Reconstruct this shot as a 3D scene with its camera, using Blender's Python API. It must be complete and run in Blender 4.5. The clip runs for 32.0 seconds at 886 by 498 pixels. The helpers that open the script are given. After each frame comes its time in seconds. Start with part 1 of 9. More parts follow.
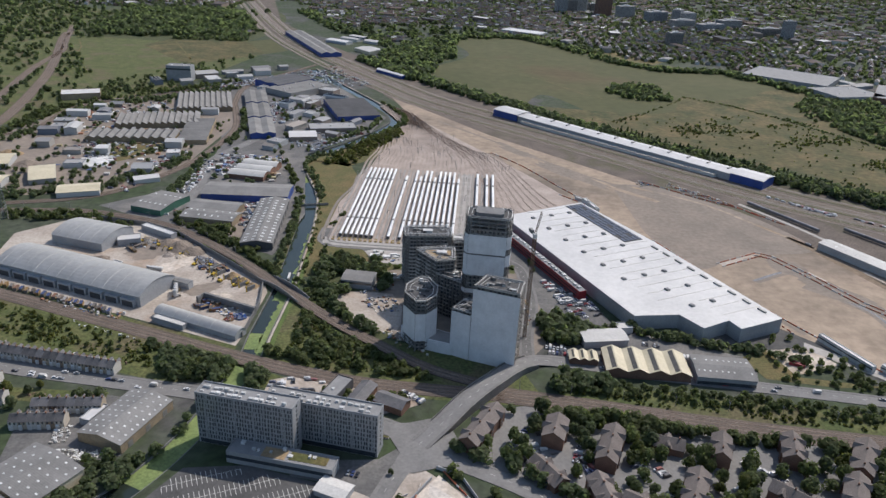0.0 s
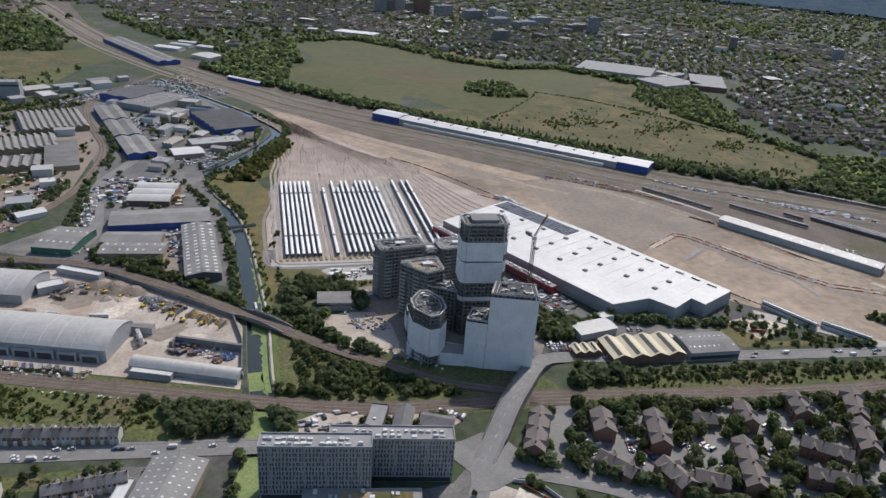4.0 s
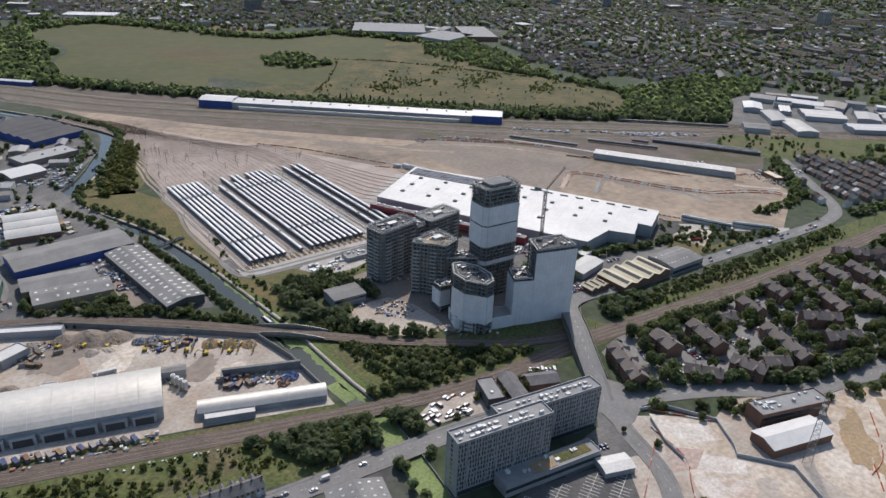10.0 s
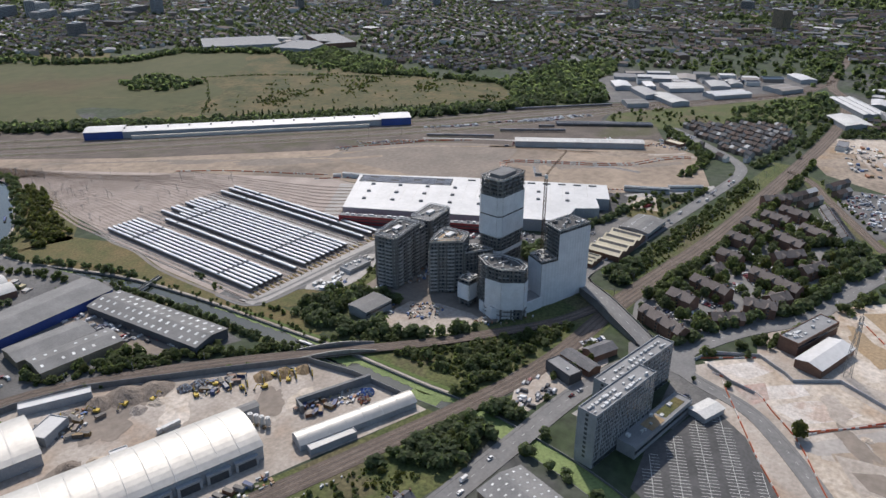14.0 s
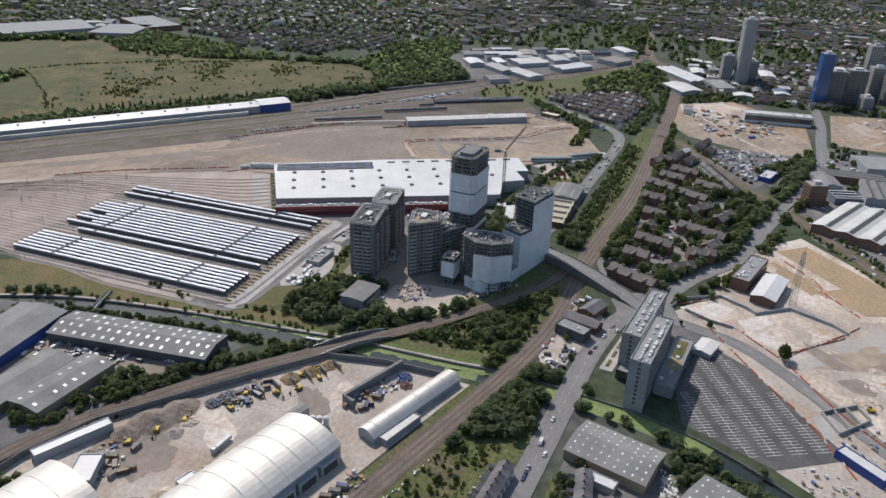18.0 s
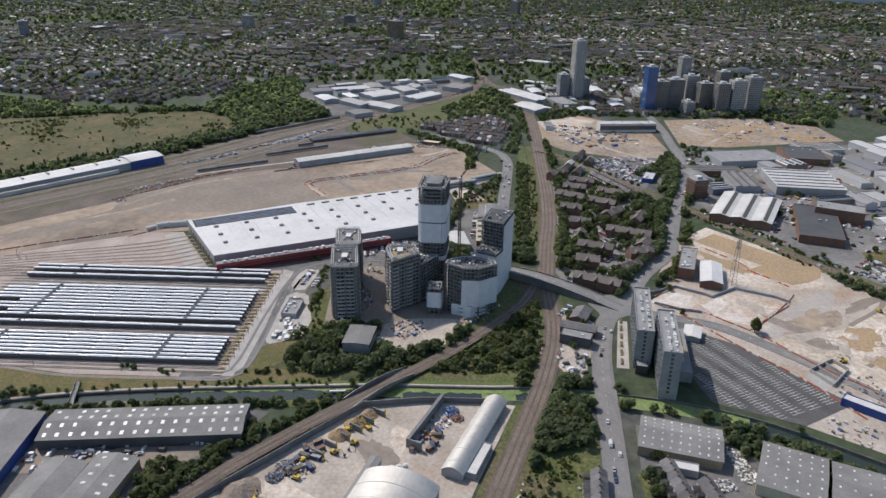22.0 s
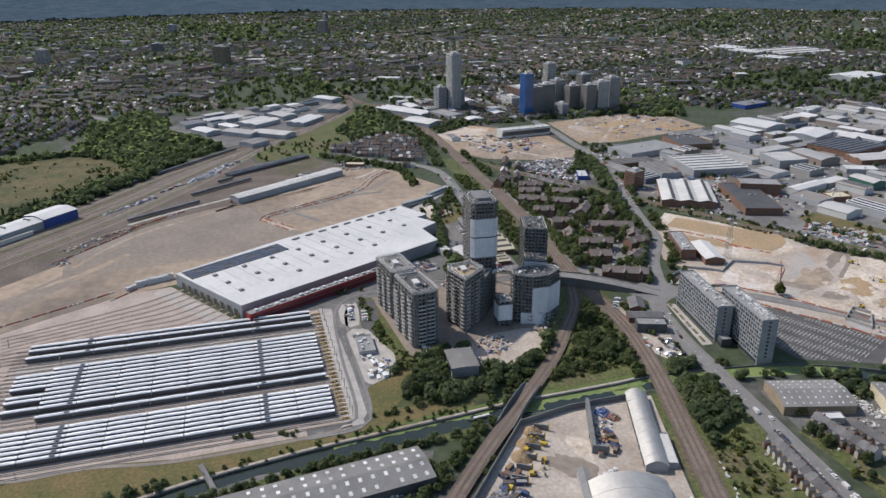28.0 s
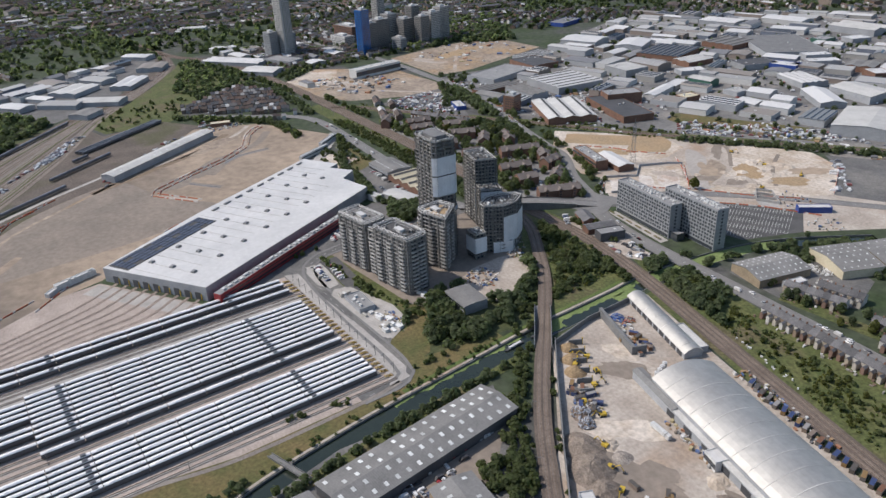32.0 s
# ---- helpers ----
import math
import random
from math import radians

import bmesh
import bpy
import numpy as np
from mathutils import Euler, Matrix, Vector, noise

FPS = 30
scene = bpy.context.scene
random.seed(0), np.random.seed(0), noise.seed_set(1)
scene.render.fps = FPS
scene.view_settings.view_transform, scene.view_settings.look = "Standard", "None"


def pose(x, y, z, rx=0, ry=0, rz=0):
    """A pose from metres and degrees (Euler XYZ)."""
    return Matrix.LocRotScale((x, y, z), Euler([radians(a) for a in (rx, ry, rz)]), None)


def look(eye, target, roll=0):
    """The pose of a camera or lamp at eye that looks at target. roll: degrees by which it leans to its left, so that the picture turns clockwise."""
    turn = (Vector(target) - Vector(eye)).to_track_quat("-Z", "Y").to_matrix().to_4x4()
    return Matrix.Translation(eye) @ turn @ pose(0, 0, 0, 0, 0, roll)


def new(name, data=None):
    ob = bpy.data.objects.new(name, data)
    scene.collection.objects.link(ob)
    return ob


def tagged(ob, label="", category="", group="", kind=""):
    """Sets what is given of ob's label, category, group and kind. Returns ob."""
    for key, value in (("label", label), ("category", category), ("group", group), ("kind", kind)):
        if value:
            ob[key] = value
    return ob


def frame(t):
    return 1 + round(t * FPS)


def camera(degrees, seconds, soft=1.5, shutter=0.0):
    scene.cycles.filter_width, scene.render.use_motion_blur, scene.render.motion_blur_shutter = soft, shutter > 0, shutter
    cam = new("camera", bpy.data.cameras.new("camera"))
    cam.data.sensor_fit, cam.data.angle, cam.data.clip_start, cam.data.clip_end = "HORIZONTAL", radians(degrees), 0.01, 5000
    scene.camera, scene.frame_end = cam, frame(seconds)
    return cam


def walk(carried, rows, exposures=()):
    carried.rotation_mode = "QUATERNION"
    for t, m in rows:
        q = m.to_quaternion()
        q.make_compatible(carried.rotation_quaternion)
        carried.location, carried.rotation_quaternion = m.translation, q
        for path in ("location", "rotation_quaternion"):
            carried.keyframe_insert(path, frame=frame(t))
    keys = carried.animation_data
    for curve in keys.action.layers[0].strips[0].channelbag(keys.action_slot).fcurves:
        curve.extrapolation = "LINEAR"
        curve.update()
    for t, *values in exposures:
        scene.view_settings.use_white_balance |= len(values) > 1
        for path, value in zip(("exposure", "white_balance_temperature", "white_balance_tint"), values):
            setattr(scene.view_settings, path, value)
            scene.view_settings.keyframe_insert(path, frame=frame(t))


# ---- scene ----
import mathutils
import mathutils.geometry

cam = camera(62.3, 32.0)
METRES, EYE, TILT, LEAN, TURN = 1147.0, 285.6, 0.0, 0.0, 2.2
ROWS = [
    (0.0, 0.0, 0.0, 0.0, 1.21, -24.44, -2.67),
    (0.5, -0.0147, 0.0024, -0.0007, -0.64, -24.72, -2.67),
    (1.0, -0.0306, 0.0054, -0.0015, -2.69, -24.61, -2.72),
    (1.5, -0.0452, 0.0082, -0.0019, -4.65, -24.21, -2.91),
    (2.0, -0.061, 0.0109, -0.0018, -6.88, -23.72, -3.3),
    (2.5, -0.0755, 0.0135, -0.0019, -8.96, -23.4, -3.68),
    (3.0, -0.0913, 0.0167, -0.0018, -11.19, -23.28, -3.92),
    (3.5, -0.106, 0.0201, -0.002, -13.21, -23.35, -3.92),
    (5.5, -0.1662, 0.0402, -0.0026, -20.56, -25.12, -2.34),
    (6.0, -0.1813, 0.0469, -0.0029, -22.05, -25.51, -2.21),
    (6.5, -0.195, 0.0536, -0.0033, -23.36, -25.77, -2.21),
    (7.0, -0.2095, 0.0609, -0.0038, -25.05, -25.85, -2.27),
    (7.5, -0.2228, 0.0676, -0.0039, -26.99, -25.81, -2.33),
    (8.0, -0.2371, 0.0754, -0.0043, -29.45, -25.74, -2.33),
    (8.5, -0.2502, 0.0835, -0.0046, -31.92, -25.72, -2.32),
    (9.0, -0.2641, 0.0928, -0.0054, -34.65, -25.65, -2.31),
    (9.5, -0.2767, 0.1019, -0.0065, -37.08, -25.45, -2.28),
    (10.0, -0.2901, 0.1121, -0.0079, -39.52, -25.09, -2.21),
    (10.5, -0.3021, 0.1218, -0.0091, -41.64, -24.66, -2.01),
    (11.0, -0.3149, 0.1328, -0.0103, -43.78, -24.14, -1.75),
    (11.5, -0.3264, 0.1432, -0.0111, -45.66, -23.7, -1.44),
    (12.0, -0.3386, 0.1546, -0.0118, -47.64, -23.35, -1.14),
    (12.5, -0.3495, 0.1653, -0.0125, -49.48, -23.24, -0.86),
    (13.0, -0.3609, 0.1772, -0.013, -51.5, -23.43, -0.52),
    (13.5, -0.3711, 0.1885, -0.013, -53.39, -23.82, -0.28),
    (14.0, -0.3815, 0.201, -0.013, -55.46, -24.37, -0.16),
    (14.5, -0.3908, 0.2128, -0.0132, -57.41, -24.95, -0.19),
    (16.5, -0.4238, 0.2659, -0.0119, -65.98, -26.57, -0.92),
    (17.0, -0.4308, 0.2804, -0.0119, -68.14, -26.29, -1.41),
    (17.5, -0.4367, 0.2942, -0.012, -70.16, -25.98, -1.8),
    (18.0, -0.4423, 0.3092, -0.012, -72.36, -25.61, -1.77),
    (18.5, -0.4469, 0.3233, -0.0122, -74.49, -25.2, -1.61),
    (19.0, -0.4513, 0.3388, -0.012, -76.93, -24.71, -1.51),
    (19.5, -0.4547, 0.3531, -0.012, -79.3, -24.23, -1.56),
    (20.0, -0.4577, 0.3686, -0.0124, -81.9, -23.75, -1.66),
    (20.5, -0.4599, 0.3831, -0.0127, -84.21, -23.42, -1.71),
    (21.0, -0.4616, 0.3987, -0.0135, -86.44, -23.16, -1.53),
    (21.5, -0.4628, 0.413, -0.0143, -88.2, -22.98, -1.13),
    (22.0, -0.4633, 0.4291, -0.015, -89.89, -22.71, -0.76),
    (22.5, -0.4632, 0.4442, -0.0154, -91.45, -22.27, -0.61),
    (23.0, -0.4627, 0.4605, -0.0157, -93.31, -21.68, -0.55),
    (23.5, -0.462, 0.475, -0.0158, -95.12, -21.23, -0.47),
    (24.0, -0.4605, 0.4908, -0.0166, -97.05, -20.92, -0.4),
    (24.5, -0.4585, 0.5054, -0.0168, -98.61, -20.76, -0.22),
    (25.0, -0.4555, 0.5211, -0.0168, -100.04, -20.57, -0.0),
    (25.5, -0.4524, 0.5359, -0.017, -101.14, -20.27, 0.05),
    (27.5, -0.4371, 0.5955, -0.0167, -106.31, -20.33, 0.19),
    (28.0, -0.4322, 0.6108, -0.0166, -108.14, -21.35, 0.51),
    (28.5, -0.4272, 0.6248, -0.0165, -110.17, -22.51, 1.06),
    (29.0, -0.4211, 0.6399, -0.0165, -112.83, -23.75, 1.85),
    (29.5, -0.4151, 0.6534, -0.0167, -115.31, -24.72, 2.44),
    (30.0, -0.4076, 0.6678, -0.0166, -117.91, -25.6, 2.77),
    (30.5, -0.4002, 0.6805, -0.0163, -120.2, -26.21, 2.86),
    (31.0, -0.3914, 0.6942, -0.0158, -122.63, -26.61, 2.75),
    (31.5, -0.3825, 0.7064, -0.0154, -124.78, -26.67, 2.61),
    (32.0, -0.3723, 0.7192, -0.0149, -126.96, -26.4, 2.52),
]
walk(cam, [(t, pose(0, 0, EYE, TILT, LEAN, TURN) @ pose(METRES * x, METRES * y, METRES * z, 90 + pitch, roll, yaw)) for t, x, y, z, yaw, pitch, roll in ROWS])

# ---- light ----
SUN_EL, SUN_AZ = radians(48), radians(42)   # azimuth from +y towards +x
world = bpy.data.worlds.new("sky")
scene.world = world
world.use_nodes = True
_sky = world.node_tree.nodes.new("ShaderNodeTexSky")
_sky.sky_type, _sky.sun_disc = "NISHITA", False
_sky.sun_elevation, _sky.sun_rotation = SUN_EL, SUN_AZ
_bg = world.node_tree.nodes["Background"]
_bg.inputs["Strength"].default_value = 0.15
world.node_tree.links.new(_sky.outputs[0], _bg.inputs["Color"])
_sd = bpy.data.lights.new("sun", "SUN")
_sd.energy, _sd.angle, _sd.color = 4.15, radians(0.55), (1.0, 0.924, 0.872)
sun = new("sun", _sd)
_to = Vector((math.sin(SUN_AZ) * math.cos(SUN_EL), math.cos(SUN_AZ) * math.cos(SUN_EL), math.sin(SUN_EL)))
sun.matrix_world = look(_to * 900, (0, 0, 0))


# ---- materials ----
def mat(name, c1, c2=None, scale=0.2, rough=0.85, fine=2.0, fine_amt=0.25, metal=0.0, bump=0.0, rnd=0.0, island=0.0, spec=0.3, c3=None, lo=0.35, hi=0.65):
    """Two-scale noise between c1 and c2 (c3: patches), with a finer grain over it."""
    m = bpy.data.materials.new(name)
    m.use_nodes = True
    nt = m.node_tree
    n, ln = nt.nodes, nt.links
    b = n["Principled BSDF"]
    b.inputs["Roughness"].default_value, b.inputs["Metallic"].default_value = rough, metal
    b.inputs["Specular IOR Level"].default_value = spec
    geo = n.new("ShaderNodeNewGeometry")
    pos = geo.outputs["Position"]

    def noise_node(s, detail):
        t = n.new("ShaderNodeTexNoise")
        t.inputs["Scale"].default_value, t.inputs["Detail"].default_value = s, detail
        t.inputs["Roughness"].default_value = 0.6
        ln.new(pos, t.inputs["Vector"])
        return t.outputs[0]

    def ramp(fac, a, z, lo_, hi_):
        r = n.new("ShaderNodeValToRGB")
        r.color_ramp.elements[0].position, r.color_ramp.elements[1].position = lo_, hi_
        r.color_ramp.elements[0].color, r.color_ramp.elements[1].color = (*a, 1), (*z, 1)
        ln.new(fac, r.inputs[0])
        return r.outputs[0]

    def mix(kind, fac, a, z):
        x = n.new("ShaderNodeMix")
        x.data_type, x.blend_type = "RGBA", kind
        if isinstance(fac, float):
            x.inputs[0].default_value = fac
        else:
            ln.new(fac, x.inputs[0])
        ln.new(a, x.inputs[6])
        ln.new(z, x.inputs[7])
        return x.outputs[2]

    col = ramp(noise_node(scale, 5), c1, c2 or c1, lo, hi)
    if c3:
        col = mix("MIX", ramp(noise_node(scale * 0.31, 4), (0, 0, 0), (1, 1, 1), 0.52, 0.62), col, ramp(noise_node(scale * 2.1, 3), c3, tuple(v * 0.75 for v in c3), 0.3, 0.7))
    f = noise_node(fine, 3)
    col = mix("MULTIPLY", 1.0, col, ramp(f, (1 - fine_amt,) * 3, (1 + fine_amt * 0.6,) * 3, 0.3, 0.7))
    for amount, src in ((rnd, "o"), (island, "i")):
        if amount:
            out = n.new("ShaderNodeObjectInfo").outputs["Random"] if src == "o" else geo.outputs["Random Per Island"]
            col = mix("MULTIPLY", 1.0, col, ramp(out, (1 - amount,) * 3, (1 + amount * 0.7,) * 3, 0.0, 1.0))
    ln.new(col, b.inputs["Base Color"])
    if bump:
        bp = n.new("ShaderNodeBump")
        bp.inputs["Strength"].default_value, bp.inputs["Distance"].default_value = bump, 0.3
        ln.new(f, bp.inputs["Height"])
        ln.new(bp.outputs[0], b.inputs["Normal"])
    return m


def palette(name, colours, rough=0.6, by="o", metal=0.0, spec=0.4):
    """One of several colours, by object or by island."""
    m = bpy.data.materials.new(name)
    m.use_nodes = True
    n, ln = m.node_tree.nodes, m.node_tree.links
    b = n["Principled BSDF"]
    b.inputs["Roughness"].default_value, b.inputs["Metallic"].default_value = rough, metal
    b.inputs["Specular IOR Level"].default_value = spec
    src = n.new("ShaderNodeObjectInfo").outputs["Random"] if by == "o" else n.new("ShaderNodeNewGeometry").outputs["Random Per Island"]
    r = n.new("ShaderNodeValToRGB")
    r.color_ramp.interpolation = "CONSTANT"
    e = r.color_ramp.elements
    while len(e) < len(colours):
        e.new(0.5)
    for i, c in enumerate(colours):
        e[i].position, e[i].color = i / len(colours), (*c, 1)
    ln.new(src, r.inputs[0])
    t = n.new("ShaderNodeTexNoise")
    t.inputs["Scale"].default_value = 0.8
    ln.new(n.new("ShaderNodeNewGeometry").outputs["Position"], t.inputs["Vector"])
    r2 = n.new("ShaderNodeValToRGB")
    r2.color_ramp.elements[0].color, r2.color_ramp.elements[1].color = (0.75, 0.75, 0.75, 1), (1.1, 1.1, 1.1, 1)
    ln.new(t.outputs[0], r2.inputs[0])
    x = n.new("ShaderNodeMix")
    x.data_type, x.blend_type = "RGBA", "MULTIPLY"
    x.inputs[0].default_value = 1.0
    ln.new(r.outputs[0], x.inputs[6])
    ln.new(r2.outputs[0], x.inputs[7])
    ln.new(x.outputs[2], b.inputs["Base Color"])
    return m


def ribbed(name, c1, c2, period=1.0, rough=0.55, metal=0.0, spec=0.4, depth=0.35, rnd=0.0):
    """Profiled sheet: ribs by bump along the object's own x, stains by noise."""
    m = mat(name, c1, c2, 0.06, rough, 0.8, 0.14, metal, 0.0, rnd, 0.0, spec)
    n, ln = m.node_tree.nodes, m.node_tree.links
    tc = n.new("ShaderNodeTexCoord")
    w = n.new("ShaderNodeTexWave")
    w.inputs["Scale"].default_value = 0.314 / period
    w.inputs["Distortion"].default_value = 0.0
    ln.new(tc.outputs["Object"], w.inputs["Vector"])
    bp = n.new("ShaderNodeBump")
    bp.inputs["Strength"].default_value, bp.inputs["Distance"].default_value = depth, 0.08
    ln.new(w.outputs[1], bp.inputs["Height"])
    ln.new(bp.outputs[0], n["Principled BSDF"].inputs["Normal"])
    return m


M = {
    "town": mat("town_ground", (0.062, 0.072, 0.048), (0.040, 0.060, 0.024), 0.02, 0.95, 0.12, 0.4, c3=(0.10, 0.098, 0.094)),
    "scrub": mat("rough_grass", (0.070, 0.090, 0.030), (0.115, 0.120, 0.045), 0.06, 0.95, 0.4, 0.5, bump=0.6, c3=(0.135, 0.118, 0.062)),
    "grass": mat("grass", (0.075, 0.112, 0.030), (0.112, 0.145, 0.046), 0.05, 0.95, 0.8, 0.25, bump=0.4),
    "meadow": mat("mown_meadow", (0.070, 0.074, 0.030), (0.088, 0.086, 0.038), 0.006, 0.95, 0.05, 0.16, c3=(0.108, 0.086, 0.042)),
    "heath": mat("dry_meadow", (0.135, 0.106, 0.048), (0.052, 0.062, 0.024), 0.022, 0.95, 0.12, 0.4, c3=(0.098, 0.090, 0.036)),
    "drygrass": mat("dry_grass", (0.16, 0.12, 0.055), (0.09, 0.095, 0.035), 0.04, 0.95, 0.5, 0.35, bump=0.4),
    "sand": mat("graded_earth", (0.345, 0.272, 0.203), (0.245, 0.195, 0.148), 0.011, 0.95, 0.10, 0.24, c3=(0.205, 0.168, 0.134), bump=0.1),
    "hard": mat("crushed_stone", (0.45, 0.40, 0.345), (0.32, 0.275, 0.23), 0.03, 0.95, 0.4, 0.22, c3=(0.36, 0.27, 0.2)),
    "chalk": mat("pale_rubble_ground", (0.56, 0.50, 0.43), (0.38, 0.31, 0.235), 0.028, 0.95, 0.3, 0.3, c3=(0.42, 0.295, 0.195)),
    "whiteslab": mat("pale_broken_concrete", (0.60, 0.56, 0.51), (0.46, 0.41, 0.36), 0.09, 0.95, 0.5, 0.25, c3=(0.50, 0.40, 0.33)),
    "haulgrey": mat("grey_haul_road", (0.37, 0.34, 0.305), (0.30, 0.272, 0.245), 0.03, 0.95, 0.3, 0.15),
    "redsoil": mat("brick_dust_ground", (0.42, 0.30, 0.25), (0.36, 0.31, 0.27), 0.06, 0.95, 0.4, 0.3),
    "clay": mat("ochre_clay", (0.36, 0.255, 0.15), (0.29, 0.22, 0.14), 0.03, 0.95, 0.4, 0.25),
    "brownearth": mat("brown_earth", (0.34, 0.278, 0.215), (0.23, 0.185, 0.145), 0.02, 0.95, 0.15, 0.35, c3=(0.36, 0.25, 0.145)),
    "puddle": mat("muddy_water", (0.20, 0.185, 0.165), (0.13, 0.125, 0.12), 0.08, 0.22, 0.3, 0.3, spec=0.5),
    "clay_dark": mat("dark_brown_earth", (0.225, 0.17, 0.12), (0.17, 0.13, 0.095), 0.03, 0.95, 0.2, 0.3),
    "greysoil": mat("grey_soil", (0.245, 0.205, 0.168), (0.19, 0.162, 0.135), 0.02, 0.95, 0.2, 0.18),
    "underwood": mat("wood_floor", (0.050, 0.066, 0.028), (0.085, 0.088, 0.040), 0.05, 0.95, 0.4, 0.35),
    "ballast": mat("ballast", (0.41, 0.345, 0.298), (0.31, 0.26, 0.225), 0.05, 0.95, 0.9, 0.3, bump=0.3),
    "siding": mat("dark_siding_ballast", (0.150, 0.122, 0.102), (0.100, 0.084, 0.070), 0.03, 0.95, 0.5, 0.35, c3=(0.105, 0.100, 0.058)),
    "sleepers": mat("sleepers_and_ballast", (0.215, 0.176, 0.146), (0.150, 0.123, 0.102), 0.06, 0.95, 0.9, 0.35, bump=0.3),
    "palesleepers": mat("pale_sleepers", (0.31, 0.27, 0.235), (0.22, 0.19, 0.165), 0.06, 0.95, 0.9, 0.35),
    "flatdark": mat("dark_flat_roof", (0.095, 0.093, 0.09), (0.065, 0.065, 0.065), 0.15, 0.85, 0.8, 0.25),
    "paleballast": mat("pale_grey_ballast", (0.26, 0.23, 0.20), (0.19, 0.168, 0.148), 0.05, 0.95, 0.9, 0.3),
    "oldballast": mat("brown_ballast", (0.140, 0.110, 0.090), (0.098, 0.080, 0.066), 0.05, 0.95, 0.9, 0.3, bump=0.3),
    "roadgrey": mat("worn_road", (0.205, 0.20, 0.192), (0.155, 0.152, 0.147), 0.05, 0.9, 0.5, 0.15, c3=(0.235, 0.228, 0.215)),
    "asphalt": mat("asphalt", (0.152, 0.148, 0.142), (0.102, 0.10, 0.097), 0.05, 0.9, 0.5, 0.25, c3=(0.20, 0.19, 0.175)),
    "yardmix": mat("mixed_yard_surface", (0.20, 0.195, 0.185), (0.115, 0.112, 0.108), 0.03, 0.9, 0.3, 0.3, c3=(0.27, 0.25, 0.225)),
    "carpark": mat("dark_car_park", (0.098, 0.096, 0.094), (0.070, 0.069, 0.068), 0.06, 0.9, 0.5, 0.2, c3=(0.125, 0.122, 0.116)),
    "dark": mat("fresh_asphalt", (0.055, 0.056, 0.06), (0.075, 0.075, 0.078), 0.06, 0.9, 0.7, 0.2),
    "footway": mat("grey_footway", (0.20, 0.195, 0.185), (0.155, 0.15, 0.145), 0.08, 0.9, 0.8, 0.15),
    "paving": mat("pale_paving", (0.40, 0.375, 0.345), (0.30, 0.285, 0.26), 0.08, 0.9, 0.8, 0.15),
    "concrete": mat("concrete", (0.36, 0.35, 0.33), (0.27, 0.26, 0.245), 0.08, 0.85, 0.9, 0.18),
    "greyconc": mat("grey_concrete", (0.19, 0.19, 0.185), (0.14, 0.14, 0.14), 0.1, 0.85, 0.9, 0.2),
    "water": mat("canal_water", (0.018, 0.026, 0.02), (0.026, 0.034, 0.024), 0.02, 0.16, 0.5, 0.1, bump=0.04, spec=0.5),
    "algae": mat("duckweed", (0.185, 0.235, 0.085), (0.130, 0.180, 0.062), 0.06, 0.8, 0.6, 0.3),
    "white": mat("white_roof_sheet", (0.56, 0.55, 0.53), (0.47, 0.465, 0.45), 0.03, 0.5, 0.3, 0.08, spec=0.35),
    "silver": mat("silver_roof_sheet", (0.50, 0.485, 0.45), (0.44, 0.425, 0.395), 0.05, 0.6, 0.25, 0.10, spec=0.5, metal=0.75),
    "train": mat("carriage_roof", (0.82, 0.81, 0.785), (0.72, 0.712, 0.69), 0.06, 0.38, 0.4, 0.10, spec=0.45, metal=0.0, rnd=0.10),
    "darktrain": mat("weathered_carriage_roof", (0.16, 0.17, 0.19), (0.10, 0.105, 0.12), 0.08, 0.5, 0.4, 0.2, spec=0.4, rnd=0.35),
    "clutter": palette("site_clutter", [(0.55, 0.55, 0.53), (0.30, 0.20, 0.11), (0.10, 0.15, 0.28), (0.62, 0.61, 0.58), (0.35, 0.34, 0.33), (0.33, 0.16, 0.09), (0.40, 0.34, 0.20), (0.14, 0.14, 0.14), (0.42, 0.40, 0.37), (0.22, 0.19, 0.16)], 0.7, by="i"),
    "bags": palette("white_bags", [(0.68, 0.68, 0.66), (0.58, 0.58, 0.56), (0.40, 0.38, 0.34)], 0.8, by="i"),
    "trainside": mat("carriage_side", (0.115, 0.115, 0.12), (0.08, 0.08, 0.088), 0.1, 0.3, spec=0.5),
    "asbestos": ribbed("grey_sheet_roof", (0.225, 0.22, 0.21), (0.165, 0.162, 0.155), 1.2, 0.85, spec=0.2, rnd=0.12),
    "paleroof": ribbed("pale_sheet_roof", (0.52, 0.51, 0.48), (0.42, 0.41, 0.385), 1.2, 0.6, rnd=0.15),
    "darkroof": ribbed("dark_sheet_roof", (0.085, 0.085, 0.09), (0.06, 0.062, 0.065), 1.2, 0.8, rnd=0.15),
    "cream": ribbed("cream_sheet_roof", (0.56, 0.50, 0.36), (0.46, 0.41, 0.29), 1.2, 0.7),
    "metalwall": ribbed("grey_cladding", (0.34, 0.35, 0.36), (0.27, 0.28, 0.29), 0.8, 0.5, rnd=0.1),
    "bluewall": ribbed("blue_cladding", (0.03, 0.07, 0.27), (0.025, 0.055, 0.2), 0.8, 0.5),
    "greenwall": ribbed("green_cladding", (0.05, 0.14, 0.10), (0.04, 0.11, 0.08), 0.8, 0.5),
    "redwall": ribbed("red_cladding", (0.26, 0.025, 0.03), (0.20, 0.02, 0.025), 2.4, 0.4),
    "brick": mat("brick", (0.215, 0.120, 0.083), (0.155, 0.092, 0.066), 0.15, 0.9, 1.5, 0.25, rnd=0.15),
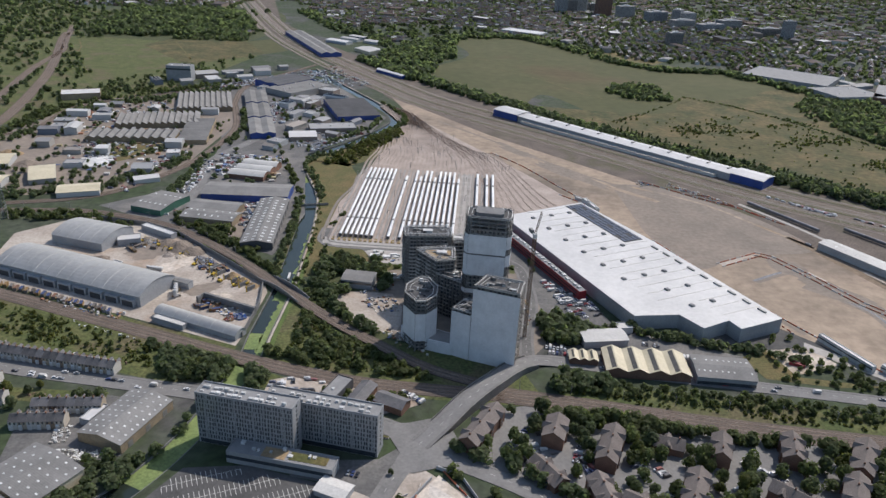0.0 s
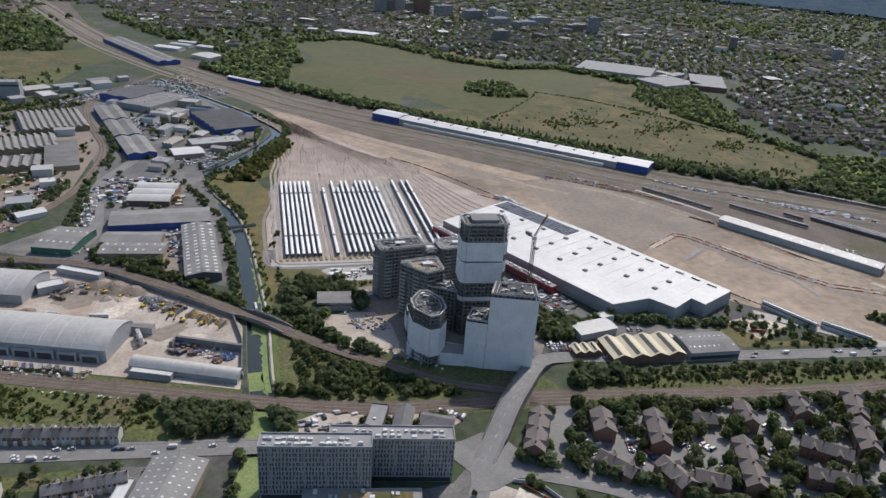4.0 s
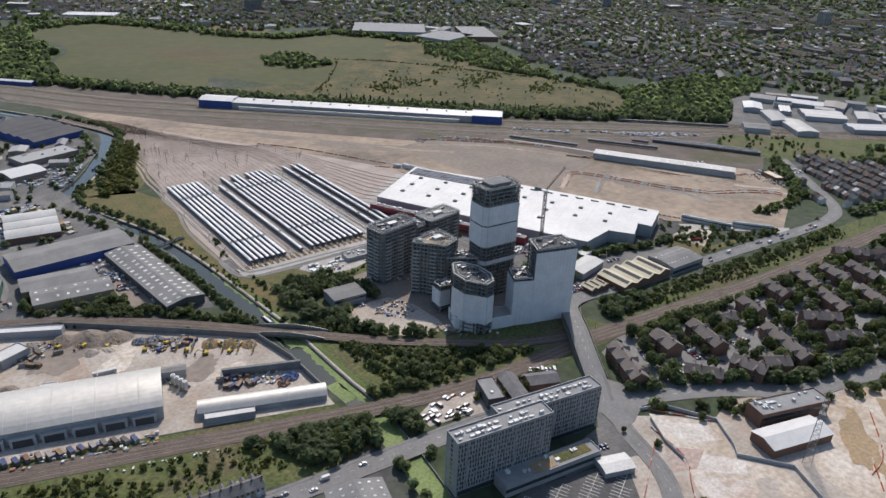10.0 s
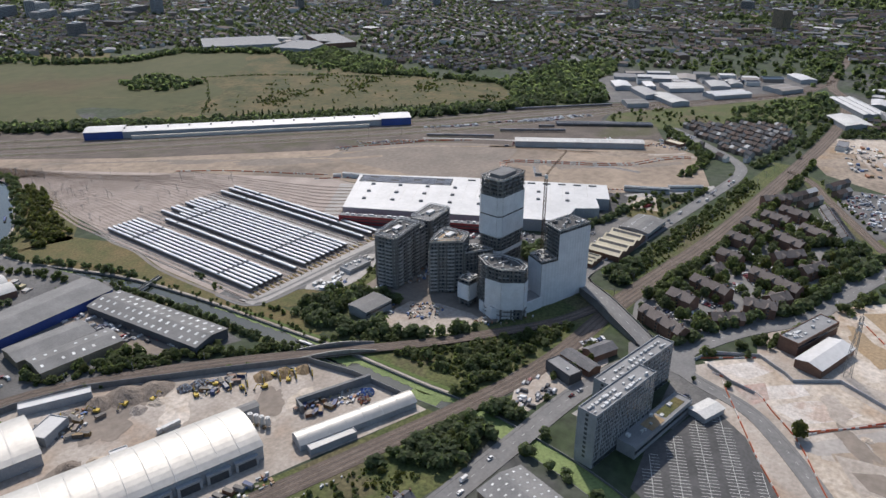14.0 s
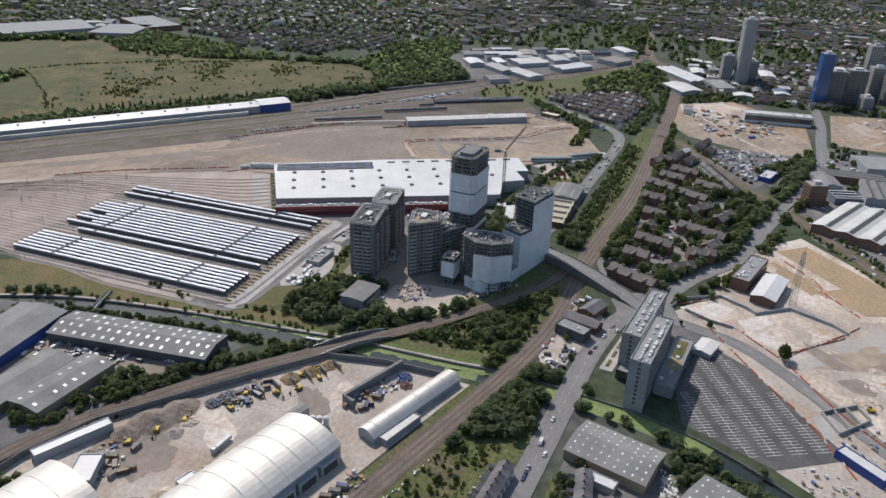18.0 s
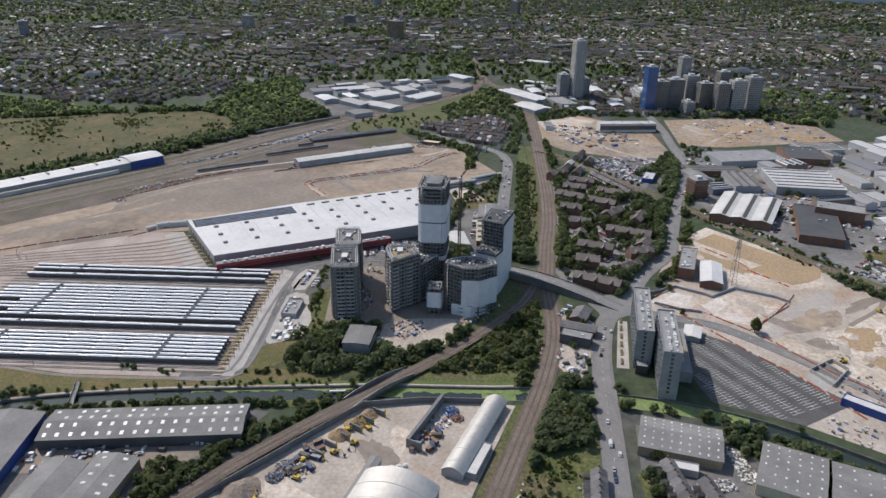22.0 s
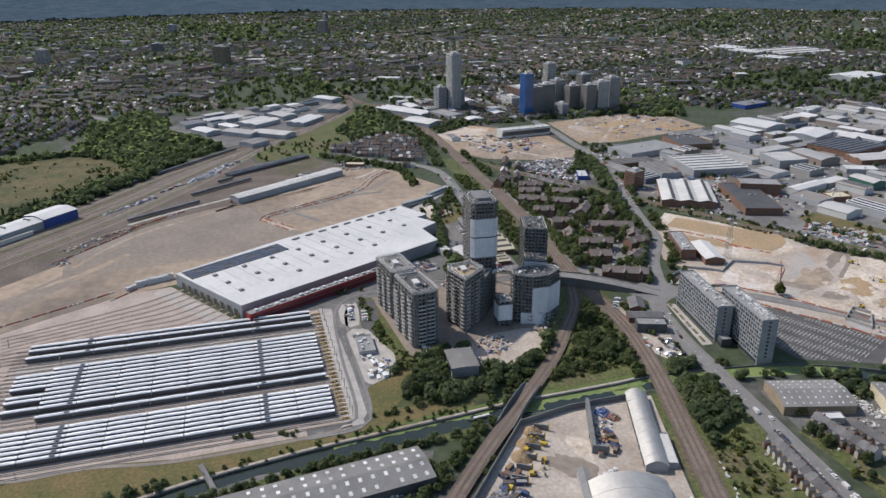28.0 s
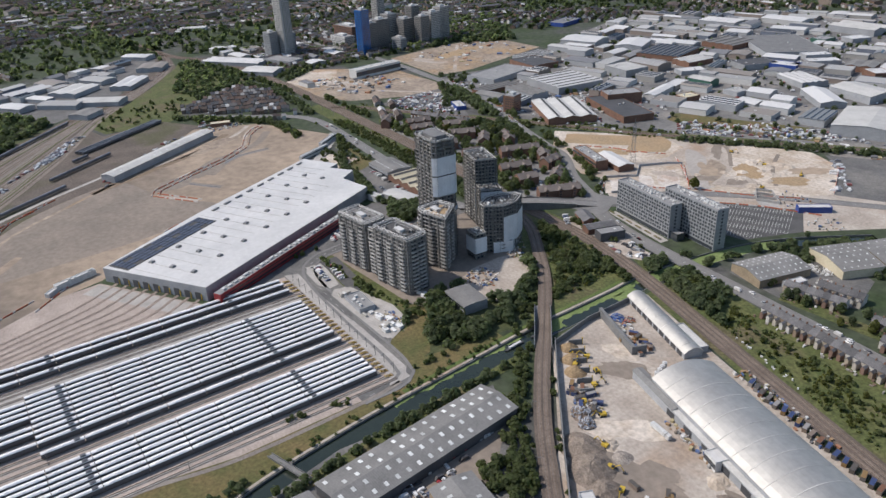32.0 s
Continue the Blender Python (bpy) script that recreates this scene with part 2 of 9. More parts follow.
    "stock": mat("yellow_stock_brick", (0.30, 0.24, 0.16), (0.22, 0.175, 0.12), 0.15, 0.9, 1.5, 0.25, rnd=0.2),
    "tile": mat("brown_roof_tiles", (0.190, 0.162, 0.145), (0.145, 0.124, 0.112), 0.12, 0.9, 1.6, 0.3, bump=0.3, rnd=0.12),
    "slate": mat("slate_roof", (0.14, 0.135, 0.135), (0.09, 0.09, 0.094), 0.15, 0.75, 1.5, 0.3, bump=0.3, rnd=0.38),
    "wrap": mat("white_scaffold_sheet", (0.66, 0.67, 0.68), (0.56, 0.57, 0.58), 0.12, 0.5, 0.7, 0.07, bump=0.25, spec=0.4),
    "glass": mat("dark_window_glass", (0.035, 0.042, 0.05), (0.05, 0.058, 0.068), 0.2, 0.12, spec=0.9),
    "blueglass": mat("blue_glazed_cladding", (0.02, 0.09, 0.28), (0.03, 0.13, 0.36), 0.05, 0.15, spec=0.8),
    "frame": mat("scaffold_steel", (0.20, 0.19, 0.175), (0.14, 0.135, 0.125), 0.4, 0.6, metal=0.3),
    "brownbrick": mat("grey_brown_facade", (0.22, 0.212, 0.20), (0.15, 0.146, 0.138), 0.2, 0.8, 1.2, 0.25),
    "hotel": mat("grey_panel_facade", (0.285, 0.294, 0.30), (0.225, 0.233, 0.24), 0.15, 0.6, 1.0, 0.12),
    "membrane": mat("grey_roof_membrane", (0.27, 0.27, 0.265), (0.21, 0.21, 0.21), 0.1, 0.85, 0.8, 0.15),
    "plant": mat("pale_roof_plant", (0.60, 0.60, 0.58), (0.45, 0.45, 0.44), 0.5, 0.5, rnd=0.2),
    "pv": mat("solar_panel", (0.060, 0.066, 0.092), (0.042, 0.048, 0.072), 0.1, 0.28, spec=0.5),
    "slabgrey": mat("weathered_slab", (0.44, 0.43, 0.41), (0.33, 0.325, 0.31), 0.25, 0.9, 0.9, 0.25),
    "skylight": mat("translucent_rooflight", (0.62, 0.63, 0.61), (0.5, 0.51, 0.49), 0.4, 0.4, rnd=0.35),
    "line": mat("road_paint", (0.62, 0.62, 0.58), (0.45, 0.45, 0.42), 0.5, 0.8),
    "yellow": mat("yellow_paint", (0.52, 0.36, 0.04), (0.40, 0.28, 0.05), 0.5, 0.6),
    "orange": palette("barrier_plastic", [(0.45, 0.10, 0.05), (0.62, 0.58, 0.55), (0.42, 0.13, 0.06)], 0.6, by="i"),
    "steel": mat("galvanised_steel", (0.30, 0.30, 0.29), (0.22, 0.22, 0.215), 0.4, 0.5, metal=0.5),
    "rust": mat("rusty_rail", (0.16, 0.10, 0.065), (0.11, 0.075, 0.05), 0.3, 0.7),
    "timber": mat("pale_timber", (0.36, 0.26, 0.15), (0.26, 0.19, 0.11), 0.3, 0.8),
    "bark": mat("bark", (0.09, 0.07, 0.05), (0.06, 0.048, 0.035), 0.6, 0.9),
    "leaf": mat("leaves", (0.100, 0.126, 0.052), (0.128, 0.150, 0.063), 0.05, 0.75, 0.6, 0.3, rnd=0.28, island=0.35, spec=0.25),
    "leafdark": mat("dark_leaves", (0.086, 0.110, 0.056), (0.112, 0.134, 0.068), 0.05, 0.75, 0.6, 0.3, rnd=0.25, island=0.35, spec=0.25),
    "leafolive": mat("olive_leaves", (0.125, 0.130, 0.036), (0.09, 0.105, 0.03), 0.05, 0.75, 0.6, 0.3, rnd=0.2, island=0.35, spec=0.25),
    "car": palette("car_paint", [(0.62, 0.62, 0.62), (0.03, 0.03, 0.035), (0.30, 0.31, 0.32), (0.60, 0.60, 0.59), (0.04, 0.06, 0.16), (0.10, 0.10, 0.11), (0.28, 0.03, 0.03), (0.55, 0.56, 0.57)], 0.3, spec=0.6),
    "carstuff": palette("small_car_paint", [(0.62, 0.62, 0.62), (0.05, 0.05, 0.055), (0.34, 0.35, 0.36), (0.60, 0.60, 0.59), (0.07, 0.08, 0.12), (0.14, 0.14, 0.15), (0.50, 0.50, 0.49), (0.22, 0.07, 0.06), (0.66, 0.66, 0.65)], 0.3, by="i", spec=0.6),
    "roofs": palette("town_roofs", [(0.098, 0.074, 0.064), (0.075, 0.076, 0.083), (0.118, 0.083, 0.070), (0.090, 0.090, 0.096), (0.085, 0.068, 0.060), (0.068, 0.070, 0.078), (0.13, 0.095, 0.080), (0.105, 0.082, 0.072), (0.075, 0.075, 0.080), (0.26, 0.255, 0.25), (0.092, 0.075, 0.066), (0.12, 0.118, 0.118), (0.082, 0.066, 0.060), (0.11, 0.082, 0.070), (0.09, 0.09, 0.098), (0.48, 0.475, 0.46)], 0.85, by="i", spec=0.2),
    "walls": palette("town_walls", [(0.22, 0.18, 0.15), (0.17, 0.12, 0.09), (0.52, 0.51, 0.48), (0.20, 0.16, 0.13), (0.30, 0.28, 0.255)], 0.9, by="i", spec=0.2),
    "shedroof": palette("unit_roofs", [(0.44, 0.435, 0.42), (0.26, 0.255, 0.25), (0.36, 0.355, 0.34), (0.52, 0.515, 0.50), (0.18, 0.18, 0.185), (0.31, 0.305, 0.295), (0.24, 0.215, 0.19), (0.56, 0.555, 0.54)], 0.65),
    "shedwall": palette("unit_walls", [(0.34, 0.35, 0.36), (0.24, 0.20, 0.17), (0.48, 0.48, 0.47), (0.40, 0.40, 0.39), (0.15, 0.17, 0.21), (0.30, 0.29, 0.27), (0.52, 0.51, 0.49)], 0.7),
    "housewall": palette("house_walls", [(0.34, 0.29, 0.22), (0.50, 0.48, 0.44), (0.24, 0.18, 0.13), (0.42, 0.38, 0.32), (0.20, 0.13, 0.10)], 0.9, spec=0.2),
    "containers": palette("container_paint", [(0.04, 0.06, 0.14), (0.17, 0.085, 0.05), (0.13, 0.12, 0.11), (0.26, 0.25, 0.24), (0.22, 0.14, 0.06), (0.09, 0.08, 0.07), (0.19, 0.15, 0.12)], 0.6),
    "greyspoil": mat("crushed_soil", (0.25, 0.205, 0.165), (0.17, 0.14, 0.115), 0.2, 0.95, 1.0, 0.4, bump=0.8),
    "scrap": palette("scrap_metal", [(0.30, 0.32, 0.35), (0.20, 0.21, 0.24), (0.42, 0.43, 0.44), (0.16, 0.12, 0.09)], 0.5, by="i"),
    "bluewaste": palette("blue_waste", [(0.03, 0.09, 0.30), (0.08, 0.16, 0.36), (0.30, 0.30, 0.28), (0.03, 0.06, 0.2)], 0.6, by="i"),
    "redwaste": palette("mixed_waste", [(0.32, 0.05, 0.04), (0.40, 0.38, 0.34), (0.30, 0.16, 0.05), (0.1, 0.1, 0.11)], 0.6, by="i"),
    "rubble": mat("rubble", (0.34, 0.30, 0.26), (0.22, 0.19, 0.165), 0.3, 0.95, 1.5, 0.4, bump=0.8),
    "spoil": mat("brown_spoil", (0.33, 0.24, 0.14), (0.24, 0.17, 0.10), 0.3, 0.95, 1.5, 0.4, bump=0.8),
}


# leaves let some light through
for k in ("leaf", "leafdark", "leafolive"):
    _t = M[k].node_tree
    _b = _t.nodes["Principled BSDF"]
    _tr, _mx = _t.nodes.new("ShaderNodeBsdfTranslucent"), _t.nodes.new("ShaderNodeMixShader")
    _mx.inputs[0].default_value = 0.6
    _lm = _t.nodes.new("ShaderNodeMix")
    _lm.data_type, _lm.blend_type = "RGBA", "MULTIPLY"
    _lm.inputs[0].default_value = 1.0
    _lm.inputs[7].default_value = (1.95, 2.08, 1.5, 1)
    _t.links.new(_b.inputs["Base Color"].links[0].from_socket, _lm.inputs[6])
    _t.links.new(_lm.outputs[2], _tr.inputs["Color"])
    _t.links.new(_b.outputs[0], _mx.inputs[1])
    _t.links.new(_tr.outputs[0], _mx.inputs[2])
    _t.links.new(_mx.outputs[0], _t.nodes["Material Output"].inputs["Surface"])


# ---- mesh helpers ----
class MB:
    """Collects faces for one mesh."""

    def __init__(self):
        self.v, self.f = [], []

    def add(self, vs, fs):
        k = len(self.v)
        self.v.extend(tuple(p) for p in vs)
        self.f.extend(tuple(i + k for i in q) for q in fs)
        return self

    def box(self, x0, y0, z0, x1, y1, z1):
        return self.add([(x0, y0, z0), (x1, y0, z0), (x1, y1, z0), (x0, y1, z0), (x0, y0, z1), (x1, y0, z1), (x1, y1, z1), (x0, y1, z1)],
                        [(3, 2, 1, 0), (4, 5, 6, 7), (0, 1, 5, 4), (1, 2, 6, 5), (2, 3, 7, 6), (3, 0, 4, 7)])

    def prism(self, pts, z0, z1, cap=True, floor_=True):
        n = len(pts)
        vs = [(x, y, z0) for x, y in pts] + [(x, y, z1) for x, y in pts]
        fs = [(i, (i + 1) % n, n + (i + 1) % n, n + i) for i in range(n)]
        if cap:
            fs.append(tuple(range(n, 2 * n)))
        if floor_:
            fs.append(tuple(reversed(range(n))))
        return self.add(vs, fs)

    def flat(self, pts, z):
        return self.add([(x, y, z) for x, y in pts], [tuple(range(len(pts)))])

    def bar(self, a, b, r, n=4):
        a, b = Vector(a), Vector(b)
        d = (b - a).normalized()
        u = d.orthogonal().normalized()
        w = d.cross(u)
        ring = [u * math.cos(6.2832 * i / n + 0.785) * r + w * math.sin(6.2832 * i / n + 0.785) * r for i in range(n)]
        return self.add([a + q for q in ring] + [b + q for q in ring],
                        [(i, (i + 1) % n, n + (i + 1) % n, n + i) for i in range(n)] + [tuple(reversed(range(n))), tuple(range(n, 2 * n))])

    def profile(self, prof, x0, x1, closed=True):
        """Extrudes the (y, z) outline along x."""
        n = len(prof)
        vs = [(x0, y, z) for y, z in prof] + [(x1, y, z) for y, z in prof]
        m = n if closed else n - 1
        fs = [(i, n + i, n + (i + 1) % n, (i + 1) % n) for i in range(m)]
        if closed:
            fs += [tuple(range(n)), tuple(reversed(range(n, 2 * n)))]
        return self.add(vs, fs)

    def mesh(self, name, material, smooth=False):
        me = bpy.data.meshes.new(name)
        me.from_pydata(self.v, [], self.f)
        me.materials.append(M[material] if isinstance(material, str) else material)
        if smooth:
            me.shade_smooth()
        me.update()
        return me


def part(name, mb, material, parent, label="", at=None):
    """Links a mesh as one part under a thing or a part."""
    ob = new(name, mb.mesh(name, material) if isinstance(mb, MB) else mb)
    ob.parent = parent
    if at is not None:
        ob.matrix_basis = at
    if label:
        ob["label"] = label
    return ob


def thing(name, label, category, m=None, group="", kind=""):
    e = new(name)
    if m is not None:
        e.matrix_basis = m
    return tagged(e, label, category, group, kind)


def solid(name, mb, material, label, category, group="", kind="", m=None):
    ob = new(name, mb.mesh(name, material))
    if m is not None:
        ob.matrix_basis = m
    return tagged(ob, label, category, group, kind)


def along(p0, p1, z=0.0):
    """A frame with its origin at p0 and x towards p1."""
    return pose(p0[0], p0[1], z, 0, 0, math.degrees(math.atan2(p1[1] - p0[1], p1[0] - p0[0])))


def dist(a, b):
    return math.hypot(b[0] - a[0], b[1] - a[1])


def smooth_line(pts, step=8.0):
    """Catmull-Rom through the points."""
    out = []
    P = [Vector((*p, 0.0)[:3]) for p in pts]
    P = [P[0] * 2 - P[1]] + P + [P[-1] * 2 - P[-2]]
    for i in range(1, len(P) - 2):
        a, b, c, d = P[i - 1:i + 3]
        n = max(1, int((c - b).length / step))
        for k in range(n):
            t = k / n
            out.append(0.5 * (2 * b + (c - a) * t + (2 * a - 5 * b + 4 * c - d) * t * t + (3 * b - a - 3 * c + d) * t ** 3))
    out.append(P[-2])
    return out


def offsets(line, off):
    res = []
    for i, p in enumerate(line):
        d = (line[min(i + 1, len(line) - 1)] - line[max(i - 1, 0)])
        d.z = 0
        d.normalize()
        res.append(p + Vector((-d.y, d.x, 0)) * off)
    return res


def ribbon(mb, line, o0, o1, z=0.0, thick=0.0):
    """A strip between two offsets of a line; thick: height of the sides."""
    a, b = offsets(line, o0), offsets(line, o1)
    n = len(line)
    vs = [(p.x, p.y, p.z + z) for p in a] + [(p.x, p.y, p.z + z) for p in b]
    fs = [(n + i, n + i + 1, i + 1, i) if o1 < o0 else (i, i + 1, n + i + 1, n + i) for i in range(n - 1)]
    fs = [tuple(reversed(f)) if o1 > o0 else tuple(reversed(f)) for f in fs]
    if thick:
        k = 2 * n
        vs += [(x, y, zz - thick) for x, y, zz in vs]
        fs += [(i, i + 1, k + i + 1, k + i) for i in range(n - 1)] + [(n + i + 1, n + i, k + n + i, k + n + i + 1) for i in range(n - 1)]
    return mb.add(vs, fs)


def inside(p, poly):
    x, y = p
    c = False
    for i in range(len(poly)):
        (x1, y1), (x2, y2) = poly[i - 1], poly[i]
        if (y1 > y) != (y2 > y) and x < (x2 - x1) * (y - y1) / (y2 - y1) + x1:
            c = not c
    return c


def scatter(poly, n, rng, keep=None, gap=0.0):
    xs, ys = [p[0] for p in poly], [p[1] for p in poly]
    out, tries = [], 0
    while len(out) < n and tries < n * 12:
        tries += 1
        p = (rng.uniform(min(xs), max(xs)), rng.uniform(min(ys), max(ys)))
        if inside(p, poly) and (keep is None or keep(p)) and (not gap or all(dist(p, q) > gap for q in out[-60:])):
            out.append(p)
    return out


# ---- ground ----
RIM = 4500
CANAL = [(-330, 1440), (-268, 1336), (-168, 1182), (-126, 1100), (-134, 1037), (-180, 935), (-213, 885), (-216, 845), (-180, 750), (-166, 680), (-159, 615), (-155, 572), (-151, 530), (-150, 490), (-149, 450), (-147, 425), (-149, 392), (-158, 335), (-177, 286), (-215, 230)]
canal_line = smooth_line(CANAL, 10)
CANAL_XY = np.array([(p.x, p.y) for p in canal_line])
_l, _r = offsets(canal_line, 7.4), offsets(canal_line, -7.4)
_canal_poly = [(p.x, p.y) for p in _l] + [(p.x, p.y) for p in reversed(_r)]
_ring = [(-300 + RIM * math.cos(i * math.pi / 24), 450 + RIM * math.sin(i * math.pi / 24)) for i in range(48)]
_pts = [Vector(p) for p in _ring + _canal_poly]
_n0, _n1 = len(_ring), len(_canal_poly)
_edges = [(i, (i + 1) % _n0) for i in range(_n0)] + [(_n0 + i, _n0 + (i + 1) % _n1) for i in range(_n1)]
_v, _e, _f, *_ = mathutils.geometry.delaunay_2d_cdt(_pts, _edges, [], 1, 0.01)
_mb = MB()
_mb.v = [(p.x, p.y, 0.0) for p in _v]
for q in _f:
    c = sum((_v[i] for i in q), Vector((0, 0))) / len(q)
    if not inside((c.x, c.y), _canal_poly):
        _mb.f.append(tuple(q))
solid("ground", _mb, "town", "grey and green town ground reaching the horizon", "ground", kind="structure")
_mb = MB()
ribbon(_mb, canal_line, 7.9, -7.9, -1.3)
solid("water", _mb, "water", "dark still canal water between stone banks", "canal", kind="structure")
_mb = MB()
ribbon(_mb, canal_line, 7.35, 7.75, 0.15, 2.2)
ribbon(_mb, canal_line, -7.75, -7.35, 0.15, 2.2)
solid("canal_wall", _mb, "greyconc", "weathered stone and concrete canal edging", "canal wall", kind="structure")
_mb = MB()
ribbon(_mb, [p for p in canal_line if p.y > 436], 8.3, 10.0, 0.25, 0.2)
solid("towpath", _mb, "hard", "pale gravel towpath beside the canal", "path", kind="structure")
# distance: a ring for far town and hills, blue haze painted and glowing
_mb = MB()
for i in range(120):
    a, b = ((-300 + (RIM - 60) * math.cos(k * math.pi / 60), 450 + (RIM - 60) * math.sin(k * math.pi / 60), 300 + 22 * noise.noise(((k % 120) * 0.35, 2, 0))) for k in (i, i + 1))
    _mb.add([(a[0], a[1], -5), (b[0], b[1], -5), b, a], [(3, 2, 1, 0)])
_far = mat("hazy_distance_glow", (0.060, 0.095, 0.140), (0.098, 0.138, 0.190), 0.012, 0.95, 0.05, 0.3, c3=(0.085, 0.125, 0.180), spec=0.0)
_fn, _fl = _far.node_tree.nodes, _far.node_tree.links
_fb = _fn["Principled BSDF"]
_st = _fn.new("ShaderNodeVectorMath")
_st.operation = "MULTIPLY"
_st.inputs[1].default_value = (1.0, 1.0, 14.0)
_gp = _fn.new("ShaderNodeNewGeometry")
_fl.new(_gp.outputs["Position"], _st.inputs[0])
for _q in [q for q in _fn if q.bl_idname == "ShaderNodeTexNoise"]:
    _fl.new(_st.outputs[0], _q.inputs["Vector"])
# bluish haze colour moved to emission, so the ring glows by itself
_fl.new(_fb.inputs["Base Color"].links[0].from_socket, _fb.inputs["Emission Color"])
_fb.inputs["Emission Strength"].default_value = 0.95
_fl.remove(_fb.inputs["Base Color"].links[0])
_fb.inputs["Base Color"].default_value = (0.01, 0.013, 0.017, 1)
solid("backdrop", _mb, _far, "far wooded country and suburbs in painted, glowing blue haze", "backdrop", kind="structure")


ZONES, LINES, FOOT = [], [], []


def patch(name, pts, z, material, label, category, curve=False):
    if curve:
        ln = smooth_line(list(pts) + [pts[0]], 12)[:-1]
        pts = [(p.x, p.y) for p in ln]
    ZONES.append(pts)
    a = sum(pts[i - 1][0] * pts[i][1] - pts[i][0] * pts[i - 1][1] for i in range(len(pts)))
    mb = MB().flat(pts if a > 0 else list(reversed(pts)), z)
    return solid(name, mb, material, label, category, kind="structure")


# the large fields and yards
patch("meadow", [(-126, 1489), (52, 1240), (120, 1330), (238, 1150), (420, 1180), (480, 1330), (640, 1488), (532, 1660), (264, 1787), (150, 1960), (68, 1999), (-78, 1924), (-30, 1700)], 0.06, "meadow", "wide mown meadow of yellowing grass", "meadow", True)
patch("heath", [(52, 1240), (186, 1060), (390, 905), (490, 822), (540, 812), (590, 850), (660, 920), (640, 1040), (590, 1200), (470, 1325), (385, 1384), (364, 1355), (300, 1235)], 0.10, "heath", "dry tussocky common land with scattered bushes", "meadow", True)
patch("meadow_edge", [(480, 1330), (580, 1190), (690, 1160), (720, 1420), (640, 1488), (560, 1480)], 0.08, "heath", "dry grass strip beside the common", "meadow", True)
patch("railway_land", [(-800, 2600), (-640, 2040), (-450, 1700), (-290, 1490), (-190, 1330), (-160, 1245), (-105, 1150), (10, 1010), (190, 840), (285, 760), (320, 690), (420, 605), (490, 545), (556, 582), (538, 660), (600, 672), (661, 618), (766, 540), (890, 462), (1010, 440), (1020, 466), (905, 490), (800, 572), (735, 590), (645, 696), (580, 757), (485, 826), (390, 885), (200, 1050), (40, 1225), (-90, 1390), (-230, 1560), (-380, 1760), (-560, 2080), (-720, 2600)], 0.12, "siding", "broad brown ballast of the main line sidings", "railway")
patch("construction_site", [(-150, 1245), (-105, 1120), (29, 925), (75, 850), (112, 780), (120, 750), (180, 655), (250, 520), (272, 500), (330, 428), (452, 486), (485, 560), (420, 620), (340, 690), (312, 720), (300, 770), (210, 850), (20, 1035)], 0.16, "sand", "graded bare earth of the construction site", "construction site")
patch("stabling_yard", [(-141, 650), (-142, 735), (-134, 782), (-135, 820), (-128, 852), (-124, 914), (-96, 1000), (-92, 1075), (-104, 1125), (29, 925), (75, 850), (112, 785), (116, 752), (30, 697), (44, 640), (36, 622), (-135, 620)], 0.20, "ballast", "pale ballast of the train stabling yard", "railway yard")
_side = [p for p in canal_line if 545 < p.y < 1095]
solid("canal_side_grass", ribbon(MB(), _side, 10.0, 66.0, 0.10), "drygrass", "dry rough grass between canal and yard", "verge", kind="structure")
solid("yard_edge_path", ribbon(MB(), smooth_line([(-139, 632), (-143, 660), (-144, 735), (-136, 784), (-137, 820), (-130, 852), (-126, 914), (-98, 1000), (-94, 1075)], 8), 1.5, -1.5, 0.26), "paleballast", "narrow grey path along the yard fence", "path", kind="structure")
patch("south_plots", [(-34, 338), (24, 296), (45, 302), (132, 264), (45, 128), (-110, 88), (-200, 150), (-215, 200), (-172, 262), (-62, 300)], 0.06, "hard", "dusty ground between the building plots", "construction site")
patch("works_yard", [(-262, 625), (-240, 596), (-200, 562), (-168, 536), (-161, 520), (-160, 455), (-161, 438), (-235, 462), (-400, 512), (-420, 600), (-380, 650), (-300, 640)], 0.14, "hard", "pale dusty ground of the recycling yard", "yard")
patch("rail_bank_west", [(-420, 520), (-240, 455), (-160, 425), (-160, 438), (-235, 460)], 0.08, "scrub", "rough grass beside the railway", "verge")
patch("rail_embankment", [(-138, 414), (-30, 392), (60, 392), (40, 440), (-60, 462), (-112, 505), (-139, 528)], 0.08, "scrub", "rough grass and bramble beside the railway", "verge")
patch("green_strip_east", [(-138, 412), (-110, 402), (-100, 392), (-139, 391)], 0.10, "scrub", "overgrown strip of grass and scrub", "verge")
patch("green_strip", [(-420, 500), (-280, 458), (-158, 418), (-158, 392), (-200, 390), (-330, 420), (-420, 450)], 0.10, "scrub", "overgrown strip of grass and scrub", "verge")
patch("estate_ground", [(5, 350), (20, 385), (60, 398), (330, 380), (330, 330), (270, 275), (185, 255), (110, 283), (40, 315)], 0.09, "roadgrey", "worn asphalt courts of the housing estate", "estate ground")
patch("block_site", [(-100, 600), (-60, 600), (-45, 615), (45, 612), (60, 590), (62, 470), (45, 440), (-48, 462), (-75, 500), (-92, 560)], 0.13, "greysoil", "dusty building-site ground round the towers", "construction site")
patch("site_pale", [(-8, 322), (20, 292), (2, 272), (14, 246), (-3, 210), (-46, 248), (-38, 267), (-24, 284), (-22, 300)], 0.12, "chalk", "pale broken concrete of a cleared plot", "construction site")
patch("site_clay", [(130, 262), (168, 225), (75, 150), (29, 163), (20, 200), (28, 235), (70, 262)], 0.12, "chalk", "pale tan earth of a cleared plot", "construction site")
patch("site_haul_road", [(-40, 246), (-3, 209), (26, 162), (40, 130), (10, 110), (-45, 180), (-66, 237)], 0.16, "hard", "grey haul road across the building plots", "construction site")
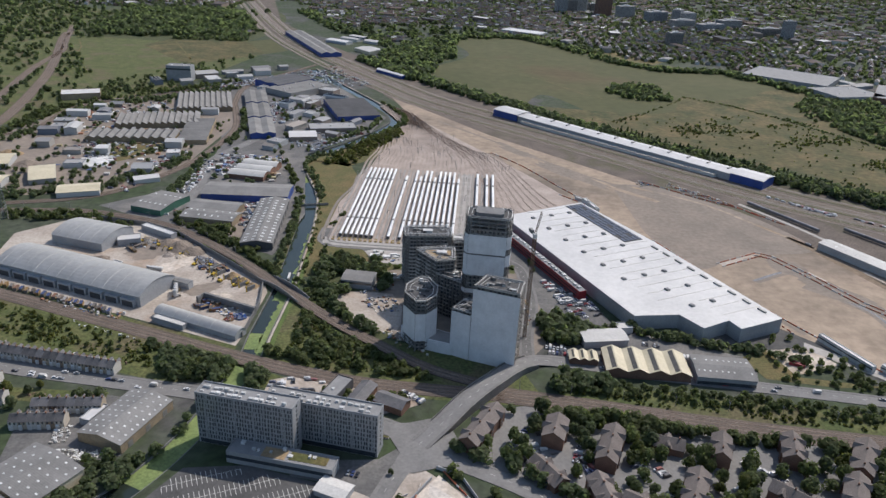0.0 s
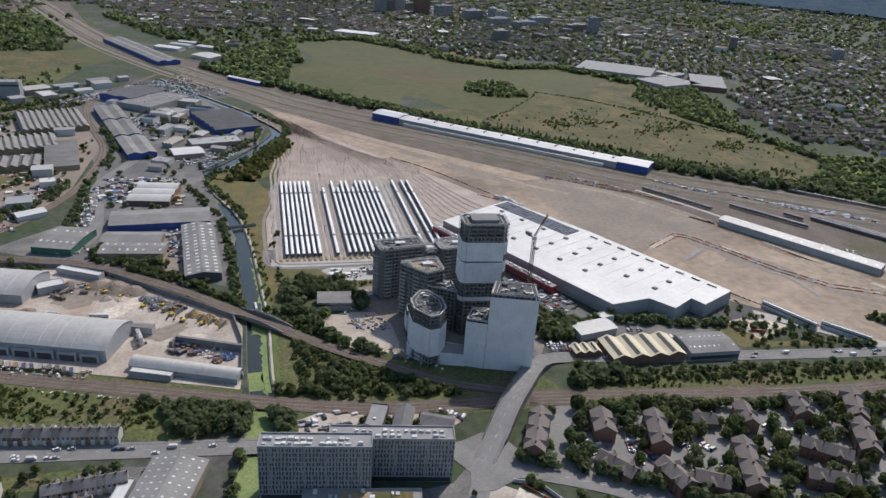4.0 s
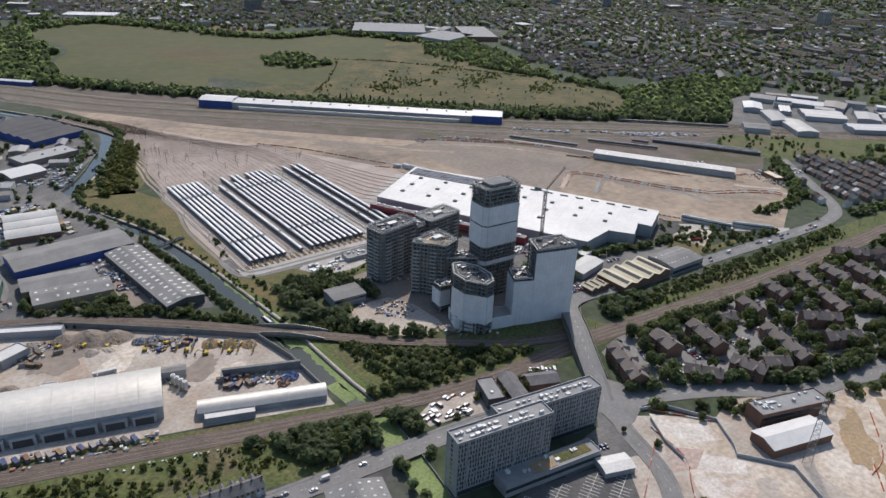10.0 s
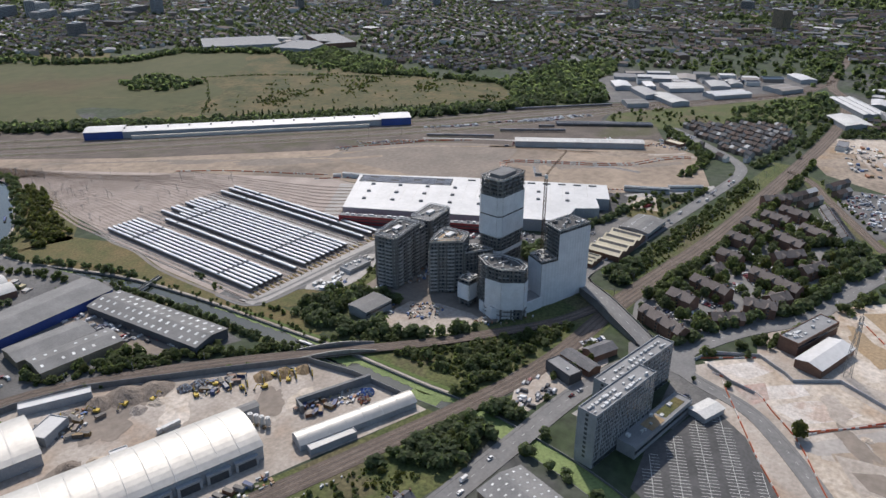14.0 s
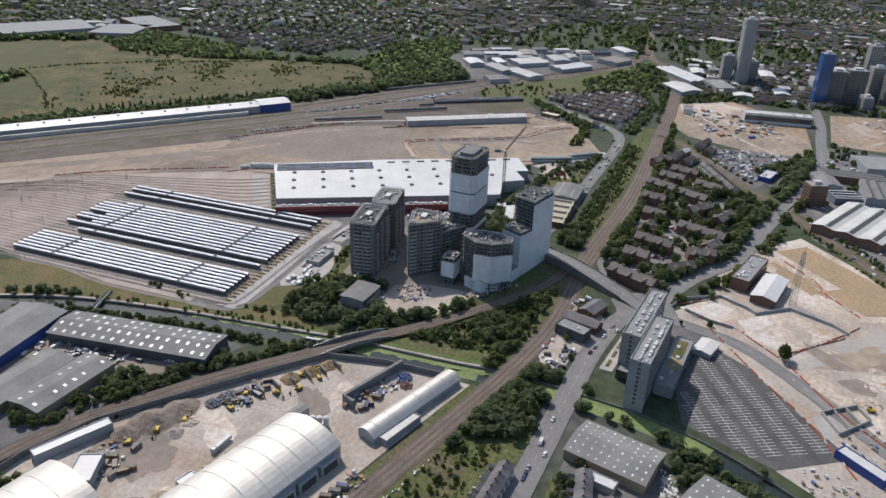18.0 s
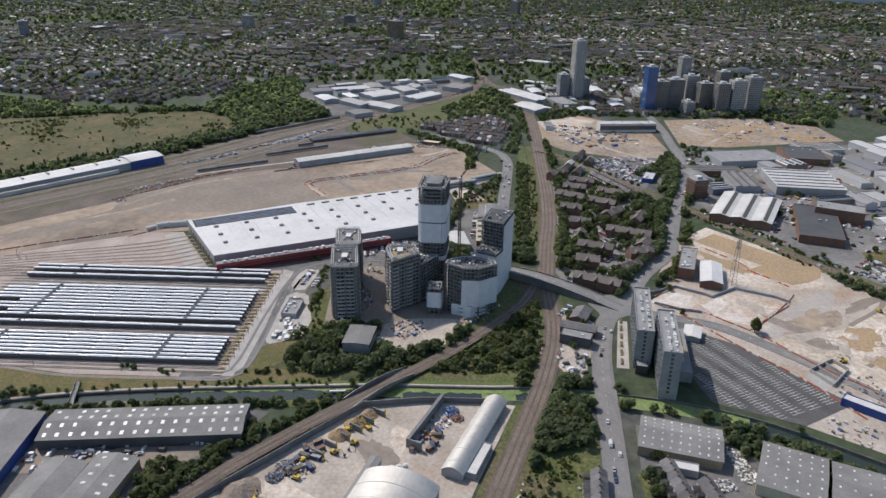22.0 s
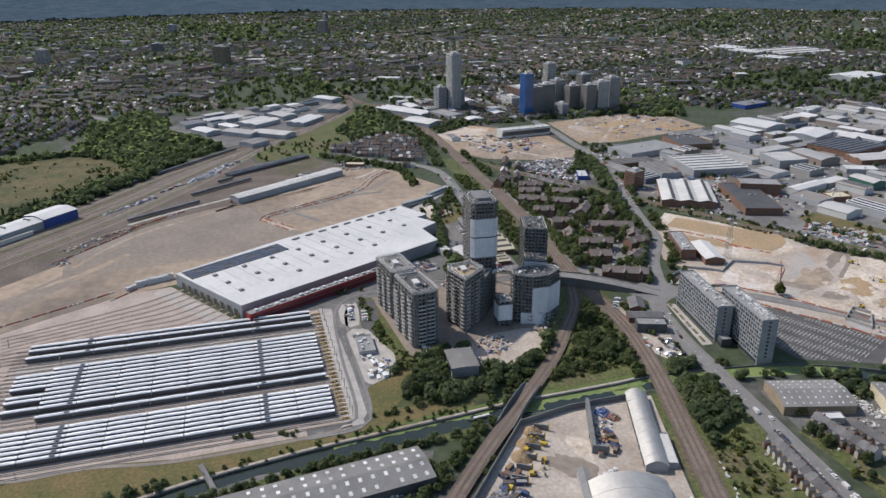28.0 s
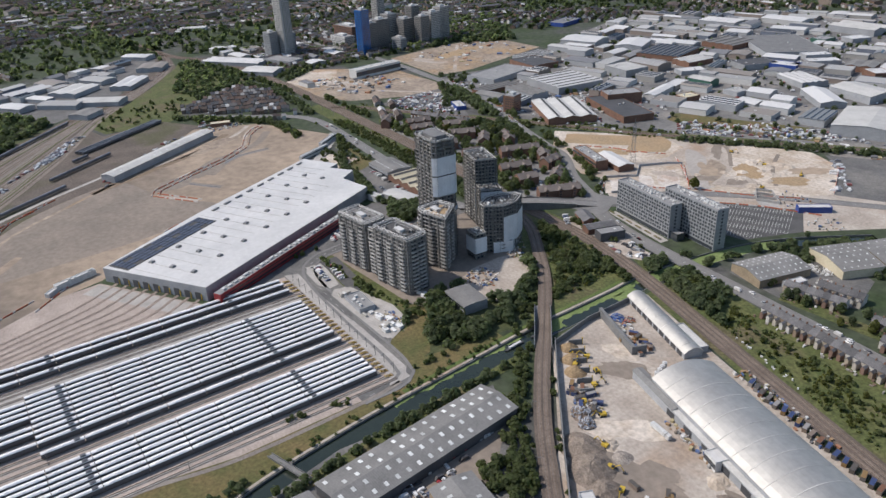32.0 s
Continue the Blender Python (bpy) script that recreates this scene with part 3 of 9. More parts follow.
patch("site_pale_south", [(-60, 245), (-42, 182), (8, 112), (-70, 80), (-110, 100), (-145, 170), (-125, 205), (-95, 240)], 0.14, "chalk", "pale rutted ground of a cleared plot", "construction site")
patch("lorry_park", [(-82, 78), (-130, 50), (-190, 150), (-143, 172), (-112, 102)], 0.12, "asphalt", "grey asphalt vehicle park", "car park")
patch("hotel_car_park", [(-72, 308), (-58, 296), (-72, 276), (-147, 222), (-172, 262), (-150, 312), (-115, 318)], 0.18, "carpark", "dark asphalt car park with white bays", "car park")
patch("depot_car_park", [(52, 582), (84, 590), (118, 505), (110, 494), (64, 508)], 0.20, "asphalt", "asphalt car park beside the depot", "car park")
patch("acton_site", [(640, 365), (690, 285), (600, 190), (413, 190), (405, 215), (465, 340), (520, 370)], 0.12, "brownearth", "pale cleared ground of a redevelopment plot", "construction site")
patch("acton_earth", [(671, 150), (700, 20), (685, -88), (555, -93), (500, 100), (505, 165)], 0.14, "brownearth", "bare orange earth of a cleared plot", "construction site")
patch("west_estate_ground", [(490, 170), (480, 30), (540, -100), (700, -500), (310, -805), (-300, -300), (-260, 60), (-190, 150), (-80, 70), (40, 125), (170, 215), (330, 240), (410, 190)], 0.05, "yardmix", "grey yards and roads of the trading estate", "industrial estate")
patch("west_meadow", [(-60, 40), (60, 100), (110, 95), (120, 65), (-20, 5)], 0.10, "drygrass", "dry grass plot behind the sidings", "meadow")
patch("north_estate_ground", [(-250, 620), (-176, 590), (-170, 690), (-195, 800), (-215, 900), (-150, 1010), (-140, 1100), (-240, 1280), (-360, 1380), (-460, 1300), (-390, 1100), (-330, 900), (-310, 760), (-380, 680)], 0.05, "asphalt", "grey yards of the canalside trading estate", "industrial estate")
patch("scrap_estate_ground", [(-620, 860), (-480, 690), (-380, 720), (-345, 800), (-345, 1000), (-420, 1220), (-600, 1100)], 0.07, "greysoil", "dusty yards of the scrap estate", "industrial estate")
patch("cemetery_field", [(-649, 1586), (-501, 1764), (-425, 1627), (-559, 1413)], 0.08, "meadow", "grass field with paths", "meadow")
patch("acton_pale_slab", [(640, 362), (690, 290), (660, 262), (590, 300), (570, 350)], 0.18, "chalk", "pale concrete slab of a cleared plot", "construction site")
patch("ochre_cut", [(128, 248), (150, 222), (84, 166), (58, 190)], 0.2, "clay", "ochre stripped earth strip", "construction site")
patch("annex_yard", [(62, 447), (64, 500), (90, 502), (130, 498), (165, 486), (215, 470), (208, 440), (120, 446)], 0.10, "asphalt", "grey yard round the street works", "yard")
patch("rooflight_yard", [(-198, 596), (-240, 640), (-240, 716), (-205, 716)], 0.14, "greysoil", "grey loading yard of the warehouse", "yard")
# wood floors coloured darker green, so gaps between crowns look leafy and shaded
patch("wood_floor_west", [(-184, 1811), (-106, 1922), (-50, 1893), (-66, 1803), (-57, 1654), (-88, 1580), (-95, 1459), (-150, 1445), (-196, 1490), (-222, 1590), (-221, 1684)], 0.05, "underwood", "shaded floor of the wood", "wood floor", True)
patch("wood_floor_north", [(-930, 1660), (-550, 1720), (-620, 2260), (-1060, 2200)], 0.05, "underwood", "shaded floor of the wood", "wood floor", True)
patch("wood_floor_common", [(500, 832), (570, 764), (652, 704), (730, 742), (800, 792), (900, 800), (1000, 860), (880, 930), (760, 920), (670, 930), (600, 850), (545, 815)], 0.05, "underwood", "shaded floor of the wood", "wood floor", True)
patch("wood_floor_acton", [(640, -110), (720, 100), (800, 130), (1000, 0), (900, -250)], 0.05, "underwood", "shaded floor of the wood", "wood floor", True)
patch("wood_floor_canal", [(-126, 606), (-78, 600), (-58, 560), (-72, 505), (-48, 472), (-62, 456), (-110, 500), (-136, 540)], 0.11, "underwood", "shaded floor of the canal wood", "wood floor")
patch("block_yard", [(-50, 512), (-50, 474), (-80, 477), (-108, 521), (-82, 534), (-60, 532)], 0.15, "hard", "dusty pale ground of the building yard", "construction site", True)
patch("wholesale_estate_ground", [(840, 806), (885, 760), (940, 690), (1050, 524), (1062, 468), (985, 456), (900, 494), (800, 574), (735, 594), (652, 700), (730, 740), (800, 788)], 0.05, "asphalt", "grey yards of the wholesale estate", "industrial estate")
patch("hotel_paving", [(-113, 357.5), (-44, 346), (-43, 353), (-112, 366)], 0.2, "paving", "pale paving in front of the hotel", "paving")
patch("west_rail_bank", [(60, 384), (340, 370), (480, 366), (480, 402), (340, 408), (70, 424)], 0.06, "scrub", "grassy railway bank", "verge")
patch("junction_green", [(664, 618), (756, 544), (922, 448), (853, 392), (676, 410), (655, 470), (635, 493), (545, 572), (545, 655), (602, 668)], 0.07, "scrub", "rough green ground in the railway fork", "verge")


# ---- roads ----
def road(name, pts, w, label, z=0.24, walk_w=2.2, material="roadgrey"):
    line = smooth_line(pts, 7)
    LINES.append((np.array([(p.x, p.y) for p in line]), w / 2 + 3.5))
    mb = MB()
    ribbon(mb, line, w / 2, -w / 2, z)
    ob = solid(name, mb, material, label, "road", kind="structure")
    if walk_w:
        mb = MB()
        ribbon(mb, line, w / 2 + walk_w, w / 2, z + 0.12, 0.3)
        ribbon(mb, line, -w / 2, -w / 2 - walk_w, z + 0.12, 0.3)
        part("pavement", mb, "footway", ob, "grey paved footway with kerb")
    mb = MB()
    ln = smooth_line(pts, 3)
    for i in range(0, len(ln) - 2, 3):
        ribbon(mb, ln[i:i + 2], 0.09, -0.09, z + 0.02)
    part("lane_marking", mb, "line", ob, "broken white centre line")
    return ob


road("road_lane", [(-420, 415), (-304, 394), (-225, 386), (-160, 380), (-97, 374), (-45, 362), (-18, 346)], 10, "grey two-lane street past the hotel")
road("road_bridge", [(-22, 346, 0), (-10, 363, 2.5), (6, 388, 5.6), (22, 410, 6), (38, 432, 4), (52, 445, 1.5), (80, 447, 0), (130, 440, 0), (215, 433, 0), (328, 424, 0), (401, 421, 0), (450, 437, 0), (508, 499, 0), (560, 560, 0)], 9, "grey street rising over the railway on a bridge")
road("road_east", [(-22, 344), (0, 335), (45, 314), (95, 280), (140, 267), (205, 247), (300, 215), (416, 186), (520, 176), (640, 168), (860, 176), (1100, 230), (1500, 330)], 9, "grey tree-lined main street")
road("road_south", [(-20, 343), (-32, 320), (-44, 285), (-62, 262), (-100, 228), (-150, 190), (-210, 150), (-270, 100)], 7, "access street beside the car park")
road("road_site", [(47, 447), (48, 484), (54, 530), (51, 571), (44, 600), (20, 616), (-50, 621), (-120, 622), (-138, 630), (-140, 660)], 7, "dark service road beside the stabling yard", material="asphalt")
road("road_estate", [(-318, 655), (-300, 700), (-305, 760), (-320, 850), (-300, 930), (-290, 1000), (-330, 1120), (-390, 1230)], 8, "grey estate street lined with parked vans")

# ---- railways ----
sleeper_mb, RAILS = None, []


def railway(name, pts, tracks, label, z=0.5, spacing=3.8, bed=True, material="oldballast", gauge=True):
    line = smooth_line(pts, 10)
    half = spacing * tracks / 2 + 1.2
    LINES.append((np.array([(p.x, p.y) for p in line]), half + 3.0))
    ob = None
    mb = MB()
    ribbon(mb, line, half, -half, z, 0.6)
    ob = solid(name, mb, material, label, "railway", kind="structure")
    mb, mr = MB(), MB()
    for k in range(tracks):
        o = (k - (tracks - 1) / 2) * spacing
        ribbon(mb, line, o + 1.3, o - 1.3, z + 0.06)
        for s in (-0.75, 0.75):
            ribbon(mr, line, o + s + 0.09, o + s - 0.09, z + 0.2, 0.12)
    part("sleeper_bed", mb, "sleepers" if bed else "palesleepers", ob, "bed of concrete sleepers")
    part("rails", mr, "rust", ob, "pair of rusty steel rails")
    return ob


RA = [(-900, 620, 0), (-600, 640, 0), (-463, 652, 0), (-385, 662, 0), (-300, 643, 0.4), (-240, 605, 1.0), (-195, 568, 1.5), (-150, 526, 1.7), (-100, 481, 1.3), (-60, 452, 0.7), (-20, 426, 0.2), (30, 408, 0)]
RB = [(-700, 560), (-480, 520), (-364, 488), (-284, 464), (-210, 441), (-129, 417), (-60, 404), (30, 402)]
RM = [(25, 403), (110, 394), (176, 386), (270, 380), (377, 377), (480, 374), (585, 371), (718, 373), (824, 383), (915, 402), (1010, 440), (1225, 461), (1481, 474), (1816, 491), (3000, 560)]
railway("railway_curve", RA, 2, "double-track railway curving over the canal", 0.5)
railway("railway_north", RB, 3, "brown multi-track railway with rough verges", 0.3)
railway("railway_main", RM, 4, "four-track main line running to the distance", 0.3)
railway("railway_branch", [(1060, 446), (985, 450), (900, 480), (790, 552), (690, 640), (610, 716), (540, 776)], 2, "tracks joining the main line", 0.3)
railway("railway_loop", [(-476, 668), (-420, 690), (-384, 719), (-352, 790), (-338, 860), (-338, 983), (-370, 1090), (-389, 1150), (-400, 1271), (-332, 1486)], 2, "double-track loop line between the estates", 0.4)
GOODS = [(452, 378), (430, 350), (386, 326), (343, 301), (303, 277), (260, 251), (219, 226), (184, 206), (147, 187), (106, 167), (78, 150), (50, 132), (17, 111), (-10, 93), (-100, 35), (-190, -25), (-300, -100)]
solid("goods_line_verge", ribbon(MB(), smooth_line(GOODS, 10), 10.5, -10.5, 0.17), "scrub", "rough dry grass along the goods line", "verge", kind="structure")
railway("railway_goods_north", GOODS[:5] + [(260, 251), (247, 243)], 2, "goods line curving past the car lot", 0.3)
railway("railway_goods_south", [(231, 233.5)] + GOODS[6:], 2, "goods line behind the building plots", 0.3)
for _p, _q in (((226, 247), (240, 242.4)), ((237, 232), (252, 227))):
    solid("bridge_parapet", MB().box(0, -0.25, 0, dist(_p, _q), 0.25, 1.5), "brick", "low brick parapet where street and goods line cross", "parapet", kind="structure", m=along(_p, _q, 0.1))
_n = 0
for o in (-38, -33, -28, -22, -17, -11, -6, 2, 8, 14, 20, 27, 34, 40):
    line = [(x + 0.66 * o * f, y + 0.75 * o * f) for x, y, f in [(-880, 2740, 1.0), (-660, 2210, 1.0), (-500, 1850, 1.0), (-380, 1640, 1.0), (-285, 1495, 1.0), (-165, 1330, 1.0), (-70, 1210, 1.0), (130, 1035, 1.0), (330, 860, 1.0), (480, 758, 0.95), (560, 706, 0.7), (640, 652, 0.42), (720, 588, 0.28), (830, 512, 0.2), (930, 462, 0.16)]]
    _n += 1
    if o % 2:
        line = line[4:11]
    railway("railway_track", line, 1, "running line of the main depot approach", 0.3 + 0.004 * (_n % 5), bed=False, material=("oldballast", "greysoil", "siding", "scrub", "paleballast")[_n % 5])
railway("railway_embankment", [(-900, 720), (-616, 891), (-600, 1051), (-525, 1148), (-424, 1266), (-300, 1400)], 2, "double-track line on a green bank", 0.4)
railway("railway_far_yard", [(-960, 1700), (-921, 1604), (-800, 1350), (-730, 1180), (-655, 954), (-640, 800)], 4, "wide old siding lines curving away", 0.4)


# ---- building functions ----
def shed(name, label, p0, p1, W, h, roof="gable", rise=2.0, roofmat="asbestos", wallmat="metalwall", lights=None, bays=1, doors=0, group="", plant=0, category="building", band=None, light_w=1.6):
    """A hall from p0 to p1, W deep to its left. roof: gable, flat, arch, saw; bays: number of ridges; lights: (along, across) rooflights."""
    L = dist(p0, p1)
    e = thing(name, label, category, along(p0, p1), group)
    nx, ny = -(p1[1] - p0[1]) / L, (p1[0] - p0[0]) / L
    FOOT.append([p0, p1, (p1[0] + nx * W, p1[1] + ny * W), (p0[0] + nx * W, p0[1] + ny * W)])
    rr = random.Random(int(L * 100 + W))
    bw = W / bays
    if roof == "flat":
        part("wall", MB().box(0, 0, 0, L, W, h), wallmat, e)
        part("roof", MB().box(0.35, 0.35, h - 0.3, L - 0.35, W - 0.35, h + 0.06), roofmat, e)
        mb = MB()
        for q in ((0, 0, L, 0.35), (0, W - 0.35, L, W), (0, 0.35, 0.35, W - 0.35), (L - 0.35, 0.35, L, W - 0.35)):
            mb.box(q[0], q[1], h - 0.1, q[2], q[3], h + 0.6)
        part("parapet", mb, wallmat, e)
    else:
        prof = [(0, 0), (0, h)]
        tops = []
        for b in range(bays):
            y0 = b * bw
            if roof == "gable":
                seg = [(y0, h), (y0 + bw / 2, h + rise), (y0 + bw, h)]
            elif roof == "saw":
                seg = [(y0, h), (y0 + bw * 0.75, h + rise), (y0 + bw, h)]
            else:
                seg = [(y0 + bw * k / 14, h + rise * math.sin(math.pi * k / 14) ** 0.8) for k in range(15)]
            tops += seg if b == 0 else seg[1:]
        wall = [(0, 0)] + tops + [(W, 0)]
        part("wall", MB().profile([(y, z) for y, z in wall], 0, L), wallmat, e)
        up = [(y, z + 0.22) for y, z in tops]
        up[0], up[-1] = (-0.5, tops[0][1] + 0.1), (W + 0.5, tops[-1][1] + 0.1)
        mb = MB().profile(up + [(y, z - 0.16) for y, z in reversed(up)], -0.5, L + 0.5)
        part("roof", mb, roofmat, e)
        if bays >= 3 and roof in ("saw", "gable"):
            mb = MB()
            for b in range(bays):
                y0 = b * bw
                if roof == "saw":
                    ya, za, yb, zb = y0 + bw * 0.78, h + rise * 0.88, y0 + bw * 0.97, h + rise * 0.12
                else:
                    ya, za, yb, zb = y0 + bw * 0.56, h + rise * 0.88, y0 + bw * 0.76, h + rise * 0.48
                mb.add([(1, ya, za + 0.34), (1, yb, zb + 0.34), (L - 1, yb, zb + 0.34), (L - 1, ya, za + 0.34)], [(3, 2, 1, 0)])
            part("roof_glazing", mb, "glass" if roof == "saw" else "flatdark", e, "rows of dark roof glazing")["kind"] = "stuff"
        if roof == "arch" and L > 45:
            for i in range(int(L / 11.5)):
                x = 6 + i * 11.5
                part("roof_seam", MB().profile([(y, z + 0.16) for y, z in up] + [(y, z - 0.05) for y, z in reversed(up)], x, x + 0.35), "paleroof", e)
    if lights:
        na, nc = lights
        g = MB().box(-0.55, -1.3, 0, 0.55, 1.3, 0.12).mesh("rooflight", "skylight")
        for i in range(na):
            for b in range(bays):
                for j in range(nc):
                    fy = (j + 0.5) / nc
                    x, y = (i + 0.5) / na * L, (b + fy) * bw
                    if roof == "gable":
                        z = h + rise * (1 - abs(2 * fy - 1)) + 0.22
                        ang = math.degrees(math.atan2(rise, bw / 2)) * (1 if fy < 0.5 else -1)
                    elif roof == "flat":
                        z, ang = h + 0.08, 0
                    else:
                        z, ang = h + rise * math.sin(math.pi * fy) ** 0.8 + 0.2, 0
                    part("rooflight", g, None, e, at=pose(x + rr.uniform(-0.3, 0.3), y, z, ang, 0, 0) @ Matrix.Diagonal((light_w, light_w * 0.62, 1, 1))) if rr.random() < 0.93 else None
    if doors:
        g = MB().box(-2, -0.12, 0, 2, 0.12, 4.2).mesh("loading_door", "steel")
        for i in range(doors):
            part("loading_door", g, None, e, at=pose((i + 0.5) / doors * L, -0.02, 0))
    if band:
        for y in (-0.1, W + 0.03):
            part("window_strip", MB().box(-0.06, y, h * band[0], L + 0.06, y + 0.07, h * band[1]), "glass", e, "dark ribbon of windows")
    for i in range(plant):
        x, y = rr.uniform(2, L - 4), rr.uniform(2, W - 3)
        part("roof_unit", MB().box(x, y, h, x + rr.uniform(1, 3), y + rr.uniform(1, 2.5), h + rr.uniform(0.8, 1.8)), "plant", e)
    return e


# ---- depot ----
DEP = [(33, 693), (117, 747), (176, 652), (248, 514), (210, 493), (204, 505), (181, 490), (167, 509), (131, 502), (106, 550)]
depot = thing("depot_building", "large white-roofed train depot with red front strip", "depot")
_cw = list(reversed(DEP))
part("wall", MB().prism(_cw, 0, 11.6), "metalwall", depot, "grey profiled wall")
part("roof", MB().prism(_cw, 11.6, 12.1), "white", depot, "bright white sheet roof")
_ax = Vector((129, -233, 0)).normalized()
_ay = Vector((-_ax.y, _ax.x, 0))


def dep(u, v):
    """Depot frame: u along the long east edge from the north corner, v inwards (west)."""
    p = Vector((117, 747, 0)) + _ax * u - _ay * v
    return p.x, p.y


mb = MB()
mb.prism([dep(4, 23), dep(104, 23), dep(104, 1.5), dep(4, 1.5)], 12.1, 12.3)
part("panel_deck", mb, "flatdark", depot)
g = MB().box(0, 0, 0, 7.6, 3.0, 0.25).mesh("solar_panel", "pv")
for i in range(12):
    for j in range(5):
        if (i * 5 + j * 3) % 9 != 5:
            p = dep(6 + i * 8.1, 22 - j * 4.2)
            part("solar_panel", g, None, depot, at=along(p, (p[0] + _ax.x, p[1] + _ax.y), 12.35))
g = MB().box(0, -0.12, 0, 92, 0.12, 0.18).mesh("roof_seam", "silver")
for i in range(20):
    if 12 * i < 255:
        p = dep(8 + 12.5 * i, 92)
        q = dep(8 + 12.5 * i, 0)
        part("roof_seam", MB().box(0, -0.1, 0, 72 if i < 17 else 40, 0.1, 0.2), "silver", depot, at=along(q, p, 12.08))
g1 = MB().box(-2.0, -1.7, 0, 2.0, 1.7, 1.1).box(-1.5, -1.2, 1.1, 1.5, 1.2, 1.6).mesh("roof_vent", "membrane")
for i in range(8):
    for v in (30, 52, 74):
        p = dep(22 + 29 * i, v)
        if inside(p, DEP) and not (v == 74 and i > 5):
            part("roof_vent", g1, None, depot, at=along(p, (p[0] + _ax.x, p[1] + _ax.y), 12.1))
for i in range(9):
    p = dep(120 + 16 * i, 4)
    part("edge_vent", MB().box(0, -1, 0, 8, 1, 1.2), "steel", depot, at=along(p, (p[0] + _ax.x, p[1] + _ax.y), 12.1))
# lower red office wing on the west side
wing = thing("depot_office_wing", "low office wing with deep red facade", "building", along((27, 690), (100, 546)))
_L = dist((27, 690), (100, 546))
part("wall", MB().box(0, -7, 0, _L, -0.2, 8.6), "redwall", wing, "deep red cladding")
part("roof", MB().box(0.4, -6.6, 8.3, _L - 0.4, -0.2, 8.75), "membrane", wing)
part("window_strip", MB().box(4, -7.1, 2.0, _L - 4, -7.02, 3.4), "glass", wing)
part("window_strip", MB().box(4, -7.1, 5.2, _L - 4, -7.02, 6.2), "glass", wing)
_rr = random.Random(11)
for i in range(26):
    x = 6 + i * 5.9
    part("roof_unit", MB().box(x, -5.4 + _rr.uniform(0, 1.5), 8.7, x + _rr.uniform(1.5, 4.5), -2.5 + _rr.uniform(-0.8, 0.8), 9.6 + _rr.uniform(0, 0.8)), "plant", wing)

# ---- long depot by the common ----
e = thing("long_depot", "very long depot shed with white roof and blue ends", "depot", along((352, 866), (26, 1156)))
_L = dist((352, 866), (26, 1156))
_W = 28
part("wall", MB().box(0, -_W, 0, _L, 0, 9.0), "metalwall", e)
for a, b in ((0, 42), (_L - 48, _L)):
    part("end_block", MB().box(a - 0.15, -_W - 3, 0, b + 0.15, 1.5, 10.4), "bluewall", e, "deep blue clad end block")
part("roof", MB().profile([(-_W - 1, 9.0), (-_W - 1, 9.4), (-_W / 2, 11.8), (1, 9.4), (1, 9.0), (-_W / 2, 11.4)], 42, _L - 48), "white", e)
for a, b in ((0, 42), (_L - 48, _L)):
    part("end_roof", MB().profile([(-_W - 3.5, 10.4), (-_W - 3.5, 10.8), (-_W / 2, 13.2), (2, 10.8), (2, 10.4), (-_W / 2, 12.8)], a - 0.6, b + 0.6), "white", e)
for i in range(13):
    x = 50 + i * 28
    part("roof_vent", MB().box(x, -18, 10.8, x + 2.5, -10, 12.6), "steel", e)
part("side_annex", MB().box(60, 0.2, 0, _L - 60, 6, 4.6), "paleroof", e)
part("annex_roof", MB().box(59.5, 0.2, 4.6, _L - 59.5, 6.4, 4.9), "silver", e)
for i in range(9):
    part("roller_door", MB().box(4 + i * 4, -_W - 3.3, 0, 6.6 + i * 4, -_W - 3.1, 5), "steel", e)
shed("goods_shed", "long grey goods shed with pale roof", (452, 560), (362, 698), 18, 7.5, "gable", 1.6, "paleroof", "metalwall", lights=(16, 2))

# ---- canalside and yard sheds ----
shed("works_hall", "huge arched silver-roofed works hall", (-388, 523), (-249, 482), 41, 9, "arch", 6.5, "silver", "metalwall", category="hall")
shed("second_works_hall", "arched silver-roofed works hall beside the yard", (-376, 586), (-324, 573), 42, 8, "arch", 5.5, "silver", "metalwall", category="hall")
shed("arched_store", "long narrow arched store with white roof", (-233, 470), (-163, 444), 12.5, 4.2, "arch", 3.2, "silver", "metalwall", category="store")
shed("lean_to_store", "low white lean-to store beside the arched store", (-232, 463), (-205, 453.5), 6, 3.6, "flat", 0, "paleroof", "metalwall", category="store")
shed("rooflight_unit", "long grey warehouse with rows of bright rooflights", (-179, 601), (-192, 714), 29, 7.0, "gable", 2.4, "asbestos", "darkroof", lights=(16, 4), doors=8, light_w=1.8)
shed("blue_warehouse", "long warehouse with blue walls and grey roof", (-286, 712), (-195, 719), 38, 7.5, "gable", 2.6, "asbestos", "bluewall")
shed("grey_warehouse", "low grey warehouse with pale rooflights", (-285, 652), (-231, 647), 24, 6.0, "gable", 1.8, "asbestos", "stock", lights=(8, 2))
shed("low_grey_warehouse", "low grey rear warehouse", (-288, 677), (-236, 673), 24, 6.0, "gable", 1.8, "asbestos", "stock")
shed("green_warehouse", "grey-roofed warehouse with green walls", (-342, 670), (-308, 661), 48, 6.5, "gable", 2.0, "asbestos", "greenwall", lights=(6, 2))
shed("barrel_roof_works", "works with three barrel roofs", (-281, 786), (-239, 781), 56, 5.5, "arch", 3.0, "paleroof", "brick", bays=3)
shed("north_works", "old works with ridged grey roofs", (-392, 905), (-399, 944), 110, 6, "gable", 3, "asbestos", "stock", bays=10)
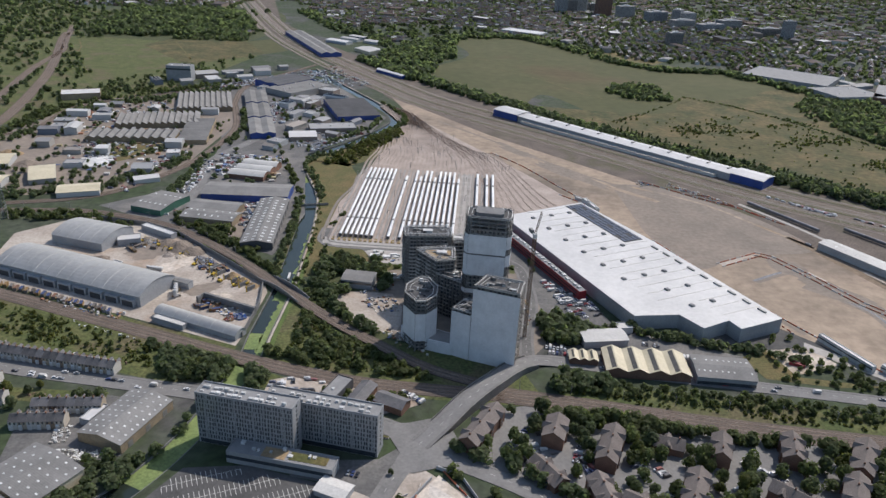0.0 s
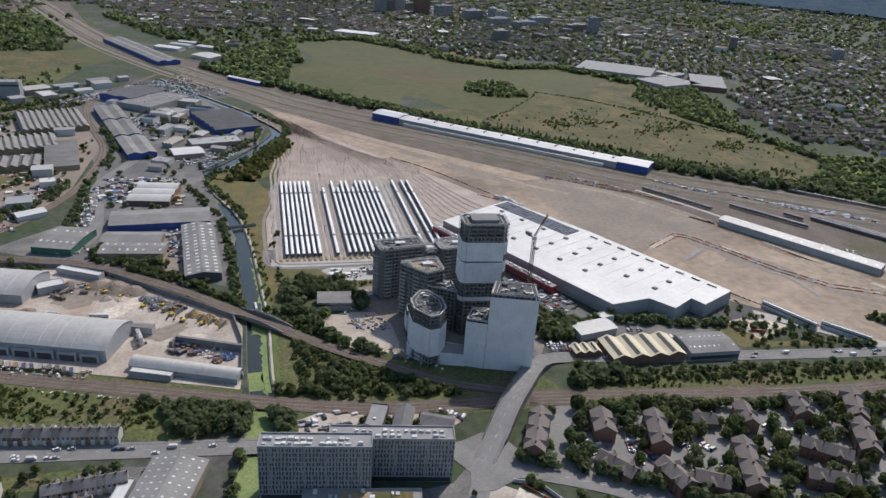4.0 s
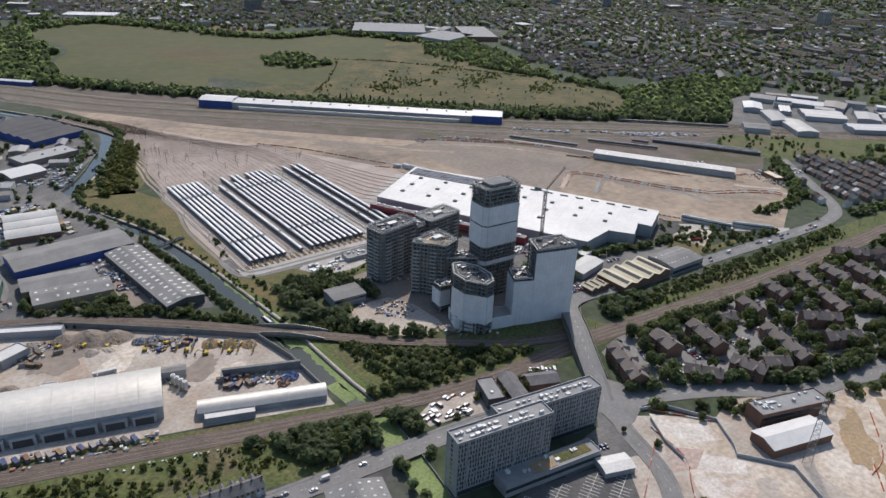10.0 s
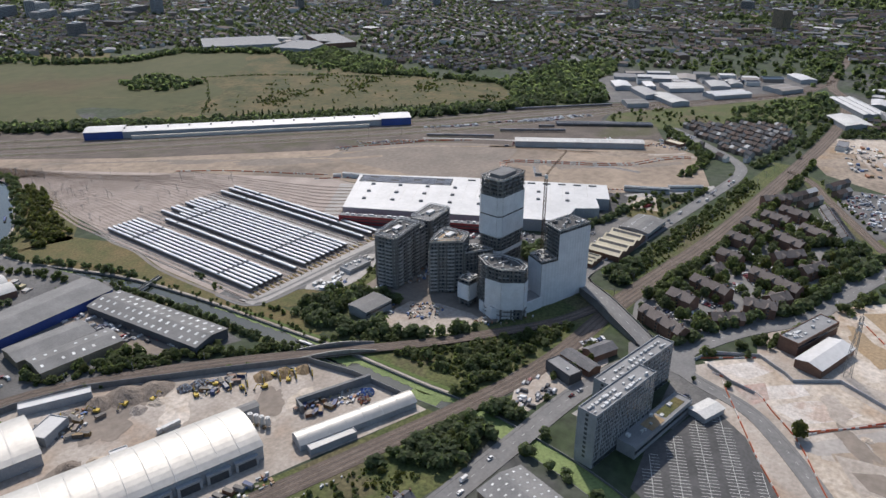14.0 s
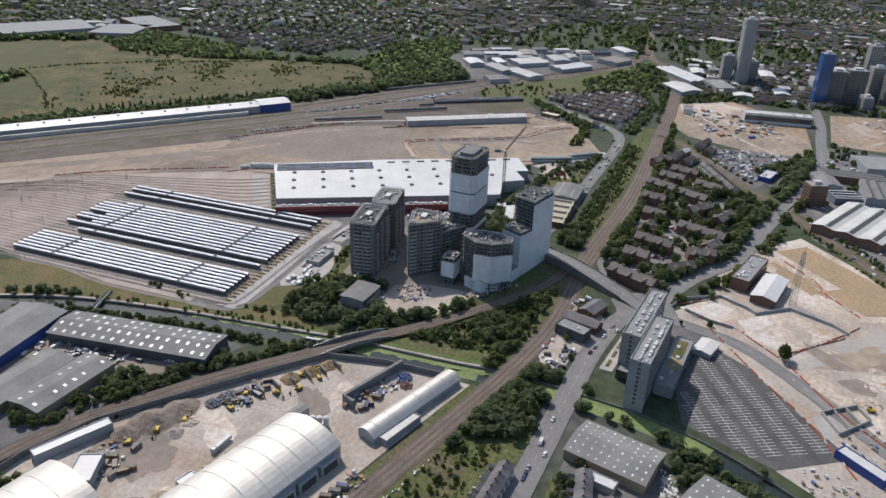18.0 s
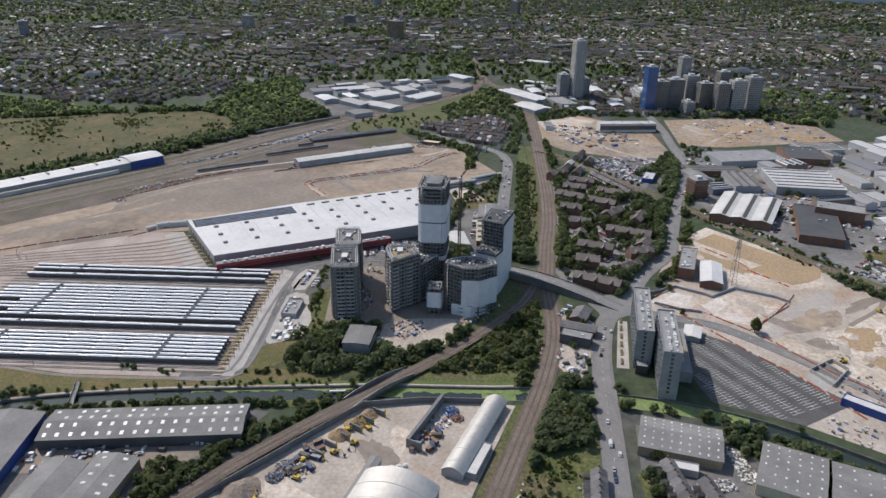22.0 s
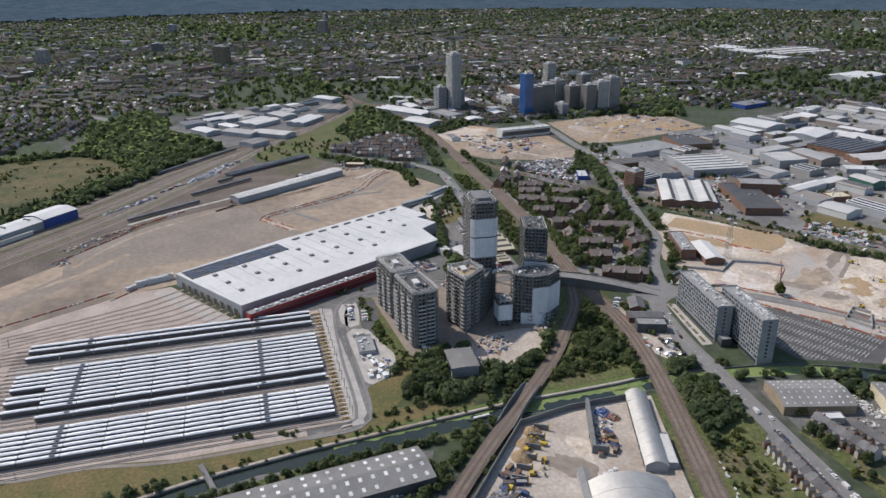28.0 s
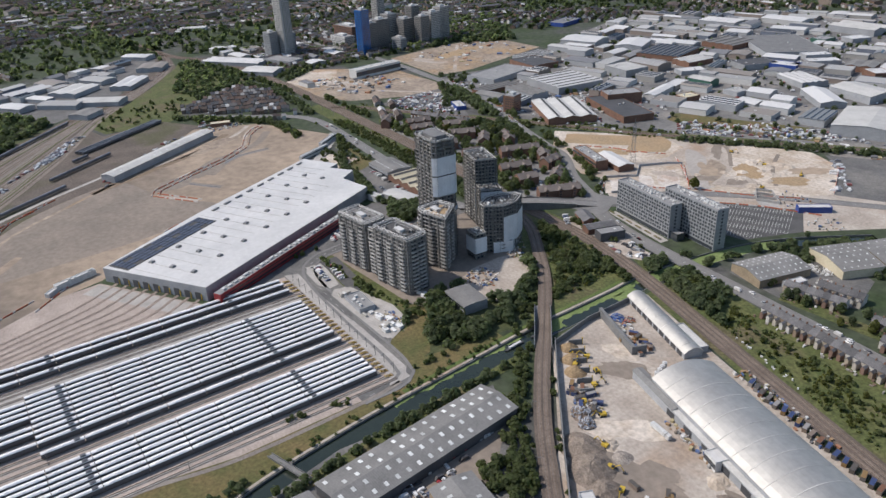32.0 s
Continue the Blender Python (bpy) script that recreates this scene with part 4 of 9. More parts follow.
shed("saw_tooth_works", "old works with rows of sawtooth roofs", (-388, 985), (-407, 1042), 110, 6, "saw", 3.4, "asbestos", "stock", bays=13)
shed("saw_tooth_works_east", "old works with many sawtooth roofs", (-372, 1082), (-407, 1180), 81, 6, "saw", 3.4, "asbestos", "stock", bays=10)
shed("ridged_works", "cluster of grey ridged workshop roofs", (-385, 900), (-350, 908), 110, 6, "gable", 2.4, "asbestos", "stock", bays=6)
shed("grey_hall", "large grey flat-roofed estate hall", (-307, 1183), (-254, 1266), 62, 9, "flat", 0, "asbestos", "shedwall", plant=8)
shed("blue_grey_hall", "large blue-grey estate hall", (-342, 1235), (-296, 1306), 60, 10, "gable", 2, "darkroof", "bluewall", bays=2)
for i in range(3):
    a, b = Vector((-271, 955)) + Vector((-29, 85)) * i, Vector((-271, 955)) + Vector((-29, 85)) * (i + 0.92)
    shed("estate_unit", "grey estate unit with blue loading doors", tuple(a), tuple(b), 34, 7, "gable", 2.2, "asbestos", "bluewall", bays=2, doors=4, group="estate units by the canal")
shed("dark_roof_works", "wide dark-roofed works with ridge glazing", (-207, 1062), (-147, 1087), 112, 7, "gable", 2.4, "darkroof", "bluewall", bays=6)
shed("showroom", "low showroom beside a full car park", (-232, 990), (-170, 1010), 30, 6, "flat", 0, "shedroof", "shedwall", plant=5)
shed("turquoise_unit", "low unit with pale roof beside parked cars", (-250, 945), (-215, 955), 30, 6, "gable", 1.5, "shedroof", "shedwall")
shed("office_block", "pale multi-storey office block with ribbon windows", (-548, 1264), (-505, 1266), 22, 26, "flat", 0, "membrane", "hotel", plant=6, band=(0.75, 0.85))
shed("small_depot", "pale flat-roofed building beside the railway", (-640, 1085), (-590, 1110), 34, 9, "flat", 0, "paleroof", "stock")
shed("station_shed", "long grey train shed beside the junction", (-300, 1590), (-450, 1870), 44, 8, "gable", 3, "asbestos", "bluewall", bays=2)
shed("yellow_depot_shed", "pale depot with yellow walls beside the junction", (-286, 1672), (-246, 1630), 46, 7, "gable", 2, "paleroof", "cream")
for _a, _b, _w in (((-372, 1772), (-318, 1742), 26), ((-345, 1815), (-300, 1790), 22), ((-285, 1790), (-250, 1770), 24), ((-330, 1850), (-290, 1830), 20)):
    shed("junction_unit", "pale-roofed unit beside the junction", _a, _b, _w, 6, "gable", 1.6, "shedroof", "shedwall", group="junction units")
shed("siding_shed", "small blue-ended siding shed", (-205, 1448), (-148, 1392), 12, 6, "gable", 1.6, "white", "bluewall")
for i, (a, b, w) in enumerate((((-478, 722), (-455, 735), 50), ((-530, 700), (-500, 705), 30), ((-430, 690), (-392, 706), 26), ((-560, 760), (-530, 770), 40))):
    shed("scrap_shed", "weathered brown sheet shed in the scrap yards", a, b, w, 6, "gable", 2.0, "cream", "shedwall", group="scrap yard sheds")
shed("white_marquee", "white sheeted shed beside the loop line", (-372, 745), (-350, 760), 14, 5, "gable", 2, "white", "white")

# ---- east side, by the street ----
shed("cream_saw_works", "works with cream ridged sheet roofs", (159, 433), (159, 462), 58, 5.5, "gable", 3.0, "cream", "brick", bays=4, category="building")
shed("blue_front_unit", "grey-roofed unit with blue shopfront", (163, 432), (203, 431), 28, 6.5, "gable", 1.6, "asbestos", "metalwall", lights=(10, 2), light_w=1.0, band=(0.1, 0.5))
shed("pale_annex", "pale polygonal annex with low roof", (90, 468), (123, 475), 17, 6, "gable", 1.2, "paleroof", "shedwall")
shed("brick_workshop", "small ridged cream-roofed workshop", (97, 446), (97, 458), 20, 4, "gable", 2, "cream", "brick", bays=3)
shed("round_kiosk", "small round pale kiosk roof", (118, 492), (130, 495), 9, 5, "flat", 0, "paleroof", "shedwall")

# ---- south, hotel side ----
shed("trade_depot", "grey-roofed trade depot with rows of rooflights", (-188, 319), (-176, 363), 30, 6.5, "gable", 3, "asbestos", "stock", lights=(9, 6), doors=3, light_w=0.9)
shed("builders_depot", "weathered grey-roofed depot with yellow walls", (-212, 268), (-198, 298), 40, 7, "gable", 2.6, "asbestos", "cream", lights=(6, 6), light_w=0.9)
shed("yellow_depot", "grey-roofed depot beside the canal", (-227, 234), (-213, 266), 38, 6.5, "gable", 2.4, "asbestos", "stock", lights=(5, 4), light_w=0.9)
shed("striped_canopy", "white striped loading canopy of the trade depot", (-217, 340), (-213, 356), 7, 4.2, "flat", 0, "white", "metalwall")
shed("brick_offices", "flat-roofed brick office block with roof plant", (35, 274), (84, 258), 14, 10, "flat", 0, "membrane", "brick", plant=14, band=(0.6, 0.8))
shed("white_roof_hall", "brick hall with white ridged roof", (17, 255), (60, 243), 18, 6, "gable", 2.2, "white", "brick")
shed("canopy", "pale blue canopy roof beside the car park", (-74, 299), (-57, 293), 12, 4, "gable", 0.8, "paleroof", "metalwall")
shed("site_cabins", "long blue-sided site cabin with white roof", (-160, 205), (-142, 226), 8, 5, "flat", 0, "white", "bluewall")
shed("street_shops", "pale grey flat-roofed shop building", (-80, 402), (-87.5, 381), 11, 7, "flat", 0, "membrane", "darkroof", plant=1)
shed("slate_workshop", "dark slate-roofed workshop beside the shops", (-64, 400), (-72, 375), 11, 5, "gable", 2, "slate", "brick")
shed("street_corner_house", "brown slate-roofed corner building beside the street", (-54, 380), (-35, 372), 12, 5, "gable", 2.6, "slate", "brick")
shed("car_showroom", "small blue-walled showroom in the car lot", (316, 247), (344, 237), 13, 5, "flat", 0, "paleroof", "bluewall", plant=2)
shed("site_welfare_block", "grey flat-roofed welfare block among trees", (-104, 538), (-78, 536), 19, 7.5, "gable", 0.6, "asbestos", "hotel", band=(0.58, 0.8))
shed("yard_office", "small grey plant building beside the yard road", (-55, 601), (-30, 600), 12, 3.4, "flat", 0, "membrane", "metalwall", plant=6)
shed("glazed_offices", "white glazed office building beside bare ground", (606, 185), (595, 273), 20, 13, "flat", 0, "paleroof", "white", plant=8, band=(0.3, 0.8))

# ---- trains ----
def carriage_meshes():
    w, L = 1.4, 22.2
    prof = [(-w, 0.6), (-w - 0.03, 1.3), (-w - 0.03, 2.55), (-w + 0.06, 3.12), (w - 0.06, 3.12), (w + 0.03, 2.55), (w + 0.03, 1.3), (w, 0.6)]
    body = MB().profile(list(reversed(prof)), -L / 2, L / 2).mesh("body", "trainside")
    roof = MB().profile(list(reversed([(-w + 0.02, 3.08), (-w + 0.2, 3.38), (-w + 0.55, 3.62), (0, 3.74), (w - 0.55, 3.62), (w - 0.2, 3.38), (w - 0.02, 3.08)])), -L / 2 - 0.05, L / 2 + 0.05)
    unit = MB().profile([(-0.85, 3.62), (0.85, 3.62), (0.7, 3.86), (-0.7, 3.86)], -8.2, 8.2)
    win = MB()
    for i in range(6):
        x = -9.5 + i * 3.6
        for s in (-1, 1):
            y = s * (w + 0.05)
            win.box(x, min(y, y + s * 0.02), 1.7, x + 2.3, max(y, y + s * 0.02), 2.5)
    pan = MB().box(-L / 2 + 4, -1.0, 3.2, -L / 2 + 10, 1.0, 3.5)
    return body, roof.mesh("roof", "train", False), unit.mesh("cooling_unit", "train"), win.mesh("window_band", "glass")


_body, _roof, _unit, _win = carriage_meshes()
_well = MB().box(-1.5, -1.15, 3.5, 1.5, 1.15, 3.92).box(-0.2, -0.9, 3.92, 0.2, 0.9, 4.4).mesh("pantograph_well", "trainside")
TRAINS = [-124 + 5.0 * i for i in range(7)] + [-78] + [-67 + 5.55 * i for i in range(10)] + [5, 16, 23]
_rr = random.Random(21)
for n, x in enumerate(TRAINS):
    short = n in (7, 9, 12, 17)
    tr = thing("train", "long passenger train with white roof and dark sides", "train", pose(x, 640.5 + (0 if not short else 0), 0.75, 0, 0, 90), "stabled trains")
    for i in range(8 if short else 9):
        c = part("carriage", _body, None, tr, at=pose(11.4 + 22.75 * i, 0, 0))
        part("roof", _roof, None, c)
        part("cooling_unit", _unit, None, c)
        if i in (1, 7):
            part("pantograph_well", _well, None, c, at=pose(7.5 if i == 1 else -7.5, 0, 0))
for x in TRAINS + [-135, -130, -89, -84, -73, -11, -5, -0.5, 10.5]:
    line = [Vector((x, 632, 0)), Vector((x, 855, 0))]
    t0 = solid("stabling_track", ribbon(MB(), line, 1.3, -1.3, 0.3, 0.1), "concrete", "slab-laid stabling track in pale ballast", "railway track", kind="structure")
    for s in (-0.75, 0.75):
        part("rail", ribbon(MB(), line, s + 0.08, s - 0.08, 0.62, 0.3), "rust", t0, "steel rail")
mb, mr = MB(), MB()
for n, x in enumerate(TRAINS + [-135, -130, -89, -84, -73, -11, -5]):
    k = (x + 140) / 165
    end = (-98 + 60 * (k - 0.3), 1075 - 60 * abs(k - 0.2))
    line = smooth_line([(x, 855), (x, 885), (x * 0.9 - 8, 930), (end[0] * 0.55 + x * 0.45 - 4, 985), (end[0], end[1]), (end[0] - 45, end[1] + 110)], 10)
    ribbon(mb, line, 1.3, -1.3, 0.3)
    for s in (-0.75, 0.75):
        ribbon(mr, line, s + 0.09, s - 0.09, 0.45, 0.1)
t1 = solid("yard_throat_track", mb, "ballast", "fan of converging tracks in pale ballast", "railway track", kind="structure")
part("rails", mr, "rust", t1, "rusty rails")
mb, mr = MB(), MB()
for i in range(9):
    k = 0.085 + 0.1 * i
    px, py = 33 + 84 * k, 693 + 54 * k
    line = smooth_line([(px, py), (px - 19, py + 29), (px * 0.75 - 10, py + 72), (px * 0.45 - 18, 880 + 6 * i), (-32 + 3.0 * i, 960), (-75 + 2 * i, 1045), (-105, 1140)], 10)
    ribbon(mb, line, 1.3, -1.3, 0.34)
    for s in (-0.75, 0.75):
        ribbon(mr, line, s + 0.09, s - 0.09, 0.5, 0.1)
t2 = solid("depot_track", mb, "ballast", "tracks leading to the depot doors", "railway track", kind="structure")
part("rails", mr, "rust", t2, "rusty rails")


# ---- hotel ----
def slab_block(name, label, p0, p1, W, h, floors, n, wallmat, winmat="glass", roofplant=16, joined=False):
    L = dist(p0, p1)
    e = thing(name, label, "hotel", along(p0, p1))
    part("wall", MB().box(0, 0, 0, L, W, h), wallmat, e)
    part("roof", MB().box(0.3, 0.3, h, L - 0.3, W - 0.3, h + 0.12), "membrane", e)
    mb = MB()
    for q in ((-0.1, -0.1, L + 0.1, 0.3), (-0.1, W - 0.3, L + 0.1, W + 0.1), (-0.1, 0.3, 0.3, W - 0.3), (L - 0.3, 0.3, L + 0.1, W - 0.3)):
        mb.box(q[0], q[1], h - 0.3, q[2], q[3], h + 1.0)
    part("parapet", mb, wallmat, e)
    rr = random.Random(int(L))
    fh = (h - 4) / floors
    bay = L / n
    win = MB().box(-bay * 0.30, -0.05, 0, bay * 0.30, 0.05, fh * 0.62).mesh("window", winmat)
    fin = MB().box(-0.25, -0.14, 0, 0.25, 0.14, fh * floors)
    finm = fin.mesh("facade_fin", wallmat)
    mbs = MB()
    for side, y in ((0, -0.04), (1, W + 0.04)):
        for f in range(floors):
            for i in range(n):
                x, z = (i + 0.5 + (0.1 if (i * 7 + f * 3) % 5 < 2 else -0.08)) * bay, 4 + f * fh + fh * 0.2
                if side:
                    part("window", win, None, e, at=pose(x, y, z))
        if not side:
            for f in range(floors):
                for i in range(int(n * 1.7)):
                    x = (i + rr.uniform(0.3, 0.7)) * L / int(n * 1.7)
                    mbs.box(x - 0.42, y - 0.05, 4 + f * fh + fh * 0.12, x + 0.42, y + 0.05, 4 + f * fh + fh * rr.choice((0.7, 0.85, 0.85)))
        for i in range(0, n + 1, 2):
            part("facade_fin", finm, None, e, at=pose(i * bay if 0 < i < n else (0.3 if i == 0 else L - 0.3), y * 1.0 + (-0.05 if side == 0 else 0.05), 4))
    part("window_grid", mbs, winmat, e, "grid of staggered dark windows")["kind"] = "stuff"
    mbs = MB()
    for f in range(floors):
        z = 4 + f * fh + fh * 0.25
        mbs.box(-0.05, W * 0.42, z, 0.02, W * 0.58, z + fh * 0.55).box(L - 0.02, W * 0.42, z, L + 0.05, W * 0.58, z + fh * 0.55)
    part("end_window_grid", mbs, winmat, e, "stacked windows of the end wall")["kind"] = "stuff"
    part("ground_floor_glazing", MB().box(1, -0.1, 0.3, L - 1, -0.02, 3.2).box(1, W + 0.02, 0.3, L - 1, W + 0.1, 3.2), "glass", e, "dark ground floor glazing")
    for i in range(roofplant):
        x = 2 + (L - 6) * i / roofplant
        for y in (W * 0.25, W * 0.6):
            if rr.random() < 0.75:
                a, b, c = rr.uniform(1, 3), rr.uniform(0.8, 2), rr.uniform(0.6, 1.8)
                part("roof_unit", MB().box(x, y - b / 2, h + 0.12, x + a, y + b / 2, h + 0.12 + c), "plant", e)
    return e


slab_block("hotel_west_wing", "tall grey-panelled hotel slab with staggered windows", (-149, 335), (-91, 326), 11.5, 34, 10, 20, "hotel")
slab_block("hotel_east_wing", "lower grey-panelled hotel slab with staggered windows", (-112, 343.5), (-44.5, 332.5), 11.5, 28.5, 8, 23, "hotel")
shed("hotel_podium", "low podium with roof terrace behind the hotel", (-128, 319.5), (-66, 310.2), 11.5, 7.5, "flat", 0, "membrane", "hotel", plant=8, band=(0.4, 0.7))
shed("hotel_entrance", "glazed entrance block between the slabs", (-120, 347), (-108, 345), 8, 6, "flat", 0, "membrane", "glass")


# ---- towers under construction ----
def ring_pts(cx, cy, a, b, rot, n=8, cham=0.28):
    """Rectangle with rounded corners, counter-clockwise."""
    c = cham * min(a, b)
    pts = []
    for px, py, a0 in ((a - c, b - c, 0.0), (-a + c, b - c, 0.5), (-a + c, -b + c, 1.0), (a - c, -b + c, 1.5)):
        for k in range(3 if n > 8 else 2):
            t = math.pi * (a0 + 0.5 * k / (2 if n > 8 else 1))
            pts.append((px + c * math.cos(t), py + c * math.sin(t)))
    co, si = math.cos(rot), math.sin(rot)
    return [(cx + x * co - y * si, cy + x * si + y * co) for x, y in pts]


def grow(pts, d):
    cx, cy = sum(p[0] for p in pts) / len(pts), sum(p[1] for p in pts) / len(pts)
    return [(cx + (x - cx) * (1 + d / max(1, math.hypot(x - cx, y - cy))), cy + (y - cy) * (1 + d / max(1, math.hypot(x - cx, y - cy)))) for x, y in pts]


def balcony_stack(e, c, d, o, hw, depth, z0, z1, fh, material):
    """A stack of rounded balconies on one bay of a facade: slab and solid balustrade at each floor."""
    mb = MB()
    out = [(-hw, -0.3), (-hw, depth * 0.55), (-hw * 0.88, depth * 0.9), (-hw * 0.7, depth), (hw * 0.7, depth), (hw * 0.88, depth * 0.9), (hw, depth * 0.55), (hw, -0.3)]
    xy = [(c.x + d.x * u + o.x * v, c.y + d.y * u + o.y * v) for u, v in out]
    inn = [(c.x + d.x * u * 0.93 + o.x * (v - 0.14), c.y + d.y * u * 0.93 + o.y * (v - 0.14)) for u, v in out]
    m = len(out)
    z = z0
    while z < z1 - 0.5:
        mb.prism(xy, z - 0.3, z)
        mb.add([(*p, z) for p in xy] + [(*p, z + 1.05) for p in xy] + [(*p, z + 1.05) for p in inn] + [(*p, z) for p in inn],
               [(r * m + q, r * m + q + 1, (r + 1) * m + q + 1, (r + 1) * m + q) for r in range(3) for q in range(m - 1)])
        z += fh
    part("balcony", mb, material, e, "grey rounded balcony fronts, one to each floor")["kind"] = "stuff"


def frame_block(name, label, pts, h, fh=3.1, wraps=(), core="brownbrick", top=True, scaffold=True, seed=1, finished=False, open_top=0.0):
    """A block of stacked floor slabs with recessed walls, windows, balconies, scaffold and sheeting between the given heights."""
    e = thing(name, label, "building")
    rr = random.Random(seed)
    n = len(pts)
    inner = grow(pts, -0.9 if finished else -1.6)
    part("wall", MB().prism(inner, 0, h - 0.3 - open_top), core, e)
    if open_top:
        part("core_wall", MB().prism(grow(pts, -6.5), h - open_top, h + 1.5), "greyconc", e, "grey concrete lift core")
    slab = MB().prism(pts, 0, 0.34).mesh("floor_slab", "slabgrey")
    nf = int(h / fh)
    for k in range(1, nf + 1):
        part("floor_slab", slab, None, e, at=pose(0, 0, k * fh - 0.34))
    mb = MB()
    for i in range(n):
        a, b = Vector(inner[i]), Vector(inner[(i + 1) % n])
        L = (b - a).length
        m = max(1, int(L / 2.7))
        d = (b - a) / L
        o = Vector((d.y, -d.x)) * 0.06
        for k in range(int((h - open_top) / fh)):
            for j in range(m):
                u = rr.uniform(-0.06, 0.06)
                s = a + d * (L * (j + 0.2 + u) / m) + o
                t = a + d * (L * (j + (0.8 if rr.random() < 0.7 else 0.55) + u) / m) + o
                z0 = k * fh + (0.25 if rr.random() < 0.6 else 0.9)
                mb.add([(s.x, s.y, z0), (t.x, t.y, z0), (t.x, t.y, k * fh + 2.4), (s.x, s.y, k * fh + 2.4)], [(0, 1, 2, 3)])
    part("window_grid", mb, "glass", e, "dark windows and unglazed openings")["kind"] = "stuff"
    mb = MB()
    for i in range(n):
        a, b = Vector(pts[i]), Vector(pts[(i + 1) % n])
        L = (b - a).length
        m = max(1, int(L / 6.5))
        d = (b - a) / L
        o = Vector((d.y, -d.x)) * -0.5
        for j in range(m + 1):
            p = a + d * (0.4 + (L - 0.8) * j / m) + o
            w = 0.4 if not finished else 0.62
            mb.box(p.x - w, p.y - w, 0, p.x + w, p.y + w, h)
    part("pier_facing", mb, "brownbrick", e, "grey-brown brick piers")["kind"] = "stuff"
    if finished:
        for i in range(n):
            a, b = Vector(pts[i]), Vector(pts[(i + 1) % n])
            L = (b - a).length
            if L < 6:
                continue
            d = (b - a) / L
            o = Vector((d.y, -d.x))
            m = max(1, round(L / 6.2))
            for j in range(m):
                if (j + i // 3) % 2 == 0 or m <= 2:
                    balcony_stack(e, a + d * (L * (j + 0.5) / m), d, o, L / m * 0.44, 1.5, fh, (nf - 1) * fh if (j + seed) % 3 else (nf - 2) * fh, fh, "slabgrey")
        mb = MB()
        for i in range(n):
            a, b = Vector(pts[i]), Vector(pts[(i + 1) % n])
            if (b - a).length < 6:
                for k in range(1, nf):
                    mb.prism([tuple(a), tuple(b), tuple(b.lerp(a, 0.02) + (Vector(inner[(i + 1) % n]) - b) * 0.25), tuple(a.lerp(b, 0.02) + (Vector(inner[i]) - a) * 0.25)], k * fh, k * fh + 1.0)
        if mb.v:
            part("corner_balustrade", mb, "slabgrey", e, "curved grey corner balustrades")["kind"] = "stuff"
    else:
        mb = MB()
        for i in range(n):
            a, b = Vector(pts[i]), Vector(pts[(i + 1) % n])
            L = (b - a).length
            d = (b - a) / L
            o = Vector((d.y, -d.x)) * 0.55
            m = max(1, int(L / 2.6))
            for k in range(1, nf):
                for j in range(m):
                    if rr.random() < 0.72:
                        p, q = a + d * (L * j / m) + o, a + d * (L * (j + 1) / m) + o
                        z = k * fh + 0.05
                        mb.add([(p.x, p.y, z), (q.x, q.y, z), (q.x - o.x * 0.7, q.y - o.y * 0.7, z), (p.x - o.x * 0.7, p.y - o.y * 0.7, z)], [(0, 1, 2, 3)])
                        mb.add([(p.x, p.y, z), (q.x, q.y, z), (q.x, q.y, z + (1.0 if rr.random() < 0.5 else 0.3)), (p.x, p.y, z + 1.0)], [(0, 1, 2, 3)])
        part("scaffold_board", mb, "greyconc", e, "grey scaffold boards and toe boards")["kind"] = "stuff"
    e_out = grow(pts, 1.0)
    if scaffold:
        mb = MB()
        for i in range(n):
            a, b = Vector(e_out[i]), Vector(e_out[(i + 1) % n])
            m = max(1, int((b - a).length / 2.6))
            for j in range(m):
                p = a.lerp(b, j / m)
                mb.bar((p.x, p.y, 0), (p.x, p.y, h + 1.2), 0.09, 3)
            for k in range(1, nf + 1):
                mb.bar((a.x, a.y, k * fh + 0.9), (b.x, b.y, k * fh + 0.9), 0.08, 3)
        part("scaffold", mb, "frame", e, "grey tube scaffold")["kind"] = "stuff"
    for z0, z1, sides in wraps:
        for i in sides:
            i %= n
            a, b = e_out[i], e_out[(i + 1) % n]
            m = max(1, int(dist(a, b) / 2.6))
            mb = MB()
            rows = max(1, int((z1 - z0) / 2))
            grid = []
            d = ((b[1] - a[1]) / dist(a, b), -(b[0] - a[0]) / dist(a, b))
            for r in range(rows + 1):
                for j in range(m * 2 + 1):
                    s = j / (m * 2)
                    bulge = 0.15 + (0.10 if j % 2 else 0.0) + rr.uniform(0, 0.06)
                    grid.append((a[0] + (b[0] - a[0]) * s + d[0] * bulge, a[1] + (b[1] - a[1]) * s + d[1] * bulge, z0 + (z1 - z0) * r / rows))
            w = m * 2 + 1
            mb.add(grid, [(r * w + j, r * w + j + 1, (r + 1) * w + j + 1, (r + 1) * w + j) for r in range(rows) for j in range(w - 1)])
            part("scaffold_sheet", mb, "wrap", e, "white scaffold sheeting")
    if top:
        part("roof", MB().prism(grow(pts, -0.4), nf * fh, nf * fh + 0.15), "flatdark", e)
        for nm, lb, ring_d, wd, z0, z1, mt in (("parapet", "pale roof edge coping", 0.05, 0.45, -0.3, 1.0, "paleroof"), ("roof_upstand", "pale inner roof upstand", -3.2, 0.3, 0.15, 0.6, "plant")):
            o, q = grow(pts, ring_d), grow(pts, ring_d - wd)
            z, y = nf * fh + z0, nf * fh + z1
            vs = [(*p, z) for p in o] + [(*p, y) for p in o] + [(*p, y) for p in q] + [(*p, z) for p in q]
            fs = [(r * n + i, r * n + (i + 1) % n, (r + 1) * n + (i + 1) % n, (r + 1) * n + i) for r in range(3) for i in range(n)]
